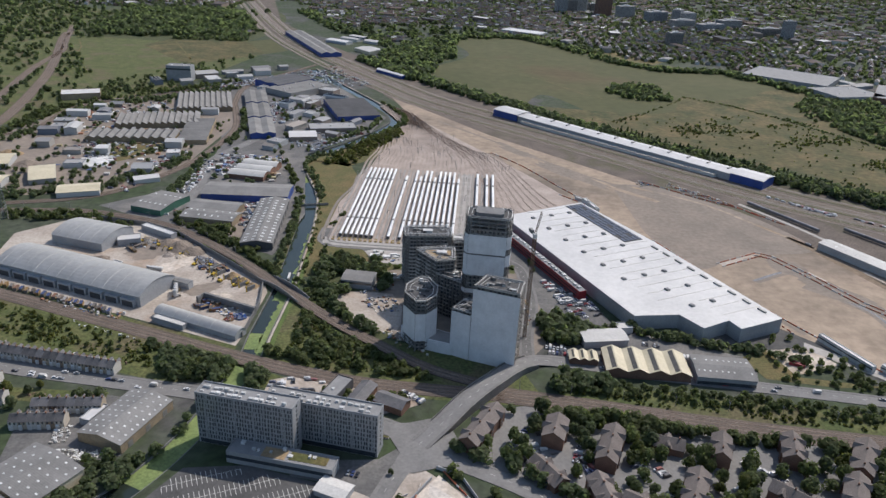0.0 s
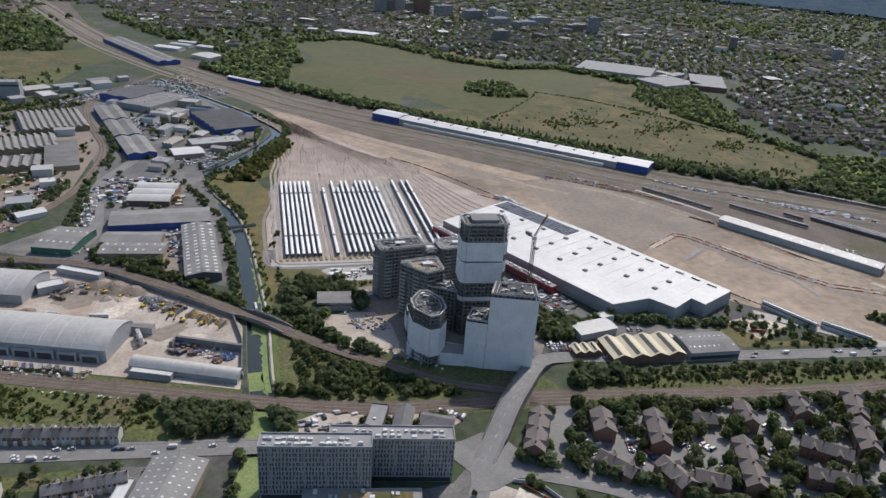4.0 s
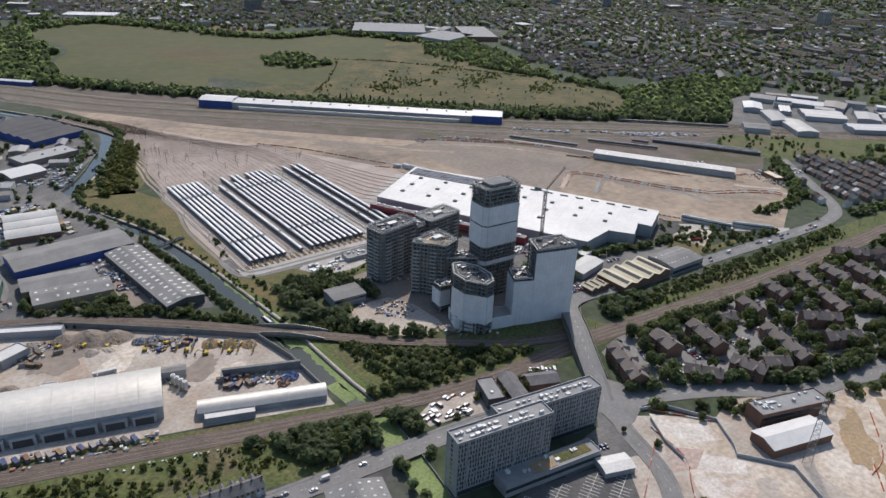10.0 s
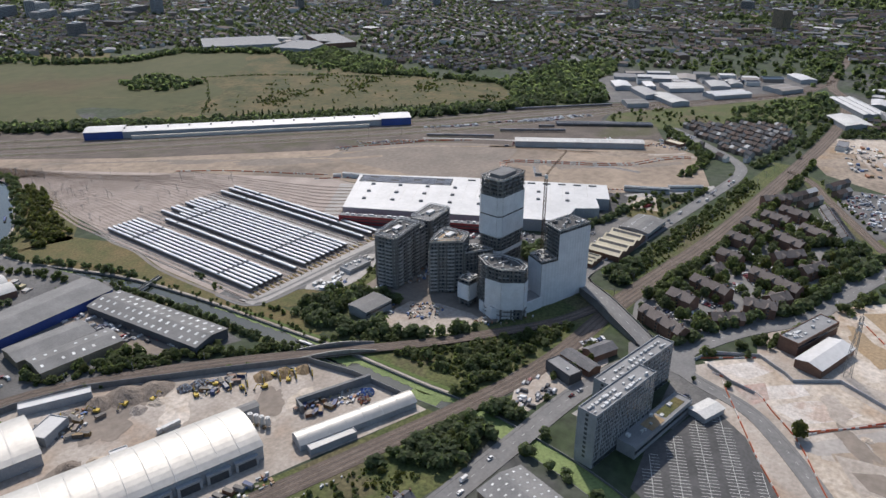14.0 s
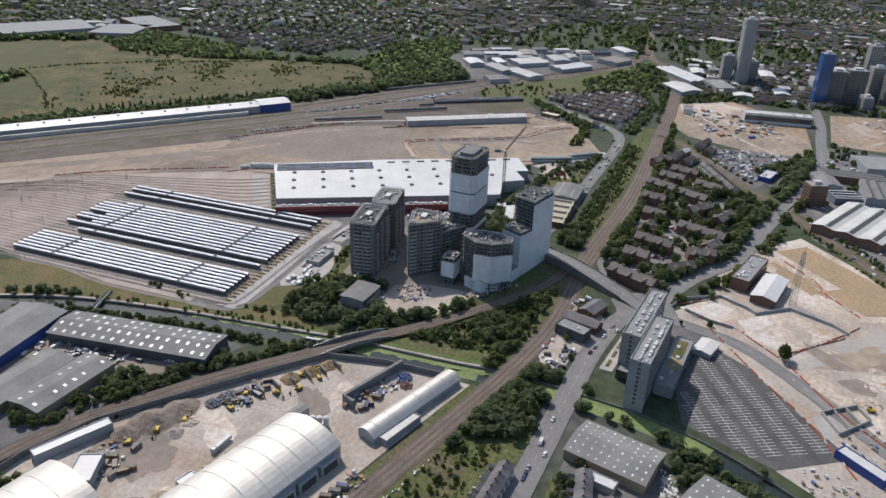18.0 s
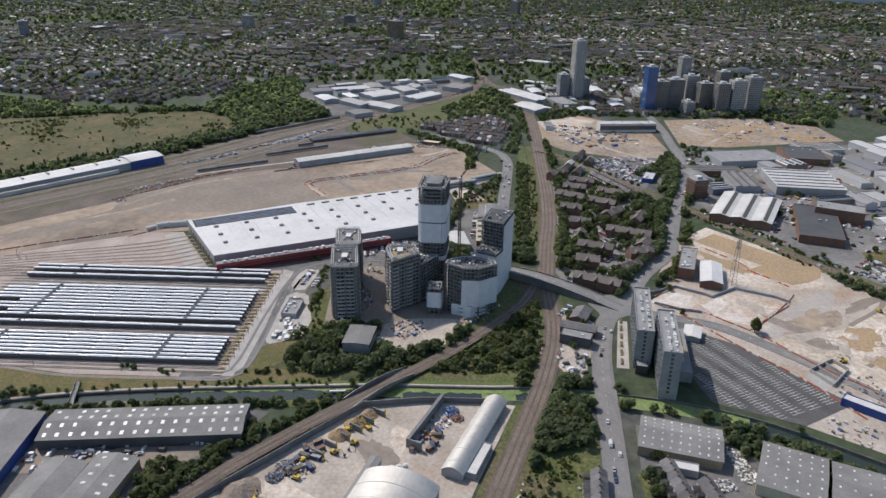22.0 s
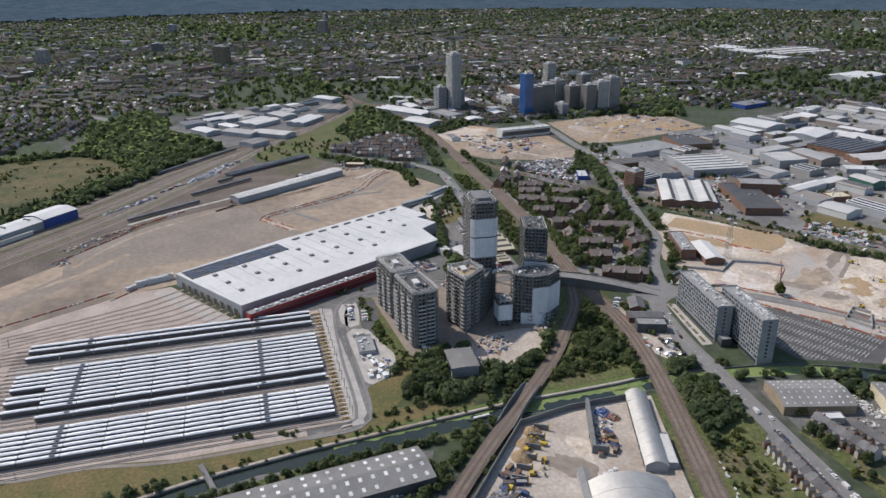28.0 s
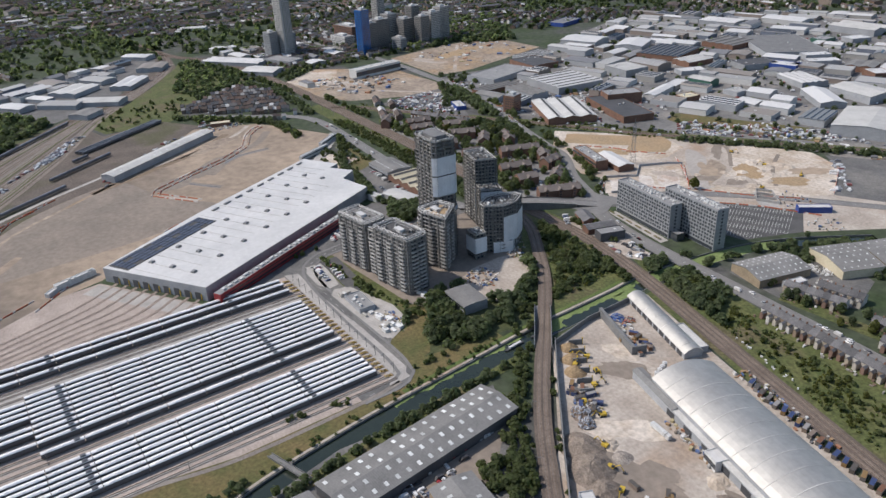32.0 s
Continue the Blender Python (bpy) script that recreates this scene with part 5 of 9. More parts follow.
            part(nm, MB().add(vs, fs), mt, e, lb)
        if finished:
            qx, qy = sum(p[0] for p in pts) / n, sum(p[1] for p in pts) / n
            part("plant_room", MB().prism([(qx - 4, qy - 2.5), (qx + 4, qy - 2), (qx + 3.8, qy + 2.4), (qx - 4.2, qy + 2)], nf * fh, nf * fh + 2.4), "white", e, "white rooftop plant room")
            # white pergola along the roof edge
            o, q, mbf = grow(pts, -0.3), grow(pts, -3.0), MB()
            for i in range(n):
                k = (i + 1) % n
                for p, r in ((o[i], o[k]), (q[i], q[k])):
                    mbf.bar((*p, nf * fh + 2.6), (*r, nf * fh + 2.6), 0.2, 4)
                m = max(1, int(dist(o[i], o[k]) / 3.4))
                for j in range(m):
                    p = (o[i][0] + (o[k][0] - o[i][0]) * j / m, o[i][1] + (o[k][1] - o[i][1]) * j / m)
                    r = (q[i][0] + (q[k][0] - q[i][0]) * j / m, q[i][1] + (q[k][1] - q[i][1]) * j / m)
                    mbf.bar((*p, nf * fh + 2.6), (*r, nf * fh + 2.6), 0.13, 4)
                    mbf.bar((*p, nf * fh), (*p, nf * fh + 2.6), 0.13, 4)
            part("roof_frame", mbf, "white", e, "white rooftop steel frame")
        cx, cy = sum(p[0] for p in pts) / n, sum(p[1] for p in pts) / n
        for i in range(24):
            q = pts[rr.randrange(n)]
            s = rr.uniform(0.05, 0.75)
            x, y = cx + (q[0] - cx) * s, cy + (q[1] - cy) * s
            a, b, c = rr.uniform(0.8, 3.6), rr.uniform(0.8, 2.0), rr.uniform(0.5, 2.2)
            part("roof_unit", MB().box(x - a / 2, y - b / 2, nf * fh + 0.1, x + a / 2, y + b / 2, nf * fh + 0.1 + c), rr.choice(("plant", "steel", "flatdark", "greyconc", "slabgrey", "steel")), e)
        mb = MB()
        eo = grow(pts, 0.6)
        for i in range(n):
            a, b = eo[i], eo[(i + 1) % n]
            for z in (0.6, 1.2):
                mb.bar((*a, nf * fh + z), (*b, nf * fh + z), 0.07, 3)
            m = max(1, int(dist(a, b) / 2.5))
            for j in range(m):
                p = (a[0] + (b[0] - a[0]) * j / m, a[1] + (b[1] - a[1]) * j / m)
                mb.bar((*p, nf * fh - 0.3), (*p, nf * fh + 1.3), 0.07, 3)
        part("guard_rail", mb, "steel", e, "galvanised edge rail")
    return e


R1, R2 = radians(-4.5), radians(9)
frame_block("tall_tower", "tall tower under construction with white sheeted bands", ring_pts(14, 498.5, 16, 10.5, R1), 91, open_top=9.3, wraps=[(62, 77, (2, 3, 4, 5)), (44.5, 61, (2, 3, 4, 5)), (67, 77, (6, 7, 0)), (53, 62, (6, 7)), (29.5, 33, range(2, 8))], seed=2)
frame_block("rounded_block", "grey apartment block with banded balconies and rooftop frame", ring_pts(-35, 565, 19.5, 10, R2, 12, cham=0.3), 43.5, finished=True, seed=3)
frame_block("rear_apartment_block", "grey apartment block with stacked balconies", ring_pts(14.5, 570, 17.5, 10, R2, 12, cham=0.25), 41, finished=True, seed=4)
frame_block("link_block", "lower grey link between two apartment blocks", ring_pts(-9.5, 568, 5, 7, R2, cham=0.1), 37.3, finished=True, scaffold=False, seed=8)
frame_block("terrace_block", "grey block with brown roof terrace", [(-41, 528), (-24, 508), (-10, 513), (-11, 533.5), (-18, 535)], 43.5, finished=True, seed=5)
part("roof_terrace", MB().prism([(-37.5, 527.5), (-24, 512), (-13.5, 515.5), (-14, 530.5)], 43.6, 44.0), "timber", bpy.data.objects["terrace_block"], "brown timber terrace deck")
frame_block("low_link_block", "lower grey block between terrace block and tower", [(-24, 507), (-4, 494), (-4, 511), (-10, 513)], 34.2, seed=9)
frame_block("octagonal_block", "octagonal block half wrapped in white sheeting", [(-34, 448), (-27, 449.5), (-20.5, 460), (-20.5, 474), (-28, 486), (-34, 487), (-43, 474), (-43, 461)], 40.4, wraps=[(9, 31, (0, 1, 6, 7))], seed=6)
frame_block("sheeted_block", "slab block wrapped in white scaffold sheeting", [(6, 442), (36, 433), (40, 452), (14, 459)], 59, wraps=[(0, 57, (0,)), (0, 36, (3,))], seed=7)
frame_block("stepped_block", "lower stepped block in white sheeting", [(-8, 448), (4.5, 442.5), (12.5, 459), (0, 463)], 37.3, wraps=[(0, 36, (0, 3))], seed=10)
pod = thing("site_podium", "low podium wrapped in white sheeting", "building")
part("wall", MB().prism([(-46, 467), (-37, 454), (-8, 446), (-3, 459), (-19, 466), (-40, 482)], 0, 9.2), "wrap", pod, "white scaffold sheeting")
part("roof", MB().prism([(-45, 467), (-36.5, 455), (-8.6, 447.2), (-4, 458.6), (-19.5, 465), (-40, 480.5)], 9.2, 9.5), "membrane", pod)
frame_block("corner_block", "small white-sheeted corner block", ring_pts(-35, 495, 6, 5, R1, cham=0.1), 21.8, wraps=[(6, 19, range(8))], seed=12)


# ---- trees ----
def crown_mesh(seed, r, hgt, n, leaf, material, lobes=6):
    rr = random.Random(seed)
    mb = MB()
    lob = [(rr.uniform(-0.45, 0.45) * r, rr.uniform(-0.45, 0.45) * r, hgt * rr.uniform(0.35, 0.72), r * rr.uniform(0.42, 0.66)) for _ in range(lobes)]
    lob.append((0, 0, hgt * 0.78, r * 0.5))
    for i in range(n):
        cx, cy, cz, cr = lob[i % len(lob)]
        d = Vector((rr.gauss(0, 1), rr.gauss(0, 1), rr.gauss(0, 1))).normalized()
        p = Vector((cx, cy, cz)) + d * cr * rr.uniform(0.84, 1.04)
        p.z = max(p.z, hgt * 0.12)
        nn = (d + Vector((rr.uniform(-0.42, 0.42), rr.uniform(-0.42, 0.42), rr.uniform(0.0, 0.9)))).normalized()
        u = nn.orthogonal().normalized()
        w = nn.cross(u)
        a = rr.uniform(0, 6.28)
        u, w = u * math.cos(a) + w * math.sin(a), w * math.cos(a) - u * math.sin(a)
        s = leaf * rr.uniform(0.6, 1.3)
        mb.add([p - u * s - w * s * 0.6, p + u * s * 0.8 - w * s * 0.7, p + u * s + w * s * 0.6 + nn * s * 0.25, p - u * s * 0.7 + w * s * 0.8], [(0, 1, 2, 3)])
    return mb


def trunk_mesh(seed, h, r):
    rr = random.Random(seed)
    mb = MB()
    n = 6
    k = 0
    top = Vector((0, 0, 0))
    for i in range(4):
        a = Vector((rr.uniform(-0.1, 0.1) * i, rr.uniform(-0.1, 0.1) * i, h * i / 3))
        rad = r * (1 - 0.22 * i)
        mb.v += [(a.x + rad * math.cos(6.283 * j / n), a.y + rad * math.sin(6.283 * j / n), a.z) for j in range(n)]
        if i:
            mb.f += [((i - 1) * n + j, (i - 1) * n + (j + 1) % n, i * n + (j + 1) % n, i * n + j) for j in range(n)]
        top = a
    for i in range(4):
        an = i * 1.57 + rr.uniform(-0.4, 0.4)
        mb.bar(top * 0.8, top + Vector((math.cos(an) * h * 0.45, math.sin(an) * h * 0.45, h * 0.45)), r * 0.3, 4)
    return mb.mesh("trunk", "bark")


PROTO = []
for s in range(7):
    mt = ("leaf", "leafdark", "leaf", "leafolive", "leafdark", "leaf", "leaf")[s]
    PROTO.append((trunk_mesh(s, 3.2, 0.3), crown_mesh(s + 40, 4.6, 9.0, 330, 0.75, mt).mesh("crown", mt)))


def tree(p, size, k, z=0.0, rr=random.Random(77)):
    t = thing("tree", "leafy broadleaved tree with a full summer crown", "tree", pose(p[0], p[1], z, 0, 0, rr.uniform(0, 360)) @ Matrix.Diagonal((size, size, size * rr.uniform(0.85, 1.15), 1)), "trees")
    part("trunk", PROTO[k][0], None, t)
    part("crown", PROTO[k][1], None, t)
    return t


# base shapes for woods and hedges, joined into stuff
def clump_arrays(seed, n, leaf):
    mb = crown_mesh(seed, 4.6, 9.0, n, leaf, None)
    return np.array(mb.v, dtype=np.float32), len(mb.f)


CL_NEAR = [clump_arrays(s, 88, 1.22) for s in range(8)]
CL_MID = [clump_arrays(s + 30, 46, 1.75) for s in range(8)]
CL_FAR = [clump_arrays(s + 10, 15, 3.0) for s in range(6)]
CL_SPECK = [clump_arrays(s + 20, 11, 3.4) for s in range(6)]
CL_DOT = [clump_arrays(s + 50, 6, 4.3) for s in range(6)]


def woods(name, label, places, material, near=True, seed=0):
    """places: (x, y, size) of every tree; one object of joined leaf clumps."""
    rng = np.random.default_rng(seed)
    vs = []
    for x, y, s in places:
        d = math.hypot(x + 250, y - 420)
        if near:
            src = CL_FAR if d > 950 or s < 0.2 else CL_MID if d > 560 or s < 0.42 else CL_NEAR
        else:
            src = CL_FAR if d < 900 else CL_SPECK if d < 1700 else CL_DOT
        v, _ = src[int(rng.integers(len(src)))]
        a = rng.uniform(0, 6.283)
        c, d = math.cos(a), math.sin(a)
        w = v * np.array([s, s, s * rng.uniform(0.7, 1.1)], dtype=np.float32)
        vs.append(np.stack([w[:, 0] * c - w[:, 1] * d + x, w[:, 0] * d + w[:, 1] * c + y, w[:, 2] - 0.6 * s], axis=1))
    if not vs:
        return None
    co = np.concatenate(vs)
    me = bpy.data.meshes.new(name)
    nq = len(co) // 4
    me.vertices.add(len(co))
    me.vertices.foreach_set("co", co.astype(np.float32).ravel())
    me.loops.add(len(co))
    me.loops.foreach_set("vertex_index", np.arange(len(co), dtype=np.int32))
    me.polygons.add(nq)
    me.polygons.foreach_set("loop_start", np.arange(0, len(co), 4, dtype=np.int32))
    me.polygons.foreach_set("loop_total", np.full(nq, 4, dtype=np.int32))
    me.update(calc_edges=True)
    me.materials.append(M[material])
    return tagged(new(name, me), label, "trees", kind="stuff")


# ---- free ground ----
def clear(p, pad=0.0, canal=8.5):
    q = np.array(p[:2])
    if ((CANAL_XY - q) ** 2).sum(1).min() < (canal + pad) ** 2:
        return False
    for pts, half in LINES:
        d = ((pts - q) ** 2).sum(1).min()
        if d < (half + pad + 1.0) ** 2:
            return False
    return not any(inside(p, f) for f in FOOT)


FOOT += [[(-57.5, 586.2), (-78.1, 570.2), (-108.0, 589.9), (-123.8, 600.2), (-130.6, 618.9), (-107.3, 615.8), (-98.1, 609.7), (-86.0, 590.3)], [(-114, 531), (-72, 531), (-72, 560), (-114, 560)], [(-52, 512), (-51, 474), (-80, 476), (-108, 520), (-80, 534)], list(DEP), [(-150, 320), (-40, 320), (-40, 346), (-148, 350)], [(-60, 440), (50, 425), (60, 590), (-60, 590)]]


# ---- far town ----
FARKEEP = [[(-1389, 2129), (-1000, 1500), (-655, 930), (-560, 1000), (-500, 1290), (-470, 1540), (-560, 1760), (-700, 1900), (-1247, 2204)],
           [(-620, 600), (-620, 1400), (-300, 1560), (-150, 1330), (330, 880), (520, 740), (640, 660), (760, 600), (1020, 500), (1060, 440), (700, 365), (640, 150), (720, -120), (600, -420), (300, -820), (-350, -300), (-420, 300)],
           [(-126, 1489), (52, 1240), (390, 905), (500, 800), (650, 700), (800, 790), (1000, 860), (880, 930), (760, 925), (690, 950), (640, 1050), (660, 1150), (720, 1300), (760, 1400), (720, 1480), (532, 1680), (264, 1800), (68, 2020), (-78, 1960), (-190, 1830), (-240, 1700), (-330, 1850), (-480, 2150), (-640, 2500), (-800, 2560), (-560, 2050), (-420, 1700), (-250, 1500)],
           [(-905, 1697), (-550, 1745), (-425, 1620), (-560, 1410), (-640, 1590), (-700, 2242), (-1038, 2187)],
           [(620, 1700), (960, 1540), (760, 1400), (690, 1450), (690, 1500), (590, 1640)],
           [(901, 814), (1060, 494), (1003, 453), (714, 614), (790, 747)]]
mb_r, mb_w = MB(), MB()
far_trees, mid_trees = [], []


def terrace(x, y, ang, L, W, h, rise):
    c, s = math.cos(ang), math.sin(ang)

    def P(u, v, z):
        return (x + u * c - v * s, y + u * s + v * c, z)
    a, b = L / 2, W / 2
    mb_w.add([P(-a, -b, 0), P(a, -b, 0), P(a, b, 0), P(-a, b, 0), P(-a, -b, h), P(a, -b, h), P(a, b, h), P(-a, b, h), P(-a, 0, h + rise), P(a, 0, h + rise)],
             [(0, 1, 5, 4), (2, 3, 7, 6), (1, 2, 6, 9, 5), (3, 0, 4, 8, 7)])
    o = 0.4
    mb_r.add([P(-a - o, -b - o, h), P(a + o, -b - o, h), P(a + o, 0, h + rise + 0.15), P(-a - o, 0, h + rise + 0.15), P(a + o, b + o, h), P(-a - o, b + o, h)], [(0, 1, 2, 3), (3, 2, 4, 5)])


RF = random.Random(9)
for ix in range(-40, 80):
    for iy in range(-40, 72):
        x, y = ix * 74.0, iy * 74.0 + 300
        d = math.hypot(x + 300, y - 450)
        if d > 4380:
            continue
        az = math.degrees(math.atan2(x + 200, y - 300))
        if az < -50 or az > 165 or (d < 900 and az < -20 and y < 600):
            continue
        if d > 2600 and (ix + iy) % 2 or d > 3700 and (az < -20 or az > 150):
            continue
        x += RF.uniform(-12, 12)
        y += RF.uniform(-12, 12)
        if any(inside((x + du, y + dv), k) for k in FARKEEP + ZONES[:4] for du, dv in ((0, 0), (32, 0), (-32, 0), (0, 32), (0, -32))):
            continue
        g = noise.noise((x / 900, y / 900, 3.1))
        park = noise.noise((x / 420, y / 420, 7.7))
        ang = round(noise.noise((x / 700, y / 700, 0.3)) * 8) * 0.42 + 0.25
        big = d > 2600
        sc = 1.4 if big else 1.0
        if park > 0.34:
            for _ in range(9):
                far_trees.append((x + RF.uniform(-45, 45), y + RF.uniform(-45, 45), RF.uniform(0.9, 1.7) * sc))
            continue
        c, s = math.cos(ang), math.sin(ang)
        if RF.random() < (0.10 if g < 0.1 else 0.22) and d > 1300:
            L, W = RF.uniform(25, 60), RF.uniform(18, 34)
            terrace(x, y, ang, L, W, RF.uniform(5, 14), RF.uniform(0.3, 2))
        else:
            for row in (-24, 0, 24):
                k = 8 if d < 1500 else 5 if d < 2200 else 3
                for j in range(k):
                    if RF.random() < 0.2:
                        continue
                    u = (j - (k - 1) / 2) * (66 / k)
                    terrace(x + u * c - row * s, y + u * s + row * c, ang + RF.uniform(-0.03, 0.03), 66 / k * RF.uniform(0.72, 0.98), RF.uniform(7.5, 9.5), RF.uniform(4.8, 6.2), RF.uniform(2.2, 3.2))
        for _ in range(RF.choice((17, 22, 28)) if d < 2600 else 13):
            v = RF.choice((-12, 12, -36, 36)) + RF.uniform(-6, 6)
            u = RF.uniform(-37, 37)
            far_trees.append((x + u * c - v * s, y + u * s + v * c, RF.uniform(0.5, 1.15) * sc))
ob = new("far_houses", mb_r.mesh("far_houses", "roofs"))
tagged(ob, "rows of brown and grey pitched roofs of the suburbs", "houses", kind="stuff")
part("walls", mb_w, "walls", ob, "brick and rendered house walls")
woods("far_trees", "garden and park trees between the far houses", far_trees, "leafdark", False, 4)
# terraced houses in the railway fork and beside the common


# ---- trading estate west and south ----
LB = {"white": "warehouse with bright white sheet roof", "paleroof": "warehouse with pale grey sheet roof", "darkroof": "warehouse with dark roof", "membrane": "flat-roofed grey commercial building", "asbestos": "old works with grey ridged roofs",
      "greyconc": "wide flat grey-roofed works", "cream": "low works with cream roof", "steel": "depot with steel-grey roof bays", "shedroof": "warehouse with painted sheet roof"}
shed("estate_warehouse", LB["white"], (355, 25), (363, 102), 78, 10, "gable", 1.4, "white", "metalwall", bays=6, group="trading estate warehouses")
shed("estate_warehouse", LB["paleroof"], (267, 176), (189, 216), 61, 8, "gable", 2.2, "paleroof", "brick", bays=3, group="trading estate warehouses")
shed("estate_warehouse", LB["darkroof"], (216, 74), (229, 113), 101, 8, "flat", 3.0, "darkroof", "brick", bays=1, group="trading estate warehouses", plant=3)
shed("estate_warehouse", LB["membrane"], (205, 48), (225, 91), 26, 14, "flat", 2.8, "membrane", "brick", bays=1, group="trading estate warehouses", plant=3)
shed("estate_warehouse", LB["asbestos"], (348, 155), (288, 156), 29, 8, "gable", 1.1, "asbestos", "metalwall", bays=3, group="trading estate warehouses")
shed("estate_warehouse", LB["asbestos"], (354, 204), (312, 196), 22, 7, "gable", 2.5, "asbestos", "metalwall", bays=1, group="trading estate warehouses")
shed("estate_warehouse", LB["asbestos"], (376, 129), (372, 196), 23, 8, "gable", 1.0, "asbestos", "brick", bays=3, group="trading estate warehouses")
shed("estate_warehouse", LB["membrane"], (464, 60), (443, 152), 52, 8, "flat", 3.0, "membrane", "metalwall", bays=1, group="trading estate warehouses", plant=3)
shed("estate_warehouse", LB["darkroof"], (479, -15), (484, 35), 65, 8, "flat", 3.0, "darkroof", "brick", bays=1, group="trading estate warehouses", plant=3)
shed("estate_warehouse", LB["paleroof"], (518, -54), (512, 6), 38, 6, "gable", 1.0, "paleroof", "metalwall", bays=7, group="trading estate warehouses")
shed("estate_warehouse", LB["white"], (538, -128), (474, -150), 57, 10, "gable", 3.0, "white", "metalwall", bays=1, group="trading estate warehouses")
shed("estate_warehouse", LB["white"], (463, -216), (433, -156), 46, 10, "gable", 3.0, "white", "metalwall", bays=1, group="trading estate warehouses")
shed("estate_warehouse", LB["darkroof"], (394, -224), (371, -141), 71, 8, "saw", 1.0, "darkroof", "brick", bays=8, group="trading estate warehouses")
shed("estate_warehouse", LB["paleroof"], (327, -69), (331, -26), 48, 12, "flat", 3.0, "paleroof", "hotel", bays=1, group="trading estate warehouses", plant=3)
shed("estate_warehouse", LB["shedroof"], (336, -84), (279, -86), 32, 9, "arch", 3.0, "shedroof", "shedwall", bays=1, group="trading estate warehouses")
shed("estate_warehouse", LB["paleroof"], (295, -196), (300, -144), 35, 8, "gable", 1.9, "paleroof", "brick", bays=2, group="trading estate warehouses")
shed("estate_warehouse", LB["white"], (244, -139), (261, -102), 23, 6, "flat", 2.5, "white", "metalwall", bays=1, group="trading estate warehouses", plant=3)
shed("estate_warehouse", LB["paleroof"], (204, -61), (168, -64), 22, 9, "gable", 2.4, "paleroof", "greenwall", bays=1, group="trading estate warehouses")
shed("estate_warehouse", LB["darkroof"], (208, -246), (230, -194), 38, 8, "flat", 3.0, "darkroof", "hotel", bays=1, group="trading estate warehouses", plant=3)
shed("estate_warehouse", LB["white"], (491, -454), (419, -466), 45, 8, "saw", 1.0, "white", "metalwall", bays=5, group="trading estate warehouses")
shed("estate_warehouse", LB["asbestos"], (356, -351), (354, -286), 60, 8, "gable", 1.7, "asbestos", "brick", bays=4, group="trading estate warehouses")
shed("estate_warehouse", LB["greyconc"], (279, -442), (339, -366), 146, 8, "flat", 3.0, "greyconc", "metalwall", bays=1, group="trading estate warehouses", plant=3)
shed("estate_warehouse", LB["white"], (415, -543), (333, -547), 48, 9, "gable", 3.0, "white", "shedwall", bays=1, group="trading estate warehouses")
shed("estate_warehouse", LB["paleroof"], (276, -541), (192, -538), 61, 11, "gable", 3.0, "paleroof", "metalwall", bays=2, group="trading estate warehouses")
shed("estate_warehouse", LB["white"], (134, -168), (81, -144), 39, 8, "gable", 1.1, "white", "metalwall", bays=4, group="trading estate warehouses")
shed("estate_warehouse", LB["shedroof"], (67, -117), (12, -71), 31, 8, "gable", 3.0, "shedroof", "metalwall", bays=1, group="trading estate warehouses")
shed("estate_warehouse", LB["paleroof"], (45, -146), (-17, -131), 47, 10, "gable", 3.0, "paleroof", "metalwall", bays=1, group="trading estate warehouses")
shed("estate_warehouse", LB["paleroof"], (-22, -69), (-49, 13), 70, 12, "gable", 3.0, "paleroof", "metalwall", bays=1, group="trading estate warehouses")
shed("estate_warehouse", LB["steel"], (8, -47), (-3, 1), 29, 8, "saw", 1.0, "steel", "metalwall", bays=4, group="trading estate warehouses")
shed("estate_warehouse", LB["white"], (168, -346), (190, -312), 23, 8, "flat", 2.5, "white", "metalwall", bays=1, group="trading estate warehouses", plant=3)
shed("estate_warehouse", LB["white"], (137, -321), (165, -283), 23, 7, "flat", 2.6, "white", "metalwall", bays=1, group="trading estate warehouses", plant=3)
shed("estate_warehouse", LB["asbestos"], (108, -317), (98, -277), 38, 8, "gable", 2.1, "asbestos", "brick", bays=2, group="trading estate warehouses")
shed("estate_warehouse", LB["white"], (55, -296), (69, -273), 31, 8, "flat", 3.0, "white", "brick", bays=1, group="trading estate warehouses", plant=3)
shed("estate_warehouse", LB["shedroof"], (185, -241), (179, -215), 39, 8, "flat", 3.0, "shedroof", "bluewall", bays=1, group="trading estate warehouses", plant=3)
shed("estate_warehouse", LB["membrane"], (159, -260), (155, -233), 40, 8, "flat", 3.0, "membrane", "shedwall", bays=1, group="trading estate warehouses", plant=3)
shed("estate_warehouse", LB["white"], (93, -16), (65, -15), 25, 6, "gable", 2.8, "white", "metalwall", bays=1, group="trading estate warehouses")
shed("estate_warehouse", LB["cream"], (158, -9), (162, 16), 19, 6, "flat", 2.1, "cream", "brick", bays=1, group="trading estate warehouses", plant=3)
shed("estate_warehouse", LB["shedroof"], (135, -72), (137, -51), 23, 6, "flat", 2.6, "shedroof", "metalwall", bays=1, group="trading estate warehouses", plant=3)
shed("estate_warehouse", LB["shedroof"], (245, -469), (246, -435), 25, 6, "flat", 2.8, "shedroof", "greenwall", bays=1, group="trading estate warehouses", plant=3)
shed("estate_warehouse", LB["white"], (201, -509), (214, -474), 27, 7, "flat", 2.9, "white", "metalwall", bays=1, group="trading estate warehouses", plant=3)
shed("estate_warehouse", LB["white"], (976, -809), (943, -688), 77, 8, "gable", 3.0, "white", "metalwall", bays=1, group="trading estate warehouses")
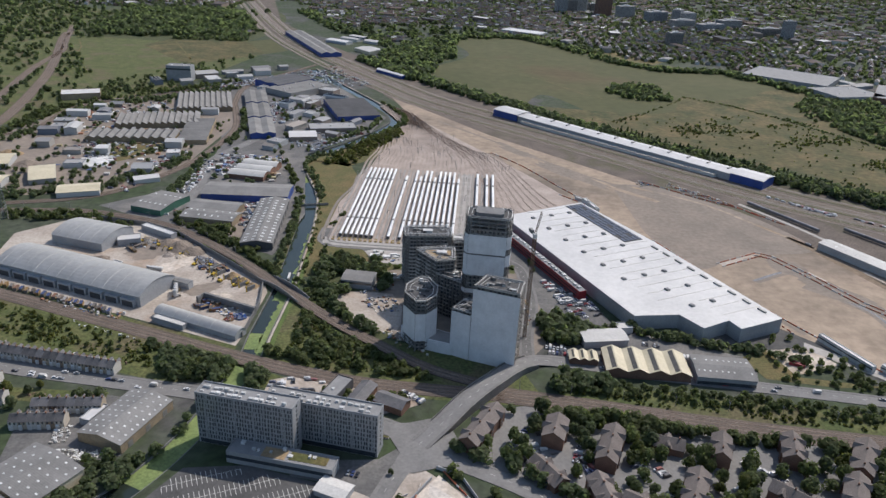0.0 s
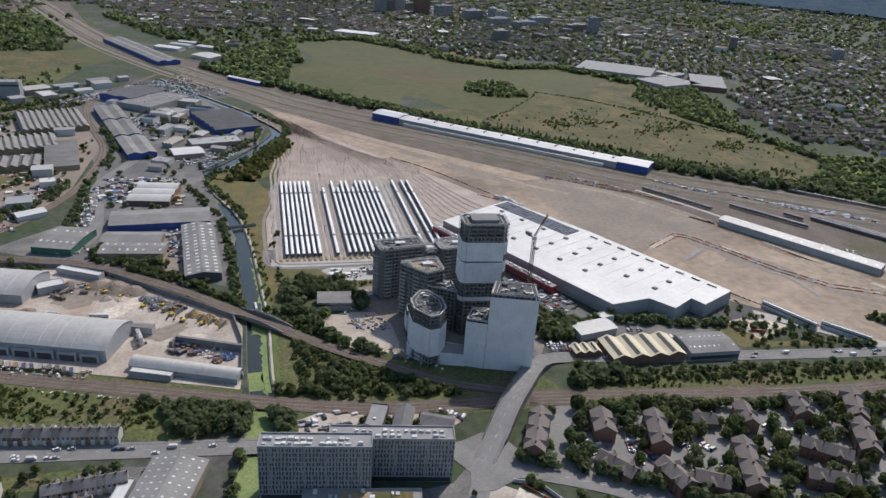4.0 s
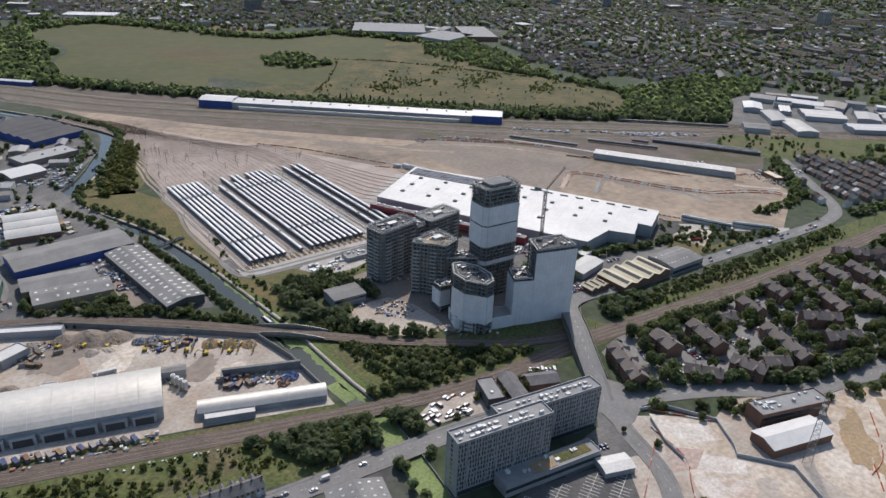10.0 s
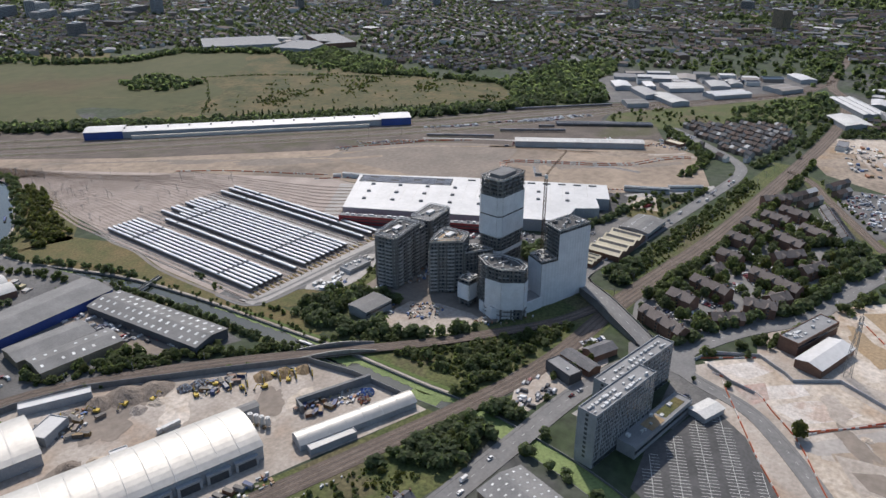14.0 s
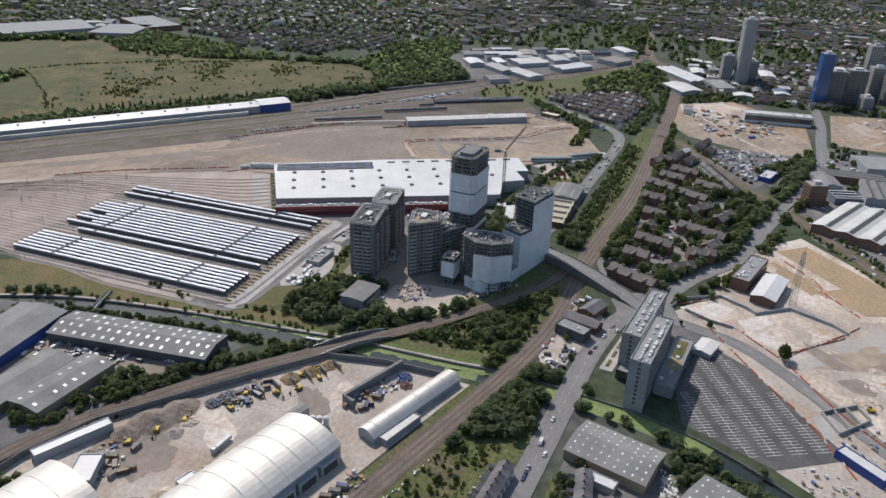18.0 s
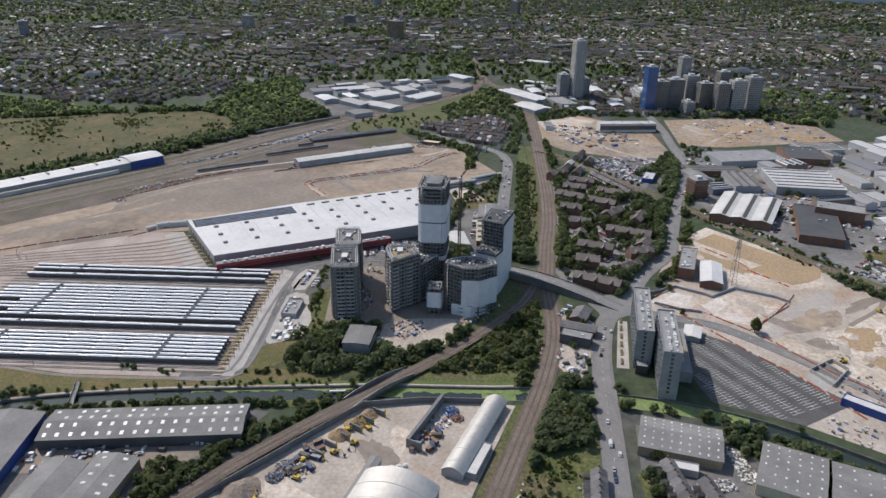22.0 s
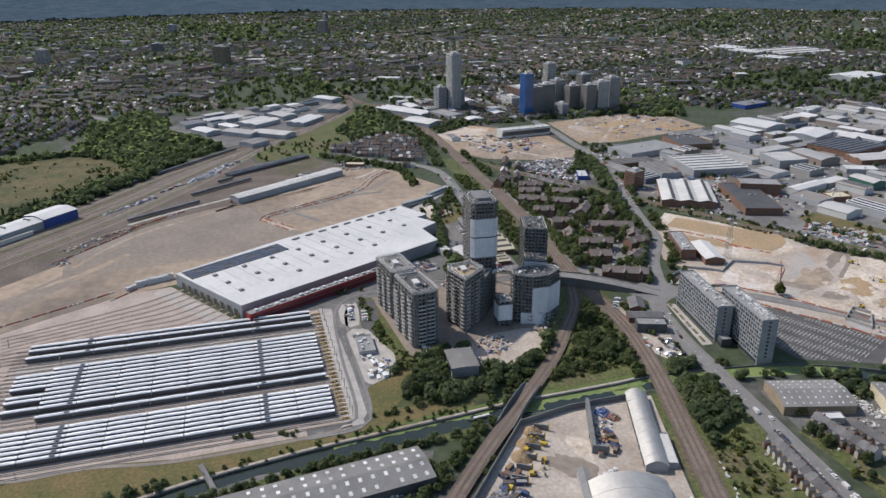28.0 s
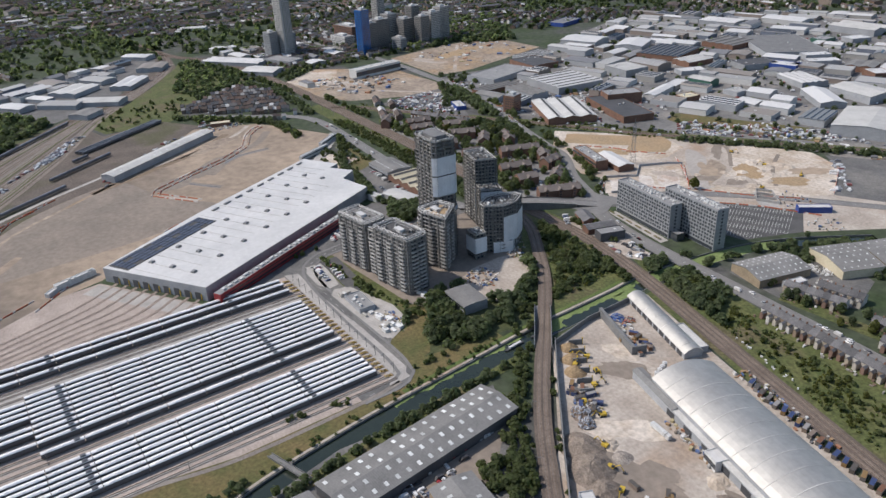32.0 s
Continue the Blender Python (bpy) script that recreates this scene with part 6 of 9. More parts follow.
shed("estate_warehouse", LB["paleroof"], (1490, -1063), (1469, -875), 135, 8, "gable", 3.0, "paleroof", "shedwall", bays=3, group="trading estate warehouses")
shed("estate_warehouse", LB["white"], (1614, -881), (1588, -807), 97, 8, "flat", 3.0, "white", "metalwall", bays=1, group="trading estate warehouses", plant=3)
shed("estate_warehouse", LB["white"], (1505, -859), (1473, -792), 99, 8, "flat", 3.0, "white", "metalwall", bays=1, group="trading estate warehouses", plant=3)
shed("estate_warehouse", LB["white"], (1340, -829), (1318, -771), 85, 8, "flat", 3.0, "white", "metalwall", bays=1, group="trading estate warehouses", plant=3)
shed("estate_warehouse", LB["shedroof"], (722, -314), (703, -246), 37, 7, "flat", 3.0, "shedroof", "bluewall", bays=1, group="trading estate warehouses", plant=3)
shed("estate_warehouse", LB["shedroof"], (818, 767), (836, 732), 33, 7, "gable", 1.8, "shedroof", "metalwall", bays=2, group="trading estate warehouses")
shed("estate_warehouse", LB["white"], (781, 757), (742, 730), 28, 7, "gable", 1.8, "white", "metalwall", bays=1, group="trading estate warehouses")
shed("estate_warehouse", LB["shedroof"], (835, 728), (867, 666), 33, 7, "gable", 1.8, "shedroof", "metalwall", bays=2, group="trading estate warehouses")
shed("estate_warehouse", LB["shedroof"], (916, 687), (869, 670), 33, 7, "gable", 1.8, "shedroof", "metalwall", bays=1, group="trading estate warehouses")
shed("estate_warehouse", LB["paleroof"], (781, 649), (822, 604), 48, 7, "gable", 1.8, "paleroof", "metalwall", bays=2, group="trading estate warehouses")
shed("estate_warehouse", LB["shedroof"], (749, 706), (706, 661), 28, 7, "gable", 1.8, "shedroof", "metalwall", bays=1, group="trading estate warehouses")
shed("estate_warehouse", LB["paleroof"], (724, 661), (682, 607), 31, 7, "gable", 1.8, "paleroof", "metalwall", bays=1, group="trading estate warehouses")
shed("estate_warehouse", LB["asbestos"], (633, 660), (656, 634), 30, 7, "gable", 1.8, "asbestos", "metalwall", bays=1, group="trading estate warehouses")
shed("estate_warehouse", LB["shedroof"], (883, 624), (840, 598), 33, 7, "gable", 1.8, "shedroof", "metalwall", bays=1, group="trading estate warehouses")
shed("estate_warehouse", LB["white"], (770, 569), (826, 526), 34, 7, "gable", 1.8, "white", "metalwall", bays=2, group="trading estate warehouses")
shed("estate_warehouse", LB["shedroof"], (876, 490), (917, 467), 44, 7, "gable", 1.8, "shedroof", "metalwall", bays=2, group="trading estate warehouses")
shed("estate_warehouse", LB["white"], (1034, 522), (992, 488), 30, 7, "gable", 1.8, "white", "metalwall", bays=1, group="trading estate warehouses")
shed("estate_warehouse", LB["white"], (876, 419), (779, 353), 38, 7, "gable", 1.4, "white", "metalwall", bays=3, group="trading estate warehouses")
shed("estate_warehouse", LB["paleroof"], (743, 397), (692, 362), 41, 7, "gable", 3.0, "paleroof", "metalwall", bays=1, group="trading estate warehouses")
shed("estate_warehouse", LB["membrane"], (810, 305), (798, 335), 65, 9, "flat", 3.0, "membrane", "hotel", bays=1, group="trading estate warehouses", plant=3)
shed("estate_warehouse", LB["membrane"], (770, 1629), (630, 1724), 132, 10, "flat", 3.0, "membrane", "hotel", bays=2, group="trading estate warehouses", plant=3)
shed("estate_warehouse", LB["membrane"], (783, 1451), (752, 1535), 113, 10, "flat", 3.0, "membrane", "hotel", bays=1, group="trading estate warehouses", plant=3)
shed("estate_warehouse", LB["membrane"], (889, 1538), (823, 1574), 157, 10, "flat", 3.0, "membrane", "brick", bays=1, group="trading estate warehouses", plant=3)
shed("estate_warehouse", LB["white"], (177, 2082), (73, 2140), 55, 9, "flat", 3.0, "white", "metalwall", bays=1, group="trading estate warehouses", plant=3)

RU = random.Random(31)


def filler(poly, n, lo, hi, ang, gap=6):
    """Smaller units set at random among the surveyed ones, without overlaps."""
    made = 0
    for p in scatter(poly, n * 6, RU):
        if made >= n:
            break
        a = ang + RU.choice((0, 0, 0, math.pi / 2)) + RU.uniform(-0.06, 0.06)
        L, W = RU.uniform(lo, hi), RU.uniform(lo * 0.6, hi * 0.6)
        u, v = (math.cos(a), math.sin(a)), (-math.sin(a), math.cos(a))
        cs = [(p[0] + u[0] * L * s + v[0] * W * t, p[1] + u[1] * L * s + v[1] * W * t) for s in (0, 0.5, 1) for t in (0, 0.5, 1)]
        if all(clear(c, gap - 4) for c in cs) and not any(inside(q, [cs[0], cs[6], cs[8], cs[2]]) for f in FOOT for q in f) and all(inside(c, poly) for c in cs):
            rf = RU.choice(("gable", "gable", "flat", "saw"))
            shed("estate_unit", "small trading estate unit with sheet roof", cs[0], cs[6], W, RU.uniform(5, 9), rf, RU.uniform(1.2, 2.6), "shedroof", "shedwall", bays=1 if rf != "saw" else 3, group="trading estate units", plant=1 if rf == "flat" else 0)
            made += 1


filler([(490, 165), (480, 30), (540, -100), (680, -480), (320, -790), (-290, -290), (-240, 0), (0, 20), (110, 60), (170, 210), (330, 235), (405, 190)], 190, 22, 62, 0.25)
filler([(880, 800), (940, 690), (1040, 520), (1070, 480), (960, 520), (905, 545), (790, 600), (700, 690), (800, 770)], 22, 22, 44, 2.15)
filler([(-250, 880), (-160, 1010), (-150, 1100), (-240, 1270), (-360, 1370), (-440, 1280), (-380, 1100), (-320, 900)], 46, 16, 38, 1.2, 4)
filler([(-610, 860), (-480, 700), (-390, 730), (-350, 800), (-350, 1000), (-430, 1210), (-600, 1090)], 18, 14, 30, 0.2, 4)
filler([(-320, 1390), (-180, 1320), (-300, 1520), (-560, 1280), (-600, 1180), (-470, 1240)], 20, 16, 40, 0.6)
filler([(-340, 290), (-215, 280), (-225, 240), (-340, 200)], 6, 18, 36, 1.2)
filler([(560, 410), (560, 330), (760, 330), (880, 390), (760, 400)], 10, 20, 45, 0.1)
filler([(690, 290), (760, 170), (1000, 200), (1000, 400), (720, 350)], 20, 20, 50, 0.1)
filler([(620, 1690), (950, 1540), (770, 1410), (700, 1460), (600, 1640)], 30, 25, 60, 0.55)


# ---- far towers ----
def tower_block(name, label, x, y, a, b, h, rot, wallmat, fh=3.2, bay=3.4):
    e = thing(name, label, "tower block", pose(x, y, 0, 0, 0, rot))
    part("wall", MB().box(-a, -b, 0, a, b, h), wallmat, e)
    part("roof", MB().box(-a + 0.4, -b + 0.4, h, a - 0.4, b - 0.4, h + 0.5), "membrane", e)
    part("plant_room", MB().box(-a * 0.4, -b * 0.4, h + 0.5, a * 0.4, b * 0.4, h + 3.5), "plant", e)
    mb = MB()
    for k in range(int(h / fh)):
        z = k * fh + 1.0
        for i in range(int(2 * a / bay)):
            x0 = -a + (i + 0.2) * bay
            mb.box(x0, -b - 0.06, z, x0 + bay * 0.6, -b - 0.01, z + 1.6).box(x0, b + 0.01, z, x0 + bay * 0.6, b + 0.06, z + 1.6)
        for i in range(int(2 * b / bay)):
            y0 = -b + (i + 0.2) * bay
            mb.box(-a - 0.06, y0, z, -a - 0.01, y0 + bay * 0.6, z + 1.6).box(a + 0.01, y0, z, a + 0.06, y0 + bay * 0.6, z + 1.6)
    part("window_grid", mb, "glass", e, "grid of small dark windows")["kind"] = "stuff"
    return e


tower_block("slim_tower", "slim pale high-rise above the sidings", 829, 276, 11, 10, 108, 12, "slabgrey")
tower_block("tower_annex", "pale mid-rise beside the slim tower", 852, 262, 12, 10, 38, 12, "hotel")
tower_block("tower_annex", "pale mid-rise beside the slim tower", 838, 300, 10, 9, 46, 12, "hotel")
tower_block("blue_tower", "blue glazed student tower", 743, 162, 9, 9, 77, 10, "blueglass", 3.0, 2.6)
for x, y, a, b, h, mt in ((757, 140, 9, 12, 50, "brownbrick"), (770, 112, 11, 14, 52, "brownbrick"), (790, 80, 12, 11, 56, "concrete"), (812, 88, 9, 9, 84, "concrete"), (760, 62, 10, 12, 48, "brownbrick"), (735, 40, 9, 11, 52, "brownbrick"),
                          (742, 12, 10, 12, 56, "slabgrey"), (760, -20, 11, 12, 60, "concrete"), (726, 98, 13, 7, 22, "hotel"), (880, 120, 30, 14, 30, "brick"), (850, 150, 24, 12, 18, "white"), (800, 20, 10, 10, 62, "brownbrick")):
    tower_block("apartment_tower", "brown and grey apartment tower above the trees", x, y, a, b, h, 8, mt)
tower_block("brick_office_tower", "dark brick office block beside the warehouses", 268, 208, 8, 9, 22, 20, "brick")
for x, y, a, b, h, rot, mt in ((510, 2050, 20, 12, 32, 20, "brownbrick"), (405, 2655, 26, 12, 105, 15, "brick"), (470, 2600, 30, 14, 40, 25, "concrete"), (560, 2540, 36, 16, 34, 25, "hotel"), (650, 2520, 30, 18, 38, 25, "slabgrey"), (620, 2430, 40, 14, 24, 25, "concrete"), (700, 2400, 44, 15, 20, 25, "hotel"),
                               (330, 2720, 24, 14, 44, 10, "slabgrey"), (780, 2480, 40, 16, 26, 25, "concrete"), (260, 2650, 20, 12, 50, 10, "hotel"), (860, 2350, 36, 14, 22, 20, "brownbrick")):
    tower_block("hospital_block", "pale hospital and office block among the far streets", x, y, a, b, h, rot, mt, 3.6, 5.0)
RT = random.Random(8)
for x, y in ((1500, 1900), (1620, 1780), (300, 2700), (380, 2750), (620, 2500), (-300, 3000), (1900, 1200), (2100, 900), (2600, 300), (900, 2300), (1250, 2050), (2900, 900), (1700, 700), (3300, 200)):
    tower_block("distant_block", "distant pale tower block in the suburbs", x, y, RT.uniform(12, 24), RT.uniform(9, 14), RT.uniform(28, 55), RT.uniform(0, 90), RT.choice(("hotel", "concrete", "stock", "brownbrick")), 3.4, 5.0)


# ---- housing estate ----
def flats(p0, p1, W=11, h=8.6, n=None):
    """Brick flats with a tiled gable roof, gabled bays and windows."""
    L = dist(p0, p1)
    e = thing("flats", "brown brick flats with tiled pitched roof", "house", along(p0, p1), "estate flats")
    nx, ny = -(p1[1] - p0[1]) / L, (p1[0] - p0[0]) / L
    FOOT.append([(p0[0] - nx * W / 2, p0[1] - ny * W / 2), (p1[0] - nx * W / 2, p1[1] - ny * W / 2), (p1[0] + nx * W / 2, p1[1] + ny * W / 2), (p0[0] + nx * W / 2, p0[1] + ny * W / 2)])
    b, rise = W / 2, 3.6
    part("wall", MB().profile([(-b, 0), (-b, h), (0, h + rise), (b, h), (b, 0)], 0, L), "brick", e)
    part("roof", MB().profile([(-b - 0.6, h - 0.35), (0, h + rise + 0.25), (b + 0.6, h - 0.35), (b + 0.6, h - 0.6), (0, h + rise), (-b - 0.6, h - 0.6)], -0.5, L + 0.5), "tile", e)
    m = max(1, int(L / 11))
    for i in range(m):
        x = (i + 0.5) * L / m
        for s in (-1, 1):
            g = MB()
            y0, y1 = (0, -b - 1.4) if s < 0 else (0, b + 1.4)
            g.add([(x - 2, y0, h + 2.4), (x, y0, h + 2.9), (x + 2, y0, h + 2.4), (x - 2.3, y1, h - 0.2), (x, y1, h + 2.4), (x + 2.3, y1, h - 0.2)], [(0, 1, 4, 3), (1, 2, 5, 4)])
            part("dormer_roof", g, "tile", e)
            g = MB()
            ya, yb = sorted((s * (b - 0.2), s * (b + 1.0)))
            g.box(x - 1.9, ya, 0, x + 1.9, yb, h - 0.1)
            part("bay", g, "brick", e)
            for z in (1.0, 3.7, 6.4):
                yy = s * (b + 1.02)
                part("window", MB().box(x - 0.9, min(yy, yy + s * 0.05), z, x + 0.9, max(yy, yy + s * 0.05), z + 1.4), "glass", e)
        part("chimney", MB().box(x + L / m * 0.3, -0.5, h + 2.4, x + L / m * 0.3 + 0.8, 0.5, h + rise + 1.4), "brick", e)
    return e


flats((24, 378), (7, 342), 12)
flats((62, 372), (57, 352), 13)
flats((96, 366), (86, 335), 12)
flats((46, 336), (60, 317), 11, 5.5)
flats((79, 322), (84, 300), 12)
flats((92, 308), (108, 299), 12)
flats((138, 332), (122, 292), 12)
flats((203, 371), (197, 349), 12)
flats((248, 370), (232, 342), 12)
flats((228, 338), (214, 310), 12)
flats((176, 326), (198, 308), 11)
flats((160, 300), (185, 288), 11)
flats((275, 360), (268, 335), 12)
flats((262, 322), (250, 296), 12)
flats((300, 350), (292, 322), 11)
flats((160, 366), (154, 346), 11)
flats((118, 362), (136, 358), 11, 5.5)
flats((316, 372), (336, 352), 11)


# ---- street houses ----
def house_mesh(w, d, h, seed):
    rr = random.Random(seed)
    wall = MB().profile([(-d / 2, 0), (-d / 2, h), (0, h + 2.6), (d / 2, h), (d / 2, 0)], 0, w).mesh("wall", "housewall")
    roof = MB().profile([(-d / 2 - 0.4, h - 0.2), (0, h + 2.8), (d / 2 + 0.4, h - 0.2), (d / 2 + 0.4, h - 0.4), (0, h + 2.55), (-d / 2 - 0.4, h - 0.4)], 0.04, w - 0.04).mesh("roof", "slate")
    chim = MB().box(w - 0.7, -0.5, h + 1.8, w, 0.5, h + 3.8).mesh("chimney", "brick")
    bay = MB().profile([(-d / 2 - 0.8, 0), (-d / 2 - 0.8, 2.8), (-d / 2, 3.2), (-d / 2, 0)], 0.6, w * 0.5).mesh("bay_window", "white")
    ext = MB().add([(0.3, d / 2 - 0.1, 0), (2.7, d / 2 - 0.1, 0), (2.7, d / 2 + 4, 0), (0.3, d / 2 + 4, 0), (0.3, d / 2 - 0.1, 4.4), (2.7, d / 2 - 0.1, 4.4), (2.7, d / 2 + 4, 4.4), (0.3, d / 2 + 4, 4.4), (1.5, d / 2 - 0.1, 5.5), (1.5, d / 2 + 4, 5.5)], [(0, 4, 7, 3), (1, 2, 6, 5), (2, 3, 7, 9, 6)]).mesh("rear_extension", "housewall")
    exr = MB().add([(0.2, d / 2 - 0.1, 4.35), (1.5, d / 2 - 0.1, 5.55), (2.8, d / 2 - 0.1, 4.35), (0.2, d / 2 + 4.2, 4.35), (1.5, d / 2 + 4.2, 5.55), (2.8, d / 2 + 4.2, 4.35)], [(0, 1, 4, 3), (1, 2, 5, 4)]).mesh("extension_roof", "slate")
    win = MB().box(-0.5, -0.04, 0, 0.5, 0.04, 1.4).mesh("window", "glass")
    return wall, roof, chim, bay, ext, exr, win


HM = house_mesh(5.2, 8.5, 5.8, 1)


def house_row(p0, p1, label="stock brick terraced house with slate roof"):
    n = max(1, int(dist(p0, p1) / 5.2))
    base = along(p0, p1)
    for i in range(n):
        e = thing("terraced_house", label, "house", base @ pose(5.2 * i, 0, 0.1), "terraced houses")
        for nm, me in zip(("wall", "roof", "chimney", "bay_window", "rear_extension", "extension_roof"), HM):
            part(nm, me, None, e)
        for x, z in ((1.3, 3.6), (3.8, 3.6)):
            part("window", HM[6], None, e, at=pose(x, -4.27, z))
    a, b = Vector(p0), Vector(p1)
    d = (b - a).normalized()
    nn = Vector((-d.y, d.x)) * 4.5
    FOOT.append([tuple(a - nn), tuple(b - nn), tuple(b + nn), tuple(a + nn)])


house_row((-330, 409), (-222, 396))
house_row((338, 318), (262, 284))
house_row((-420, 424), (-340, 411))
house_row((-262, 336), (-231, 341))
house_row((-258, 352), (-215, 358))
house_row((-330, 352), (-275, 358))
house_row((-340, 372), (-290, 376))
house_row((-345, 326), (-290, 334))

# terraces in the railway fork, joined
mb_r, mb_w = MB(), MB()
fork = [(588, 554), (660, 436), (598, 405), (425, 434), (498, 505)]
for k in range(-10, 11):
    for j in range(-22, 23):
        x, y = 545 + k * 19 + j * 2.3 + RF.uniform(-1, 1), 480 + j * 5.4 - k * 4.5 + RF.uniform(-1, 1)
        if inside((x, y), fork) and clear((x, y), 2):
            terrace(x, y, 1.17 + RF.uniform(-0.05, 0.05), 4.9, RF.uniform(6.5, 10.5), RF.uniform(4.5, 6.2), 2.6)
for k in range(30):
    for j in range(3):
        x, y = 338 + k * 7.6, 318 - k * 3.2 + j * 20
        if clear((x, y), 2) and x < 480 and y > 232 and inside((x, y), [(330, 330), (440, 300), (450, 340), (340, 365)]):
            terrace(x, y, -0.4, 7.4, 8.5, 5.6, 2.8)
ob = new("fork_houses", mb_r.mesh("fork_houses", "roofs"))
tagged(ob, "dense slate-roofed terraces in the railway fork", "houses", kind="stuff")
part("walls", mb_w, "walls", ob, "brick and rendered house walls")


# ---- vehicles ----
def car_meshes():
    L, W = 4.3, 1.76
    body = MB().profile([(-W / 2, 0.25), (-W / 2, 0.78), (-W / 2 + 0.12, 0.9), (W / 2 - 0.12, 0.9), (W / 2, 0.78), (W / 2, 0.25)][::-1], -L / 2, L / 2)
    cab = MB().add([(-1.75, -0.8, 0.88), (1.0, -0.8, 0.88), (1.0, 0.8, 0.88), (-1.75, 0.8, 0.88), (-1.25, -0.66, 1.4), (0.3, -0.66, 1.4), (0.3, 0.66, 1.4), (-1.25, 0.66, 1.4)],
                   [(0, 1, 5, 4), (1, 2, 6, 5), (2, 3, 7, 6), (3, 0, 4, 7)])
    body.box(-1.28, -0.68, 1.38, 0.33, 0.68, 1.47)
    van = MB().profile([(-0.98, 0.3), (-0.98, 2.1), (-0.8, 2.25), (0.8, 2.25), (0.98, 2.1), (0.98, 0.3)][::-1], -2.7, 1.7)
    nose = MB().add([(1.7, -0.96, 0.3), (2.7, -0.9, 0.3), (2.7, 0.9, 0.3), (1.7, 0.96, 0.3), (1.7, -0.96, 2.0), (2.6, -0.9, 1.15), (2.6, 0.9, 1.15), (1.7, 0.96, 2.0)],
                    [(0, 1, 5, 4), (1, 2, 6, 5), (2, 3, 7, 6), (4, 5, 6, 7)])
    return body.mesh("body", "car"), cab.mesh("glazing", "glass"), None, van.mesh("body", "white"), nose.mesh("bonnet", "white")


CARM = car_meshes()
RC = random.Random(12)
ncars = 0


def car(x, y, ang, z=0.25, van=None):
    global ncars
    ncars += 1
    if van if van is not None else RC.random() < 0.16:
        e = thing("van", "plain white parked panel van", "van", pose(x, y, z, 0, 0, ang), "parked vans")
        part("body", CARM[3], None, e)
        part("bonnet", CARM[4], None, e)
    else:
        e = thing("car", "parked family car with dark windows", "car", pose(x, y, z, 0, 0, ang), "parked cars")
        part("body", CARM[0], None, e)
        part("glazing", CARM[1], None, e)


def park(p0, p1, step=2.7, fill=0.8, turn=90, z=0.25):
    d = dist(p0, p1)
    a = math.degrees(math.atan2(p1[1] - p0[1], p1[0] - p0[0]))
    for i in range(int(d / step)):
        if RC.random() < fill:
            t = (i + 0.5) * step / d
            car(p0[0] + (p1[0] - p0[0]) * t, p0[1] + (p1[1] - p0[1]) * t, a + turn + RC.choice((0, 180)) + RC.uniform(-3, 3), z)


for k in range(6):   # depot car park
    park((66 + 5.6 * k, 574 - 2 * k), (88 + 4.6 * k, 512 + 1 * k), 2.7, 0.62)
park((30, 606), (2, 609), 2.7, 0.7)
park((26, 596), (-2, 599), 2.7, 0.6)
park((-208, 616), (-217, 700), 2.8, 0.75)
park((-222, 640), (-226, 690), 2.8, 0.5)
park((-38, 398), (-20, 386), 2.7, 0.7)
park((82, 463), (60, 466), 2.7, 0.9)
park((84, 457), (62, 459), 2.7, 0.8)
park((110, 483), (150, 478), 2.7, 0.5)
park((120, 466), (200, 462), 2.7, 0.35)
park((-60, 318), (-50, 316), 2.7, 0.8)
for a, b in (((33, 350), (45, 372)), ((70, 340), (76, 362)), ((106, 330), (112, 352)), ((118, 318), (150, 345)), ((150, 312), (172, 305)), ((210, 345), (222, 360)), ((188, 335), (194, 352)), ((236, 330), (246, 345)), ((32, 330), (40, 342)), ((262, 345), (270, 362)), ((100, 318), (112, 318)), ((70, 330), (82, 336))):
    park(a, b, 2.8, 0.75)
for line, n in (([(-330, 391), (-225, 384.5), (-160, 379)], 13), ([(-97, 372), (-45, 360)], 6), ([(100, 441), (215, 432), (328, 423), (401, 420)], 26), ([(205, 246), (300, 214), (416, 185)], 10), ([(-300, 392), (-240, 388)], 4)):
    ln = smooth_line(line, 4)
    for _ in range(n):
        i = RC.randrange(len(ln) - 1)
        d = ln[i + 1] - ln[i]
        s = RC.choice((-2.4, 2.4))
        d.normalize()
        car(ln[i].x - d.y * s, ln[i].y + d.x * s, math.degrees(math.atan2(d.y, d.x)) + (180 if s > 0 else 0), 0.27)
# crowded car parks and vehicle rows farther off, joined
mbc = MB()


def cars_stuff(poly, n, ang):
    for p in scatter(poly, n, RC):
        if any(inside(p, f) for f in FOOT):
            continue
        a = ang + RC.choice((0, 0, math.pi / 2))
        c, s = math.cos(a), math.sin(a)
        w, l = RC.choice(((0.9, 2.2), (0.9, 2.2), (1.0, 2.8)))
        h = 1.4 if l < 2.5 else 2.2
        P = [(p[0] + u * c - v * s, p[1] + u * s + v * c) for u, v in ((-l, -w), (l, -w), (l, w), (-l, w))]
        Q = [(p[0] + u * c - v * s, p[1] + u * s + v * c) for u, v in ((-l * 0.8, -w * 0.85), (l * 0.45, -w * 0.85), (l * 0.45, w * 0.85), (-l * 0.8, w * 0.85))]
        mbc.add([(*q, 0.2) for q in P] + [(*q, 0.9) for q in P] + [(*q, h) for q in Q], [(0, 1, 5, 4), (1, 2, 6, 5), (2, 3, 7, 6), (3, 0, 4, 7), (4, 5, 9, 8), (5, 6, 10, 9), (6, 7, 11, 10), (7, 4, 8, 11), (8, 9, 10, 11)])


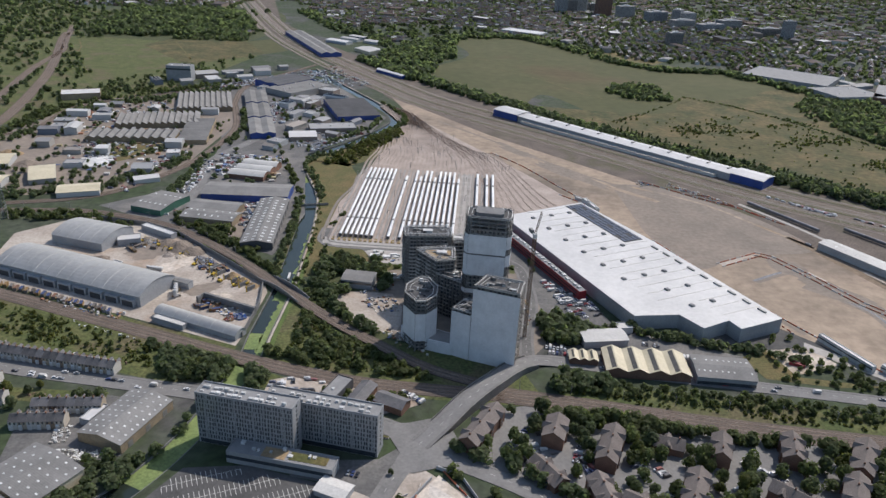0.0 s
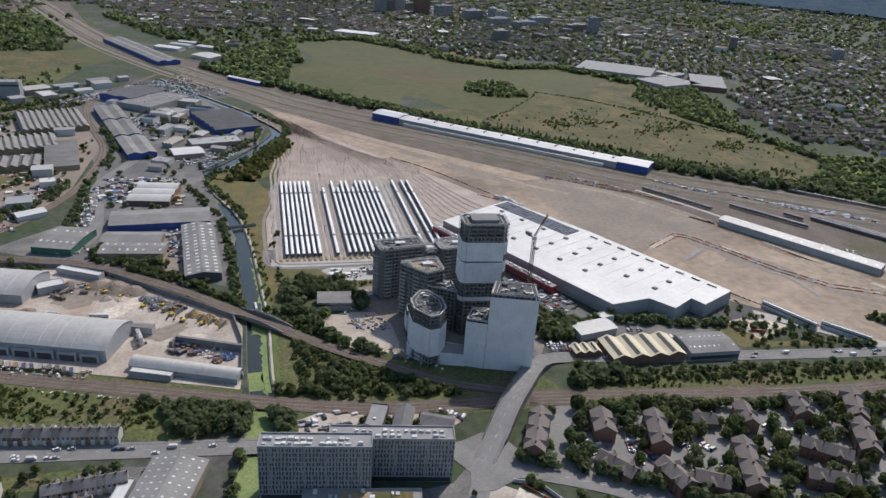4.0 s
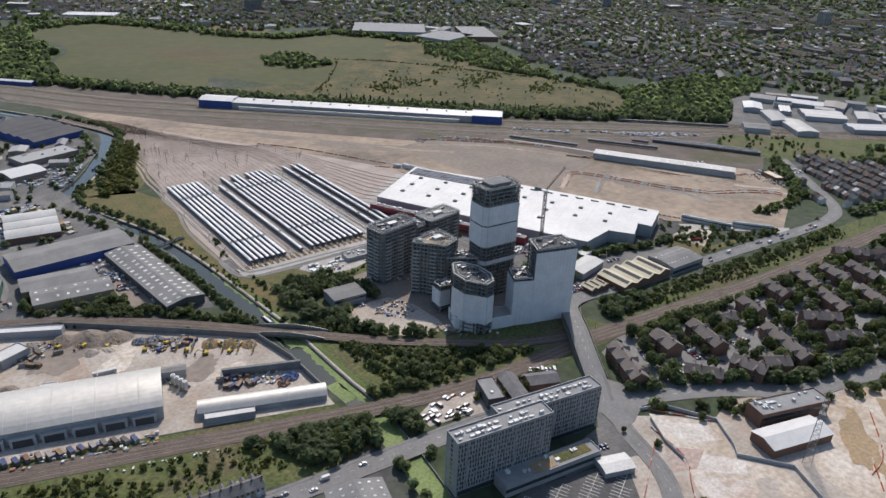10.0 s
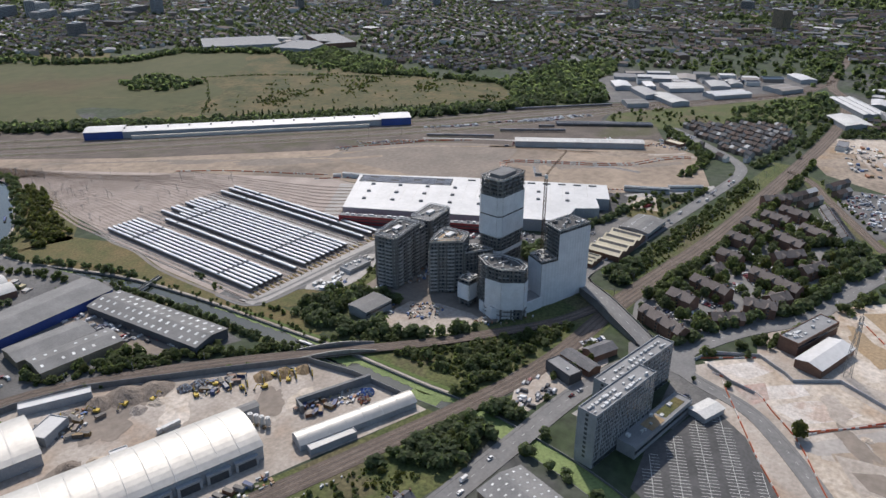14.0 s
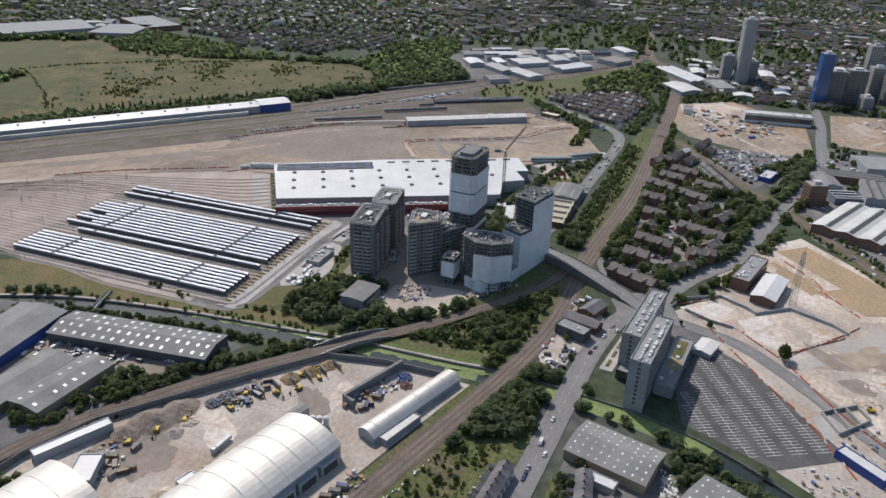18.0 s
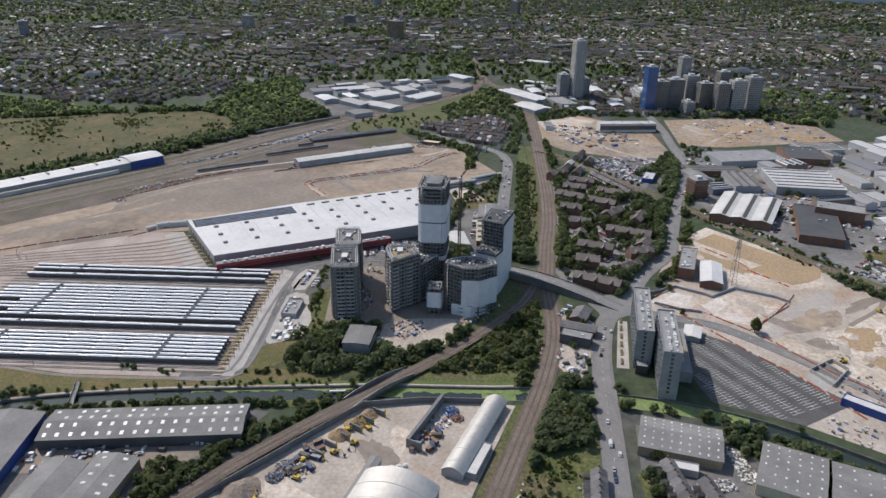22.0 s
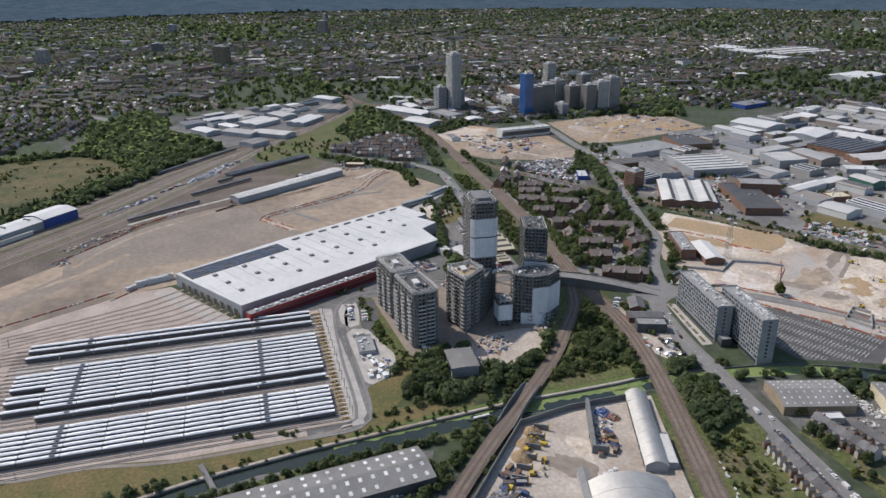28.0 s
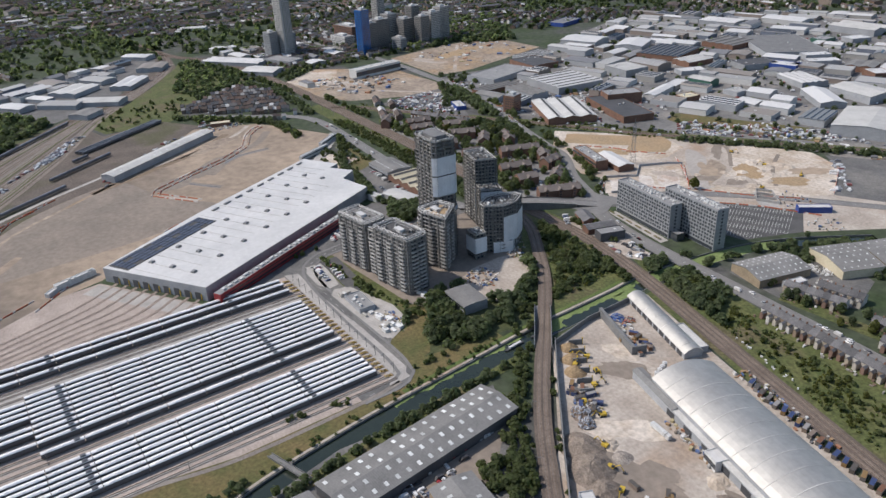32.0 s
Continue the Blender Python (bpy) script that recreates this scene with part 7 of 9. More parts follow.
patch("retail_car_lot", [(421, 319), (433, 265), (433, 211), (362, 233), (302, 256), (283, 265), (316, 288), (360, 310)], 0.19, "asphalt", "grey asphalt car lot filled with parked cars", "car park")
cars_stuff([(418, 312), (428, 265), (428, 222), (362, 240), (308, 262), (360, 304)], 190, 0.3)
cars_stuff([(96, 91), (62, 130), (-28, 55), (-93, 12), (-81, -16), (0, 24)], 330, 0.6)
cars_stuff([(-260, 950), (-200, 1020), (-160, 1000), (-210, 900)], 170, 0.3)
cars_stuff([(-330, 1150), (-280, 1190), (-240, 1130), (-290, 1080)], 120, 0.3)
cars_stuff([(-480, 1240), (-300, 1420), (-270, 1400), (-440, 1220)], 260, 0.8)
cars_stuff([(-380, 880), (-360, 880), (-370, 720), (-400, 730)], 80, 0.2)
cars_stuff([(-150, 150), (-100, 80), (-90, 80), (-140, 165)], 40, 0.6)
cars_stuff([(-315, 660), (-296, 665), (-318, 850), (-330, 850)], 90, 1.5)
cars_stuff([(330, 700), (345, 715), (470, 590), (455, 575)], 40, -0.9)
cars_stuff([(250, 180), (240, 60), (200, 70), (190, 180)], 110, 0.3)
cars_stuff([(470, 30), (400, -200), (390, -195), (455, 35)], 160, 0.3)
cars_stuff([(470, 750), (560, 690), (552, 680), (462, 738)], 90, -0.6)
cars_stuff([(500, 560), (640, 450), (630, 440), (480, 540)], 40, 1.17)
tagged(new("parked_vehicles", mbc.mesh("parked_vehicles", "carstuff")), "crowds of small parked cars and vans", "cars", kind="stuff")


# ---- yard furniture ----
def buffer_stop(x):
    e = thing("buffer_stop", "tan timber and steel buffer stop at the track end", "buffer stop", pose(x, 636, 0.2), "track end stops")
    part("sleeper_block", MB().box(-1.5, -3.4, 0, 1.5, -2.6, 0.5), "timber", e)
    part("sleeper_block", MB().box(-1.5, -1.2, 0, 1.5, -0.4, 0.5), "timber", e)
    part("frame", MB().bar((-0.75, -3, 0.4), (-0.75, 1.5, 1.2), 0.2).bar((0.75, -3, 0.4), (0.75, 1.5, 1.2), 0.2).bar((-1.3, 1.5, 1.2), (1.3, 1.5, 1.2), 0.22), "yellow", e)


for x in TRAINS + [-130, -89, -84, -73, -11, -5, 10.5]:
    buffer_stop(x)
patch("yard_apron", [(-138, 624), (-120, 626), (30, 622), (34, 632), (-130, 635), (-140, 640)], 0.26, "paving", "pale concrete apron at the track ends", "paving")
patch("yard_walkway", [(-15, 636), (-2, 636), (-2, 850), (-15, 850)], 0.24, "paving", "pale walkway between stabling roads", "paving")
patch("depot_apron", [(26, 696), (114, 753), (106, 767), (18, 710)], 0.24, "paving", "pale concrete apron at the depot doors", "paving")
patch("parking_island", [(36, 613), (32, 604), (-4, 607), (-2, 614)], 0.34, "paving", "pale kerbed parking island", "paving")
patch("yard_pad", [(-14, 616), (-12, 602), (-84, 600), (-94, 614)], 0.3, "paving", "pale paved plant pad beside the yard road", "paving")

patch("track_end_apron", [(28.3, 632.2), (26.5, 625.2), (-73.3, 620.9), (-128.0, 621.0), (-134.2, 625.0), (-132.6, 635.0), (-106.5, 633.0), (-40.7, 630.9)], 0.30, "paving", "pale concrete apron beside the track ends", "paving")
patch("bay_island", [(26.0, 616.8), (35.0, 612.1), (35.1, 600.4), (-5.9, 604.8), (-7.5, 612.8), (2.0, 617.9)], 0.36, "paving", "pale kerbed parking island", "paving", True)
patch("staff_parking", [(37.1, 599.7), (37.8, 584.5), (-21.6, 589.2), (-25.5, 603.5)], 0.31, "carpark", "dark asphalt staff car park", "car park")
patch("plant_pad", [(-17.5, 617.0), (-10.6, 611.1), (-15.3, 599.8), (-58.2, 588.2), (-84.2, 590.4), (-95.7, 611.2), (-89.9, 615.5)], 0.37, "paving", "pale paved pad with plant cabins", "paving")
patch("dry_corner", [(-57.5, 586.2), (-78.1, 570.2), (-108.0, 589.9), (-123.8, 600.2), (-130.6, 618.9), (-107.3, 615.8), (-98.1, 609.7), (-86.0, 590.3)], 0.19, "drygrass", "dry brown grass beside the canal wood", "verge", True)

MAST = MB().bar((0, 0, 0), (0, 0, 7.6), 0.18).bar((0, 0, 6.8), (2.6, 0, 7.0), 0.1).bar((0, 0, 5.9), (2.4, 0, 6.9), 0.08).mesh("overhead_line_mast", "steel")


def mast(x, y, a):
    e = new("overhead_line_mast", MAST)
    e.matrix_basis = pose(x, y, 0.2, 0, 0, a)
    tagged(e, "slim steel overhead line mast with bracket arm", "mast", "overhead line masts")


for i in range(14):
    mast(-128 + 11.5 * i, 630, 90)
for y in (700, 760, 820):
    for x in (-137, -86, -8, 12):
        mast(x, y, 0)
RMT = random.Random(4)
for _ in range(70):
    k = RMT.random()
    y = 860 + 230 * k
    x0, x1 = -135 + 35 * k, 60 - 150 * k
    mast(RMT.uniform(x0, x1), y, RMT.choice((0, 180)))
for i in range(14):
    k = i / 13
    mast(-90 + 430 * k, 1215 - 400 * k, -45)
for i in range(16):
    mast(40 + 34 * i, 409 - 1.6 * i if i < 10 else 394, 90)
for i in range(8):
    p = smooth_line(RA, 10)[40 + 4 * i] if 40 + 4 * i < len(smooth_line(RA, 10)) else None
    if p:
        mast(p.x + 3.5, p.y + 4.5, -135)

# barrier lines of the building sites
def barriers(pts, label="line of red and white site barriers", z=0.2, step=2.5):
    mb = MB()
    ln = smooth_line(pts, step)
    for i in range(len(ln) - 1):
        d = (ln[i + 1] - ln[i]).normalized()
        o = Vector((-d.y, d.x, 0))
        vs = []
        for s in (-1.15, 1.15):
            for y, q in ((-0.3, 0), (-0.12, 0.9), (0.12, 0.9), (0.3, 0)):
                p = ln[i] + d * s + o * y
                vs.append((p.x, p.y, z + q))
        mb.add(vs, [(0, 4, 5, 1), (1, 5, 6, 2), (2, 6, 7, 3), (3, 2, 1, 0), (4, 7, 6, 5)])
    tagged(new("site_barrier", mb.mesh("site_barrier", "orange")), label, "barrier", "site barriers", "stuff")


SITE_LINE = [(234, 637), (280, 668), (294, 661), (317, 623), (342, 574), (371, 538), (409, 520), (434, 501), (439, 488)]
for a, b in zip(SITE_LINE, SITE_LINE[1:]):
    barriers([a, b])
    d = Vector((b[1] - a[1], a[0] - b[0])).normalized() * 7
    barriers([(a[0] + d.x, a[1] + d.y), (b[0] + d.x, b[1] + d.y)])
barriers([(203, 868), (271, 812), (303, 791), (338, 748)])
barriers([(183, 682), (224, 599), (260, 533), (305, 463)])
barriers([(-18, 312), (-24, 284), (-38, 270), (-60, 250), (-100, 226), (-132, 200)])
barriers([(-47, 247), (-4, 209), (14, 196)])
barriers([(112, 245), (75, 220), (50, 215)])
barriers([(-8, 328), (18, 294)])
barriers([(100, 800), (140, 760)])
barriers([(-112, 104), (-146, 172)])

# worn areas and tracks on the large site
patch("site_grey_ground", [(165, 850), (215, 852), (262, 815), (308, 770), (345, 690), (300, 668), (262, 660), (212, 622), (182, 690), (172, 780)], 0.20, "greysoil", "grey compacted ground on the large site", "construction site", True)
for _o, _w in ((0, 2.6), (3, 1.4)):
    solid("site_wet_strip", ribbon(MB(), smooth_line([(259, 602), (296, 626), (309, 616), (322, 579), (339, 553), (342, 516)], 6), _w + _o, _o - _w, 0.24 + 0.01 * _o), "puddle" if _o else "greysoil", "damp strip on the graded ground", "construction site", kind="structure")
patch("site_haul_strip", [(262, 500), (272, 492), (350, 432), (342, 428), (330, 430), (258, 490)], 0.22, "paving", "pale haul strip beside the fence", "construction site")
patch("site_track", [(-100, 1150), (-96, 1155), (40, 985), (150, 860), (215, 800), (210, 795), (145, 852), (35, 975)], 0.22, "sand", "pale vehicle track across bare earth", "construction site", True)

for a, b in (((274, 505), (295, 462)), ((303, 466), (326, 436))):
    e = shed("site_cabin_row", "long white two-storey site cabin row", a, b, 4, 5.2, "flat", 0, "white", "plant", band=(0.55, 0.75))
shed("white_site_tank", "long white plant container beside the depot", (139, 752), (128, 783), 4.5, 4.4, "flat", 0, "white", "plant", group="site containers", plant=4)
shed("white_site_tank", "small white container beside the depot corner", (125, 784), (119, 791), 4, 3.2, "flat", 0, "white", "plant", group="site containers")
patch("hauliers_plot", [(228, 484), (262, 492), (276, 470), (238, 452)], 0.2, "chalk", "pale concrete plot", "yard")
patch("hauliers_grass", [(205, 470), (228, 490), (240, 450), (300, 445), (262, 440), (215, 445)], 0.12, "drygrass", "dry grass beside the plot", "verge")
shed("red_skip", "red open skip on the plot", (238, 466), (248, 462), 3, 2, "flat", 0, "redwall", "redwall")


# ---- recycling yard ----
def heap(name, label, x, y, r, h, material, seed):
    rr = random.Random(seed)
    mb = MB()
    n, rings = 18, 6
    mb.v.append((x, y, h))
    for k in range(1, rings + 1):
        for i in range(n):
            a = 6.2832 * i / n
            q = r * k / rings * (1 + 0.25 * noise.noise((math.cos(a) * 1.3, math.sin(a) * 1.3, seed)))
            z = max(0, h * (1 - (k / rings) ** 1.2) + rr.uniform(-0.3, 0.3) * (1 if k < rings else 0))
            mb.v.append((x + q * math.cos(a), y + q * math.sin(a), z if k < rings else 0.05))
    mb.f += [(0, 1 + i, 1 + (i + 1) % n) for i in range(n)]
    for k in range(1, rings):
        o, p = 1 + (k - 1) * n, 1 + k * n
        mb.f += [(o + i, p + i, p + (i + 1) % n, o + (i + 1) % n) for i in range(n)]
    if material in ("scrap", "bluewaste", "redwaste"):
        for _ in range(150):
            a, q = rr.uniform(0, 6.283), r * math.sqrt(rr.random()) * 0.9
            s = rr.uniform(0.4, 1.3)
            p = Vector((x + q * math.cos(a), y + q * math.sin(a), h * (1 - (q / r) ** 1.2) + 0.3))
            d = Vector((rr.uniform(-1, 1), rr.uniform(-1, 1), rr.uniform(-0.5, 0.5)))
            mb.bar(p - d * s, p + d * s, s * 0.45, 4)
    return solid(name, mb, material, label, "heap", "heaps in the yard")


for i, (x, y, r, h, mt) in enumerate(((-186, 535, 7, 4.5, "spoil"), (-197, 543, 7, 5, "spoil"), (-176, 528, 6, 4, "spoil"), (-212, 553, 4, 2.4, "rubble"), (-248, 586, 12, 5, "greyspoil"), (-262, 594, 13, 6.5, "greyspoil"), (-276, 600, 9, 5, "greyspoil"), (-254, 574, 6, 2.6, "chalk"), (-266, 576, 6, 2.2, "rubble"), (-228, 567, 7, 3.6, "scrap"), (-236, 572, 5, 2.6, "scrap"), (-296, 606, 6, 3, "rubble"), (-170, 478, 5, 2.6, "bluewaste"), (-177, 474, 4, 2, "redwaste"), (-318, 560, 7, 3, "greyspoil"), (-306, 552, 6, 2, "chalk"))):
    heap("earth_mound", {"spoil": "tan heap of shredded timber and soil", "greyspoil": "grey-brown heap of crushed soil", "chalk": "white dusty heap of rubble", "scrap": "grey heap of scrap metal", "bluewaste": "heap of blue plastic waste", "redwaste": "heap of mixed red waste"}.get(mt, "grey heap of broken rubble"), x, y, r, h, mt, i)
for i in range(16):
    a = RC.uniform(0, 6.28)
    heap("site_mound", "low pale mound on a building plot", -30 - 70 * RC.random(), 130 + 90 * RC.random(), RC.uniform(4, 9), RC.uniform(0.8, 2.0), "chalk", 50 + i)


def wall_line(name, label, pts, h, w, material="greyconc"):
    mb = MB()
    ln = [Vector((*p, 0)) for p in pts]
    o = offsets(ln, w / 2), offsets(ln, -w / 2)
    poly = [(p.x, p.y) for p in o[1]] + [(p.x, p.y) for p in reversed(o[0])]
    mb.prism(poly, 0, h)
    return solid(name, mb, material, label, "wall", kind="structure")


wall_line("yard_wall", "grey sheet wall along the railway side of the yard", [(-166, 531), (-200, 560), (-246, 598), (-276, 622), (-310, 636), (-360, 644)], 4.5, 0.5)
wall_line("yard_wall_canal", "grey concrete wall on the canal side", [(-168, 533), (-161, 497), (-160, 450)], 4.2, 0.6)
shed("yard_canopy_wall", "grey lean-to beside the works hall", (-262, 526), (-224, 515), 6, 6, "gable", 0.8, "asbestos", "metalwall")
shed("white_canopy", "white-roofed loading canopy in the yard", (-312, 626), (-276, 608), 7, 5, "flat", 0, "white", "metalwall")
shed("white_canopy", "white-roofed store beside the second hall", (-316, 586), (-298, 594), 12, 6, "flat", 0, "white", "metalwall")
shed("weigh_cabin", "two-storey white cabin beside the hall", (-303, 540), (-294, 537), 8, 6, "flat", 0, "white", "plant", band=(0.3, 0.8))
CONT = MB().box(-3, -1.25, 0, 3, 1.25, 2.5).mesh("body", "containers")
CTOP = MB().box(-2.9, -1.15, 2.5, 2.9, 1.15, 2.56).mesh("lid", "containers")


def skip(x, y, a, n=1):
    for k in range(n):
        e = thing("container", "painted steel container in the yard", "container", pose(x, y, 0.2 + 2.6 * k, 0, 0, a), "containers")
        part("body", CONT, None, e)
        part("lid", CTOP, None, e)


for i in range(26):
    skip(-268 - 5.2 * i + RC.uniform(-0.8, 0.8), 472 + 1.48 * i + RC.uniform(-0.8, 0.8), 100 + RC.uniform(-8, 8))
for i in range(10):
    skip(-192 - 4 * (i % 5) + RC.uniform(-1, 1), 485 + 5 * (i // 5) + 1.0 * i, RC.uniform(0, 180))
for i in range(8):
    skip(-222 + RC.uniform(-14, 14), 557 + RC.uniform(-6, 4), RC.uniform(0, 180))
for i in range(8):
    skip(-290 + RC.uniform(-16, 10), 590 + RC.uniform(-12, 10), RC.uniform(0, 180))


def excavator(x, y, a, label="yellow tracked excavator on bare ground"):
    e = thing("excavator", label, "excavator", pose(x, y, 0.2, 0, 0, a), "yard machines")
    part("track", MB().box(-2, -1.5, 0, 2, -0.9, 0.9), "dark", e)
    part("track", MB().box(-2, 0.9, 0, 2, 1.5, 0.9), "dark", e)
    part("body", MB().box(-2.2, -1.3, 0.95, 1.2, 1.3, 2.3), "yellow", e)
    part("cab", MB().box(0.1, -1.25, 2.3, 1.5, -0.2, 3.2), "glass", e)
    part("arm", MB().bar((1, 0, 2), (4.2, 0, 4.6), 0.28).bar((4.2, 0, 4.6), (6.4, 0, 1.6), 0.22), "yellow", e)
    part("bucket", MB().box(6.0, -0.6, 0.5, 7.0, 0.6, 1.6), "dark", e)


for x, y, a in ((-190, 527, 40), (-205, 533, 160), (-236, 560, 70), (-254, 577, 10), (-282, 594, 120), (-214, 543, 250), (-60, 150, 30), (-95, 205, 100), (-15, 140, 200), (-100, 150, 300), (-20, 460, 0), (120, 300, 10)):
    if clear((x, y), -2):
        excavator(x, y, a)
e = thing("tipper_lorry", "white tipper lorry in the yard", "lorry", along((-266, 546), (-282, 548), 0.3))
part("trailer", MB().box(-8, -1.25, 0.8, 3, 1.25, 3.0), "plant", e)
part("cab", MB().box(3.6, -1.2, 0.4, 6, 1.2, 3.1), "white", e)

# ---- pylons, crane, boats ----
def lattice(name, label, x, y, h, w0, w1, thick=0.16, material="steel"):
    e = thing(name, label, "mast", pose(x, y, 0, 0, 0, 20))
    mb = MB()
    n = int(h / 3.5)
    cs = [(-1, -1), (1, -1), (1, 1), (-1, 1)]
    for i in range(n):
        a, b = w0 + (w1 - w0) * i / n, w0 + (w1 - w0) * (i + 1) / n
        z0, z1 = h * i / n, h * (i + 1) / n
        for k in range(4):
            c, d = cs[k], cs[(k + 1) % 4]
            mb.bar((c[0] * a, c[1] * a, z0), (c[0] * b, c[1] * b, z1), thick, 3)
            mb.bar((c[0] * a, c[1] * a, z0), (d[0] * b, d[1] * b, z1), thick * 0.6, 3)
            mb.bar((c[0] * b, c[1] * b, z1), (d[0] * b, d[1] * b, z1), thick * 0.6, 3)
    part("lattice_frame", mb, material, e)
    return e


pm = lattice("radio_mast", "grey lattice radio mast beside the white-roofed hall", 31, 242, 44, 2.4, 0.9)
part("antenna", MB().bar((0, 0, 44), (0, 0, 50), 0.14), "steel", pm)
part("platform", MB().box(-1.6, -1.6, 34, 1.6, 1.6, 34.4), "steel", pm)
part("platform", MB().box(-1.4, -1.4, 39, 1.4, 1.4, 39.4), "steel", pm)
part("panel_aerial", MB().box(1.2, -0.4, 34.5, 1.6, 0.4, 37), "plant", pm)
part("panel_aerial", MB().box(-1.6, -0.4, 34.5, -1.2, 0.4, 37), "plant", pm)
cr = lattice("tower_crane", "grey lattice tower crane beside the tower", 46, 478, 84, 0.95, 0.95, 0.24, "rust")
_jib = MB()
for k in range(8):
    a, b = Vector((-0.5 * k, -1.9 * k, 84.5 + 2.8 * k)), Vector((-0.5 * (k + 1), -1.9 * (k + 1), 84.5 + 2.8 * (k + 1)))
    for u in ((0.7, 0, 0), (-0.7, 0, 0), (0, 0.5, 1.1)):
        _jib.bar(a + Vector(u), b + Vector(u), 0.2, 3)
    _jib.bar(a + Vector((0.7, 0, 0)), b + Vector((-0.7, 0, 0)), 0.11, 3).bar(a + Vector((0.7, 0, 0)), b + Vector((0, 0.5, 1.1)), 0.11, 3)
part("jib", _jib, "rust", cr, "raised lattice jib")
part("cab", MB().box(-1.2, -1.2, 82, 1.2, 1.2, 85), "plant", cr)
part("counterweight", MB().box(-1, 4, 83.5, 1, 9, 86).box(-0.6, 0, 83.6, 0.6, 4, 84.2), "greyconc", cr)
for x, y, h in ((-448, 632, 40),):
    lattice("pylon", "tall grey lattice pylon beside the railway", x, y, h, 2.6, 0.6)


def boat(x, y, a, colour):
    e = thing("narrowboat", "moored narrowboat with painted cabin", "boat", pose(x, y, -1.3, 0, 0, a), "canal boats")
    part("hull", MB().add([(-8, -1, 0), (7, -1, 0), (8.5, 0, 0.2), (7, 1, 0), (-8, 1, 0), (-8, -1, 0.8), (7, -1, 0.8), (8.5, 0, 1.0), (7, 1, 0.8), (-8, 1, 0.8)], [(0, 1, 6, 5), (1, 2, 7, 6), (2, 3, 8, 7), (3, 4, 9, 8), (4, 0, 5, 9), (5, 6, 7, 8, 9)]), "dark", e)
    part("cabin", MB().box(-6, -0.85, 0.8, 4.5, 0.85, 1.8), colour, e)


boat(-151.5, 553, 96, "white")
boat(-150.5, 530, 92, "paleroof")
boat(-137, 1014, 65, "white")
boat(-168, 957, 62, "bluewall")
# duckweed on the still reaches, its inner edge ragged
for a, b, o0, o1 in ((528, 425, 7.3, 2.2), (458, 424, 2.4, -7.3), (524, 503, 2.4, -3.5), (424, 300, 7.3, -7.3), (830, 790, 7.3, 0.0), (880, 835, 7.3, -3), (640, 540, 7.3, 5.2)):
    ln = smooth_line([p for p in canal_line if b - 6 <= p.y <= a + 6][::2], 2.0)
    if len(ln) > 1:
        _in = [o1 + (2.4 if abs(o1) < 7 else 0.0) * noise.noise((p.x / 5, p.y / 5, 0.4)) + (1.2 if abs(o1) < 7 else 0.0) * noise.noise((p.x / 1.7, p.y / 1.7, 2.4)) for p in ln]
        _out, _mb = offsets(ln, o0), MB()
        _inn = [offsets(ln, v)[k] for k, v in enumerate(_in)]
        _nn = len(ln)
        _mb.add([(p.x, p.y, -1.22) for p in _out] + [(p.x, p.y, -1.22) for p in _inn], [(k, _nn + k, _nn + k + 1, k + 1) for k in range(_nn - 1)])
        solid("duckweed", _mb, "algae", "bright green duckweed on the canal", "duckweed", kind="structure")
patch("canal_lawn", [(-138, 474), (-128, 440), (-132, 402), (-138, 386), (-138, 440)], 0.13, "scrub", "rough grass beside the canal", "verge")
# canal bridges
for nm, lb, p0, p1, w, z in (("rail_bridge", "steel-sided railway bridge over the canal", (-168, 543), (-128, 508), 11, 1.75), ):
    e = thing(nm, lb, "bridge", along(p0, p1))
    L = dist(p0, p1)
    part("deck", MB().box(0, -w / 2, z - 1.0, L, w / 2, z), "greyconc", e)
    for s in (-1, 1):
        g = MB()
        ya, yb = s * w / 2 - 0.2, s * w / 2 + 0.2
        prof = [(L * i / 12, z + 1.0 + 2.6 * math.sin(math.pi * i / 12)) for i in range(13)]
        prof = [(0, z - 1.0)] + prof + [(L, z - 1.0)]
        k = len(prof)
        g.add([(x, ya, q) for x, q in prof] + [(x, yb, q) for x, q in prof], [tuple(range(k)), tuple(reversed(range(k, 2 * k)))] + [(i, k + i, k + (i + 1) % k, (i + 1) % k) for i in range(k)])
        part("girder", g, "steel", e, "bowed steel plate girder")
e = thing("footbridge", "narrow concrete footbridge over the canal", "bridge", along((-152, 722), (-184, 712)))
part("deck", MB().box(0, -1.5, 0.4, 33, 1.5, 0.9), "greyconc", e)
part("railing", MB().box(0, -1.55, 0.9, 33, -1.45, 2.0), "steel", e)
part("railing", MB().box(0, 1.45, 0.9, 33, 1.55, 2.0), "steel", e)
e = thing("road_bridge_walls", "pale concrete parapets of the road bridge", "bridge")
bl = smooth_line([(-10, 363, 2.5), (6, 388, 5.6), (22, 410, 6), (38, 432, 4), (50, 443, 2)], 4)
for s in (1, -1):
    part("parapet", ribbon(MB(), bl, s * 6.9, s * 7.3, 1.2, 7.0), "concrete", e)
    part("parapet", ribbon(MB(), bl, s * 7.3, s * 6.9, 1.2, 7.0), "concrete", e)
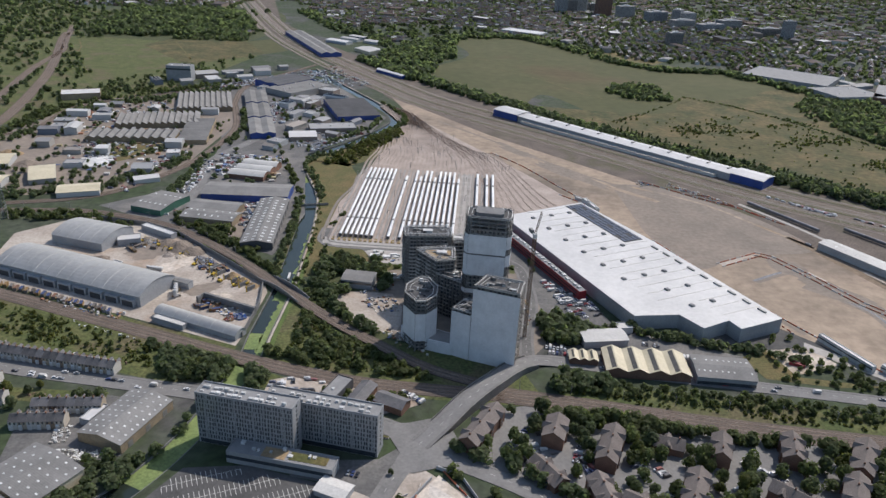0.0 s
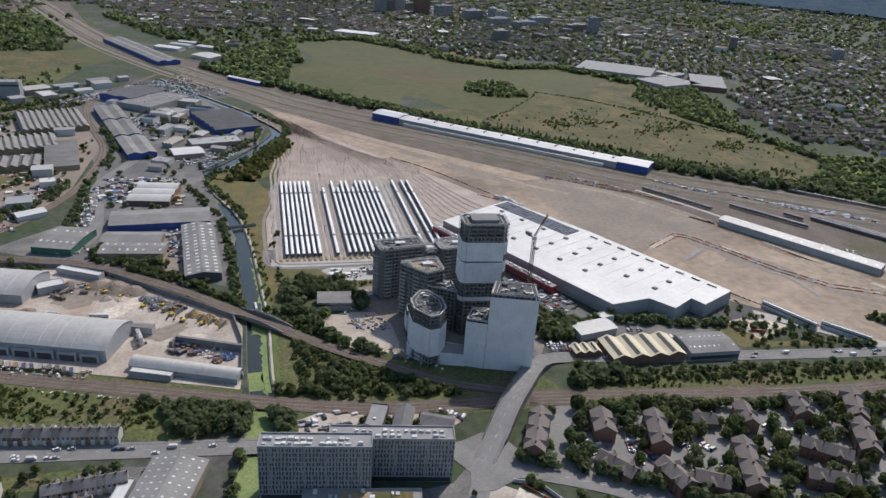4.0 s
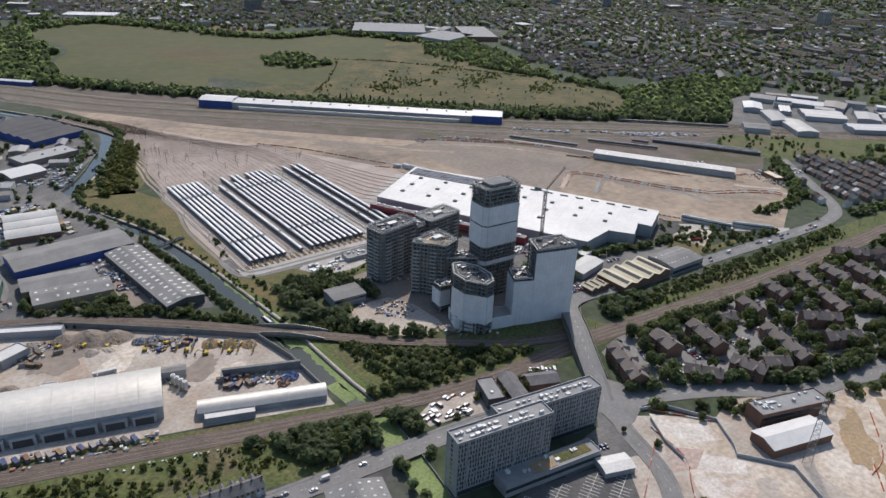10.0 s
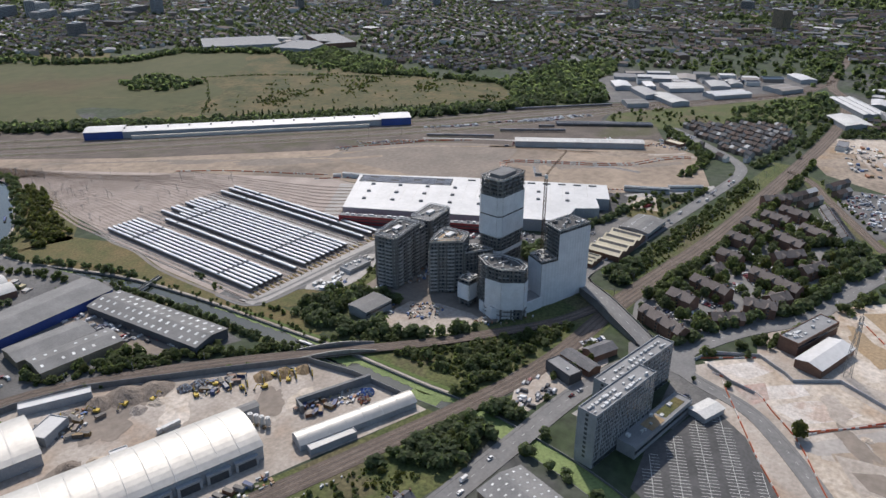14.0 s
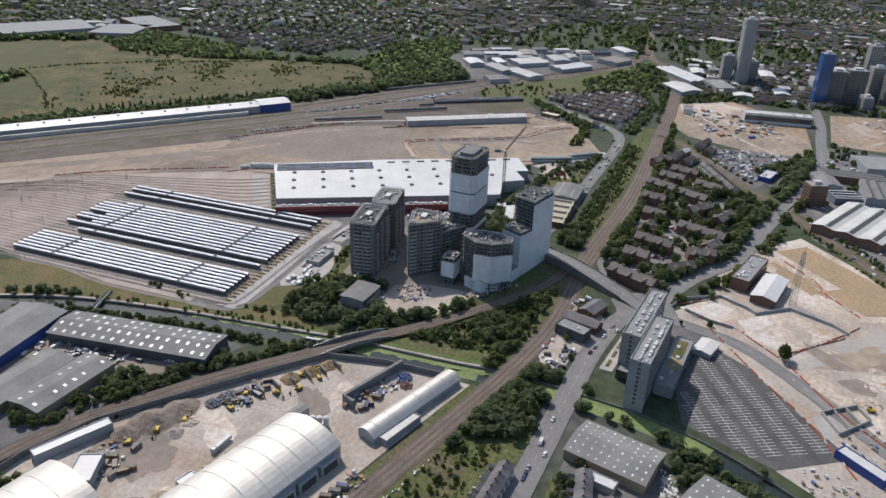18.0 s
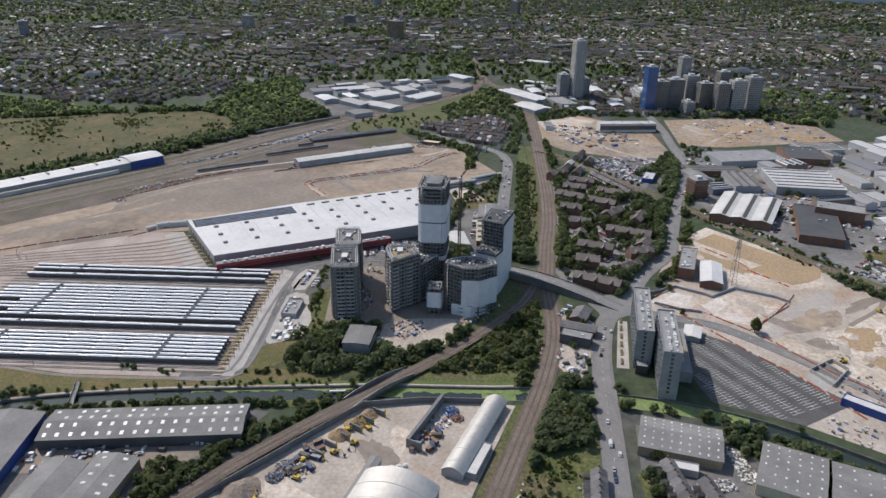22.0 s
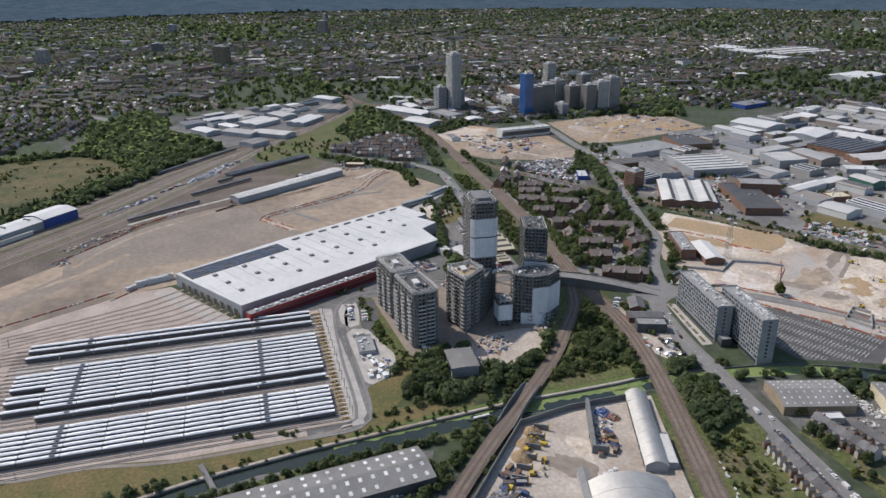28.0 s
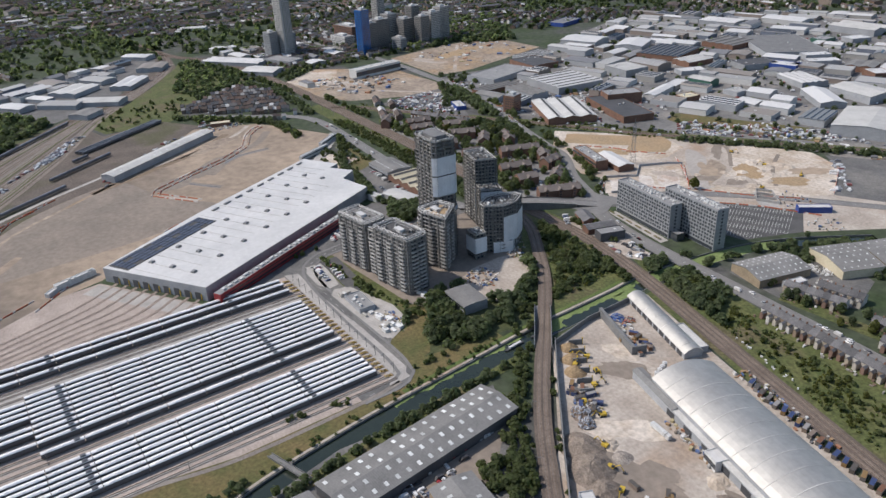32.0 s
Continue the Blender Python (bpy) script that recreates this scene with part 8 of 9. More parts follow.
# stabled trains on the old sidings
_roofd = MB().profile(list(reversed([(-1.45, 2.55), (-1.42, 2.95), (-1.26, 3.35), (-0.85, 3.62), (0, 3.74), (0.85, 3.62), (1.26, 3.35), (1.42, 2.95), (1.45, 2.55)])), -11.1, 11.1).mesh("roof", "darktrain")
for a, b in (((380, 915), (505, 797)), ((386, 921), (511, 803)), ((514, 792), (636, 682)), ((316, 809), (367, 733)), ((397, 744), (452, 668)), ((473, 697), (549, 583)), ((477, 700), (553, 586)), ((481, 703), (557, 589)), ((448, 712), (470, 680))):
    L = dist(a, b)
    tr = thing("siding_train", "dark grey train standing on old sidings", "train", along(a, b, 0.7), "siding trains")
    for i in range(int(L / 22.75)):
        c = part("carriage", _body, None, tr, at=pose(11.4 + 22.75 * i, 0, 0))
        part("roof", _roofd, None, c)

# ---- car park bays ----
mb = MB()
org, u = Vector((-76, 300)), Vector((-0.894, -0.448))
v = Vector((u.y, -u.x))
cp = [(-74, 306), (-60, 296), (-73, 277), (-147, 224), (-171, 262), (-151, 310), (-118, 316)]
for k in range(-5, 7):
    run = []
    for i in range(-4, 40):
        c = org + v * (k * 14.6 + 3.0) + u * (i * 2.6 - 10)
        for s in (-1, 1):
            p, q = c, c + v * (4.9 * s)
            if inside(tuple(p), cp) and inside(tuple(q), cp):
                run.append(c)
                n2 = u * 0.14
                mb.add([(*(p - n2), 0.2), (*(p + n2), 0.2), (*(q + n2), 0.2), (*(q - n2), 0.2)], [(3, 2, 1, 0) if s > 0 else (0, 1, 2, 3)])
    if len(run) > 2:
        p, q, n2 = run[0], run[-1], v * 0.12
        mb.add([(*(p - n2), 0.205), (*(q - n2), 0.205), (*(q + n2), 0.205), (*(p + n2), 0.205)], [(3, 2, 1, 0)])
tagged(new("bay_marking", mb.mesh("bay_marking", "line")), "white painted parking bay lines", "road marking", kind="stuff")
patch("hotel_forecourt", [(-30, 346), (-44, 331), (-95, 324), (-90, 312), (-62, 308), (-42, 300), (-26, 320)], 0.16, "asphalt", "asphalt forecourt behind the hotel", "yard")
patch("trade_yard", [(-188, 318), (-176, 366), (-225, 372), (-262, 345), (-250, 300), (-225, 290)], 0.12, "asphalt", "grey trade depot yard", "yard")
patch("street_yard", [(-100, 418), (-40, 404), (-25, 385), (-48, 372), (-100, 382)], 0.1, "hard", "dusty back yard with parked cars", "yard")
patch("foundation_pit", [(-115, 239), (-94, 218), (-108, 212), (-134, 234)], 0.2, "concrete", "concrete foundation walls on the plot", "construction site")

for pts in ([(-10, 327), (4, 322), (20, 294)], [(20, 294), (8, 274), (2, 268)], [(2, 268), (20, 244), (6, 216), (-4, 206)], [(-12, 318), (-22, 300), (-26, 284)]):
    wall_line("site_hoarding", "grey panel hoarding round the cleared plot", pts, 2.4, 0.4, "metalwall")
_bank = [p for p in canal_line if 430 < p.y < 640]
solid("canal_bank_grass", ribbon(MB(), _bank, 10.5, 13.6, 0.2), "grass", "bright green grass bank beside the towpath", "verge", kind="structure")


# ---- planting ----
def belt(pts, w, n, rng):
    line = smooth_line(pts, 6)
    out = []
    for _ in range(n):
        p = rng.choice(line)
        out.append((p.x + rng.uniform(-w, w) / 2, p.y + rng.uniform(-w, w) / 2))
    return out


R = random.Random(5)
placed = {}


def wood(poly, n, size, mt):
    for p in scatter(poly, n, R, clear):
        placed.setdefault(mt, []).append((*p, R.uniform(*size)))


def tree_belt(line, w, n, size, mt):
    for p in belt(line, w, n, R):
        if clear(p, -1.5):
            placed.setdefault(mt, []).append((*p, R.uniform(*size)))


wood([(-120, 600), (-80, 594), (-62, 560), (-75, 505), (-50, 472), (-62, 458), (-108, 500), (-132, 540), (-130, 585)], 120, (0.75, 1.25), "leafdark")
wood([(-128, 480), (-98, 474), (-55, 440), (-20, 418), (-20, 408), (-120, 428)], 46, (0.35, 0.85), "leaf")
wood([(-128, 480), (-98, 474), (-55, 440), (-20, 418), (-20, 408), (-120, 428)], 26, (0.5, 0.95), "leafdark")
wood([(-129, 412), (-130, 392), (-190, 390), (-212, 418), (-176, 428), (-147, 424)], 100, (0.7, 1.15), "leafdark")
wood([(-52, 404), (-28, 398), (-38, 386), (-58, 392)], 16, (0.3, 0.6), "leaf")
tree_belt([(-150, 428), (-110, 420), (-60, 410)], 4, 40, (0.3, 0.7), "leaf")
wood([(-190, 402), (-330, 432), (-430, 455), (-430, 495), (-290, 455), (-200, 430)], 130, (0.2, 0.5), "leafolive")
wood([(-190, 402), (-330, 432), (-430, 455), (-430, 495), (-290, 455), (-200, 430)], 70, (0.2, 0.6), "leaf")
wood([(-176, 594), (-200, 588), (-262, 634), (-240, 645), (-206, 604)], 70, (0.4, 0.9), "leaf")
wood([(-190, 850), (-160, 940), (-115, 1045), (-104, 1010), (-130, 935), (-146, 870)], 200, (0.5, 0.9), "leafolive")
wood([(259, 1455), (344, 1460), (350, 1335), (271, 1327), (235, 1390)], 150, (0.8, 1.2), "leafdark")
wood([(582, 1365), (642, 1453), (745, 1528), (748, 1390), (640, 1165), (602, 1191), (578, 1271)], 300, (0.7, 1.2), "leafdark")
wood([(-184, 1811), (-106, 1922), (-50, 1893), (-66, 1803), (-57, 1654), (-88, 1580), (-95, 1459), (-150, 1445), (-196, 1490), (-222, 1590), (-221, 1684)], 560, (0.9, 1.5), "leafdark")
wood([(500, 832), (570, 764), (652, 704), (730, 742), (800, 792), (900, 800), (1000, 860), (880, 930), (760, 920), (670, 930), (600, 850), (545, 815)], 900, (0.7, 1.3), "leafdark")
wood([(700, 402), (660, 470), (640, 500), (700, 520), (800, 490), (930, 440), (860, 398)], 260, (0.5, 1.1), "leafdark")
wood([(560, 565), (545, 650), (602, 664), (690, 585), (640, 500)], 60, (0.3, 0.7), "leaf")
wood([(640, -110), (720, 100), (800, 130), (1000, 0), (900, -250)], 600, (0.9, 1.4), "leafdark")
wood([(-905, 1697), (-550, 1745), (-640, 2242), (-1038, 2187)], 1100, (1.1, 1.8), "leafdark")
wood([(120, 262), (60, 270), (-10, 330), (40, 300), (95, 272)], 30, (0.5, 0.9), "leaf")
wood([(-160, 318), (-175, 265), (-240, 250), (-262, 290), (-192, 315)], 70, (0.5, 1.0), "leafdark")
wood([(60, 470), (58, 506), (75, 512), (100, 500), (92, 474)], 60, (0.8, 1.25), "leafdark")
tree_belt([(92, 492), (133, 496), (180, 486), (215, 480), (250, 470)], 9, 70, (0.5, 1.0), "leafdark")
tree_belt([(262, 462), (330, 428), (400, 424)], 9, 60, (0.4, 0.8), "leaf")
wood([(58, 412), (62, 432), (98, 428), (104, 412)], 34, (0.8, 1.2), "leafdark")
wood([(200, 480), (250, 510), (330, 428), (215, 440)], 60, (0.3, 0.7), "leaf")
tree_belt([(452, 470), (500, 515), (545, 562)], 12, 60, (0.5, 0.9), "leafdark")
tree_belt([(600, 398), (668, 420), (672, 460), (636, 500)], 14, 70, (0.5, 1.0), "leafdark")
tree_belt([(-250, 1570), (-110, 1395), (60, 1215), (200, 1072), (380, 915), (480, 838), (560, 775)], 34, 1500, (0.8, 1.4), "leafdark")
tree_belt([(-330, 1900), (-420, 2060), (-560, 2330)], 40, 200, (0.9, 1.4), "leafdark")
tree_belt([(-230, 1760), (-260, 1850), (-220, 1930)], 40, 120, (0.9, 1.4), "leafdark")
wood([(600, 1180), (650, 1060), (672, 930), (690, 950), (665, 1060), (680, 1150), (742, 1310), (745, 1390)], 170, (0.6, 1.1), "leafdark")
tree_belt([(540, 1640), (640, 1500), (720, 1420)], 40, 200, (0.8, 1.3), "leafdark")
tree_belt([(264, 1800), (150, 1965), (60, 2010), (-80, 1940)], 50, 330, (0.9, 1.4), "leafdark")
tree_belt([(575, 1600), (524, 1652), (400, 1640), (329, 1690), (264, 1760)], 26, 260, (0.8, 1.3), "leafdark")
tree_belt([(60, 384), (120, 381), (176, 375), (270, 370), (330, 366)], 12, 190, (0.8, 1.2), "leaf")
tree_belt([(70, 420), (176, 414), (270, 408), (380, 402)], 14, 330, (0.3, 0.65), "leaf")
tree_belt([(2, 342), (45, 322), (95, 290), (140, 275), (205, 256), (300, 224), (400, 196)], 12, 220, (0.8, 1.15), "leafdark")
tree_belt([(120, 258), (205, 236), (300, 205), (400, 176)], 9, 60, (0.6, 1.0), "leaf")
tree_belt([(380, 366), (480, 370), (560, 376), (690, 384), (800, 395)], 22, 260, (0.5, 1.0), "leaf")
tree_belt([(285, 240), (330, 224), (370, 211), (410, 200)], 10, 80, (0.7, 1.1), "leafdark")
tree_belt([(-290, 655), (-250, 625), (-205, 590), (-160, 548), (-110, 503)], 16, 190, (0.35, 0.7), "leaf")
tree_belt([(-306, 640), (-246, 602), (-200, 565), (-164, 535)], 3, 60, (0.3, 0.5), "leaf")
tree_belt([(-450, 640), (-380, 640), (-330, 632)], 14, 60, (0.4, 0.8), "leaf")
tree_belt([(-470, 690), (-400, 735), (-365, 800), (-355, 860)], 14, 110, (0.5, 0.9), "leafdark")
tree_belt([(-320, 690), (-330, 860), (-325, 980), (-355, 1090)], 9, 110, (0.5, 0.9), "leafdark")
tree_belt([(-345, 655), (-470, 640), (-600, 660)], 22, 120, (0.5, 1.0), "leaf")
tree_belt([(-164, 655), (-176, 720), (-205, 790), (-232, 850)], 7, 60, (0.4, 0.8), "leaf")
tree_belt([(-158, 965), (-120, 1045), (-112, 1105), (-160, 1195)], 8, 60, (0.4, 0.7), "leaf")
tree_belt([(-195, 945), (-155, 1030), (-148, 1095)], 7, 50, (0.5, 0.8), "leafdark")
tree_belt([(-130, 700), (-138, 660), (-133, 620), (-128, 560)], 5, 50, (0.25, 0.5), "leaf")
tree_belt([(-165, 325), (-185, 290), (-215, 250)], 10, 40, (0.5, 0.9), "leafdark")
tree_belt([(-150, 420), (-152, 395), (-162, 340)], 9, 30, (0.6, 0.9), "leafdark")
tree_belt([(-134, 420), (-135, 390), (-140, 362)], 7, 22, (0.6, 0.9), "leafdark")
tree_belt([(-300, -86), (-190, -10), (-100, 50), (-20, 102), (15, 124), (45, 142)], 13, 420, (0.4, 0.9), "leafdark")
tree_belt([(-122, 488), (-98, 466), (-60, 438), (-22, 415)], 9, 70, (0.35, 0.8), "leaf")
wood([(-118, 440), (-60, 415), (-30, 411), (-70, 440), (-100, 462)], 40, (0.5, 0.95), "leaf")
tree_belt([(-215, 429), (-180, 419), (-152, 411), (-126, 406)], 8, 50, (0.6, 1.0), "leafdark")
tree_belt([(-137, 432), (-118, 428), (-95, 422)], 7, 26, (0.5, 0.9), "leaf")
tree_belt([(60, 128), (107, 155), (150, 176), (184, 195), (219, 215)], 6, 70, (0.25, 0.55), "leaf")
tree_belt([(50, 144), (106, 177), (147, 197), (180, 215), (214, 236)], 5, 60, (0.15, 0.35), "leafolive")
wood([(262, 268), (238, 250), (200, 262), (178, 272), (222, 292)], 50, (0.7, 1.1), "leafdark")
tree_belt([(70, 411), (176, 402), (270, 396), (380, 391)], 9, 170, (0.14, 0.34), "leafolive")
tree_belt([(440, 340), (386, 315), (343, 290), (308, 268)], 5, 50, (0.2, 0.45), "leaf")
tree_belt([(590, 1200), (645, 1050), (672, 930)], 16, 220, (0.5, 1.0), "leafdark")
tree_belt([(-640, 1160), (-520, 1190), (-430, 1290)], 12, 70, (0.5, 0.9), "leaf")
tree_belt([(-620, 905), (-612, 1040), (-540, 1140), (-440, 1250)], 26, 300, (0.5, 0.9), "leaf")
tree_belt([(-590, 880), (-585, 1030), (-510, 1125), (-410, 1240)], 16, 200, (0.5, 0.9), "leafdark")
tree_belt([(-700, 700), (-560, 690), (-470, 672)], 30, 160, (0.5, 1.0), "leafdark")
tree_belt([(620, 400), (560, 400), (480, 408), (440, 418)], 14, 90, (0.5, 0.9), "leafdark")
tree_belt([(360, 470), (430, 470), (480, 500), (510, 540)], 12, 70, (0.5, 0.9), "leaf")
tree_belt([(1010, 462), (1200, 488), (1700, 520)], 60, 320, (0.7, 1.2), "leafdark")
tree_belt([(379, 1379), (443, 1330), (496, 1265), (548, 1183), (612, 1081)], 5, 170, (0.2, 0.4), "leafdark")
tree_belt([(380, 1378), (342, 1317), (273, 1223), (214, 1159)], 5, 50, (0.2, 0.4), "leaf")
wood([(572, 1357), (560, 1238), (596, 1154), (680, 1234), (632, 1295), (731, 1438), (686, 1484)], 130, (0.6, 1.1), "leafdark")
# bushes in drifts over the common
for p in scatter([(120, 1160), (390, 920), (500, 815), (660, 810), (715, 890), (640, 1010), (580, 1180), (480, 1300), (300, 1200)], 5200, R):
    d = noise.noise((p[0] / 70, p[1] / 70, 4.4)) + 0.5 * noise.noise((p[0] / 22, p[1] / 22, 1.7))
    if d > 0.28 or R.random() < 0.035:
        placed.setdefault("leafolive" if R.random() < 0.65 else "leafdark", []).append((*p, R.uniform(0.16, 0.46)))
for mt, pl in placed.items():
    woods("woodland", {"leaf": "mixed green bushes and young trees", "leafdark": "dense dark green trees of belts and copses", "leafolive": "olive green scrub and willow"}[mt], pl, mt, True, 3)

# trees that stand singly or along the streets
NEARTREES = []
for poly, n, lo, hi in (
    ([(5, 352), (20, 383), (60, 390), (320, 366), (320, 335), (265, 280), (185, 262), (110, 288)], 150, 0.8, 1.35),
    ([(-60, 400), (-90, 395), (-80, 372), (-52, 380)], 8, 0.5, 0.8),
    ([(-330, 400), (-420, 420), (-420, 400), (-330, 385)], 12, 0.6, 1.0),
    ([(-330, 380), (-200, 372), (-200, 355), (-330, 340)], 16, 0.6, 1.0),
    ([(-230, 620), (-290, 640), (-300, 690), (-225, 640)], 14, 0.6, 0.9),
    ([(-120, 590), (-90, 600), (-70, 560), (-90, 520)], 22, 0.9, 1.2),
    ([(-190, 395), (-135, 400), (-150, 425), (-200, 425)], 26, 0.7, 1.1),
    ([(85, 470), (62, 472), (64, 498), (86, 496)], 8, 0.8, 1.0),
    ([(55, 640), (60, 590), (25, 590), (-50, 597), (-45, 590), (55, 575)], 14, 0.35, 0.6),
):
    NEARTREES += [(p, R.uniform(lo, hi)) for p in scatter(poly, n, R, lambda q: clear(q, 0.5), 3.0)]
NEARTREES += [((-55, 253), 1.3), ((-28, 300), 0.6), ((14, 300), 0.6), ((-35, 320), 0.45), ((-108, 376 + 9), 0.5)]
for p, s in NEARTREES:
    tree(p, s, R.randrange(7))


# ---- common: paths, dry patches and poplars ----
patch("meadow_dry_patch", [(430, 1361), (556, 1443), (625, 1428), (554, 1341), (537, 1248), (464, 1299)], 0.13, "heath", "brown dry grass at the meadow edge", "meadow", True)
patch("sports_pitch", [(264, 2192), (289, 2129), (397, 2189), (308, 2312)], 0.12, "grass", "bright green sports pitch", "pitch")
patch("brown_sports_field", [(249, 1820), (375, 1688), (422, 1758), (313, 1902)], 0.12, "drygrass", "brown sports ground", "pitch")
patch("pale_sports_field", [(196, 1892), (267, 1830), (287, 1891), (223, 1946)], 0.12, "drygrass", "yellow-green sports ground", "pitch")
for nm, pts, wd in (("common_path", [(478, 957), (547, 914), (639, 857), (696, 881)], 1.6), ("meadow_path", [(28, 1556), (120, 1469), (197, 1350), (261, 1319), (331, 1310), (376, 1365)], 1.0)):
    solid(nm, ribbon(MB(), smooth_line(pts, 10), wd, -wd, 0.17), "drygrass", "worn footpath across the grass", "path", kind="structure")
POP = (trunk_mesh(91, 2.4, 0.3), crown_mesh(92, 1.5, 13.0, 190, 0.62, "leafdark", 9).mesh("crown", "leafdark"))
_pl = smooth_line([(210, 1082), (290, 1008), (375, 934), (438, 880)], 7)
for i, p in enumerate(_pl[:46]):
    t = thing("poplar", "slim dark green poplar in a row", "tree", pose(p.x + R.uniform(-2, 2), p.y + R.uniform(-2, 2), 0, 0, 0, R.uniform(0, 360)) @ Matrix.Diagonal((1.2, 1.2, R.uniform(1.0, 1.5), 1)), "poplar row")
    part("trunk", POP[0], None, t)
    part("crown", POP[1], None, t)


# ---- site and yard details ----
RD = random.Random(44)


def litter(name, label, polys, material, lo=0.6, hi=2.6, tall=1.6, z=0.2, category="materials"):
    """Small stored things too many to count, joined."""
    mb = MB()
    for poly, n, ang in polys:
        for p in scatter(poly, n, RD):
            a = ang + RD.choice((0, 0, math.pi / 2)) + RD.uniform(-0.15, 0.15)
            c, s = math.cos(a) * 0.5, math.sin(a) * 0.5
            l, wd, h = RD.uniform(lo, hi), RD.uniform(lo, hi) * 0.6, RD.uniform(0.3, tall)
            q = [(p[0] + u * l * c - v * wd * s, p[1] + u * l * s + v * wd * c) for u, v in ((-1, -1), (1, -1), (1, 1), (-1, 1))]
            mb.prism(q, z, z + h)
    tagged(new(name, mb.mesh(name, material)), label, category, kind="stuff")


litter("site_material", "stacked pallets, tarpaulins and materials round the blocks", [
    ([(-60, 530), (-85, 518), (-70, 500), (-50, 505)], 90, 0.3), ([(-58, 560), (-72, 556), (-88, 528), (-60, 540)], 60, 0.2), ([(-45, 556), (-30, 545), (5, 552), (0, 560)], 60, 0.2),
    ([(20, 556), (50, 560), (54, 500), (36, 470), (40, 520)], 90, 0.1), ([(-74, 604), (-88, 594), (-78, 590), (-60, 596)], 46, 0.1), ([(-20, 440), (-48, 456), (-60, 470), (-55, 480), (-46, 470)], 40, 0.4),
    ([(240, 866), (232, 856), (286, 802), (296, 808)], 130, -0.8), ([(196, 858), (208, 866), (214, 856), (200, 846)], 26, 0.3), ([(452, 560), (480, 545), (482, 505), (460, 500)], 130, 0.5),
    ([(-136, 228), (-100, 205), (-120, 190), (-150, 205)], 34, 0.6), ([(-175, 218), (-195, 235), (-172, 255), (-158, 238)], 36, 0.6), ([(620, 340), (600, 240), (560, 220), (540, 330)], 110, 0.4), ([(640, 130), (690, 0), (650, -60), (600, 60)], 60, 0.4)], "clutter")
litter("plot_material", "containers, cabins and machines on the cleared plots", [
    ([(620, 340), (600, 240), (500, 215), (470, 300), (540, 340)], 80, 0.4), ([(680, 120), (690, -60), (560, -80), (520, 90)], 40, 0.4), ([(-380, 760), (-430, 1180), (-590, 1060), (-480, 730)], 160, 0.2), ([(-310, 800), (-220, 780), (-230, 880), (-320, 880)], 70, 0.3), ([(150, 20), (180, 190), (330, 210), (240, 0)], 60, 0.3), ([(60, 120), (-60, 60), (-150, 60), (-100, 20), (60, 80)], 40, 0.5)], "clutter", 3, 9, 3.0)
litter("plant_pad_unit", "white and grey plant units on the paved pad", [([(-20, 613), (-16, 604), (-30, 599), (-28, 612)], 7, 0.1), ([(-58, 612), (-58, 600), (-88, 596), (-88, 611)], 22, 0.1), ([(-64, 566), (-56, 566), (-62, 550), (-72, 554)], 9, 0.3), ([(34, 612), (36, 606), (0, 608), (0, 612)], 4, 0.1)], "bags", 2.0, 6.0, 3.0, 0.3)
litter("yard_material", "loose boxes, sacks and machine parts in the yard", [
    ([(-246, 470), (-262, 462), (-330, 482), (-322, 492)], 80, -0.28), ([(-168, 488), (-200, 500), (-205, 494), (-172, 470)], 60, 0.3), ([(-284, 604), (-310, 612), (-318, 590), (-290, 584)], 60, 0.4),
    ([(-212, 560), (-224, 568), (-236, 556), (-220, 548)], 50, 0.5), ([(-240, 522), (-232, 500), (-226, 504), (-234, 522)], 30, 0.2), ([(-300, 548), (-262, 538), (-260, 532), (-300, 540)], 40, 0.2)], "clutter", 0.8, 3.0, 1.8)
litter("builders_stock", "white bags and timber stacks in the trade yard", [
    ([(-194, 320), (-200, 312), (-230, 306), (-226, 318)], 150, 0.25), ([(-226, 340), (-236, 338), (-232, 322), (-224, 325)], 60, 0.25), ([(-206, 300), (-214, 296), (-224, 262), (-216, 262)], 60, 1.1), ([(-228, 434), (-232, 437), (-290, 456), (-286, 451)], 16, 0.3)], "bags", 0.8, 1.6, 1.3)
litter("garden_shed", "small sheds and stores in back gardens", [
    ([(-330, 424), (-225, 408), (-226, 403), (-331, 418)], 30, 0.1), ([(-420, 440), (-340, 426), (-341, 420), (-421, 434)], 40, 0.1), ([(-335, 366), (-220, 370), (-222, 364), (-334, 360)], 24, 0.1)], "walls", 1.2, 2.4, 2.0, 0.1)

# concrete bays of the yard
for k in range(6):
    x, y = -214 + 8.2 * k, 556 - 6.0 * k
    wall_line("bay_wall", "grey concrete bay wall with yellow edge", [(x, y), (x - 4.6, y - 7.6)], 3.8, 0.8)
    solid("bay_edge", MB().bar((x - 4.6, y - 7.7, 0.2), (x - 4.6, y - 7.7, 5.2), 0.5), "yellow", "yellow post at the bay mouth", "post", "bay posts")
wall_line("tall_bay_wall", "tall grey concrete waste bay wall", [(-160, 484), (-206, 502), (-209, 494)], 6.2, 2.2)
for k in range(4):
    e = thing("silo", "small white silo beside the works hall", "silo", pose(-233 + 1.2 * k, 512 - 3.6 * k, 0), "white silos")
    part("tank", MB().bar((0, 0, 1.5), (0, 0, 7), 1.5, 12), "white", e)
    part("cap", MB().bar((0, 0, 7), (0, 0, 7.4), 0.8, 10), "plant", e)
    part("frame", MB().bar((-1, -1, 0), (-1, -1, 1.6), 0.15).bar((1, 1, 0), (1, 1, 1.6), 0.15).bar((1, -1, 0), (1, -1, 1.6), 0.15).bar((-1, 1, 0), (-1, 1, 1.6), 0.15), "steel", e)
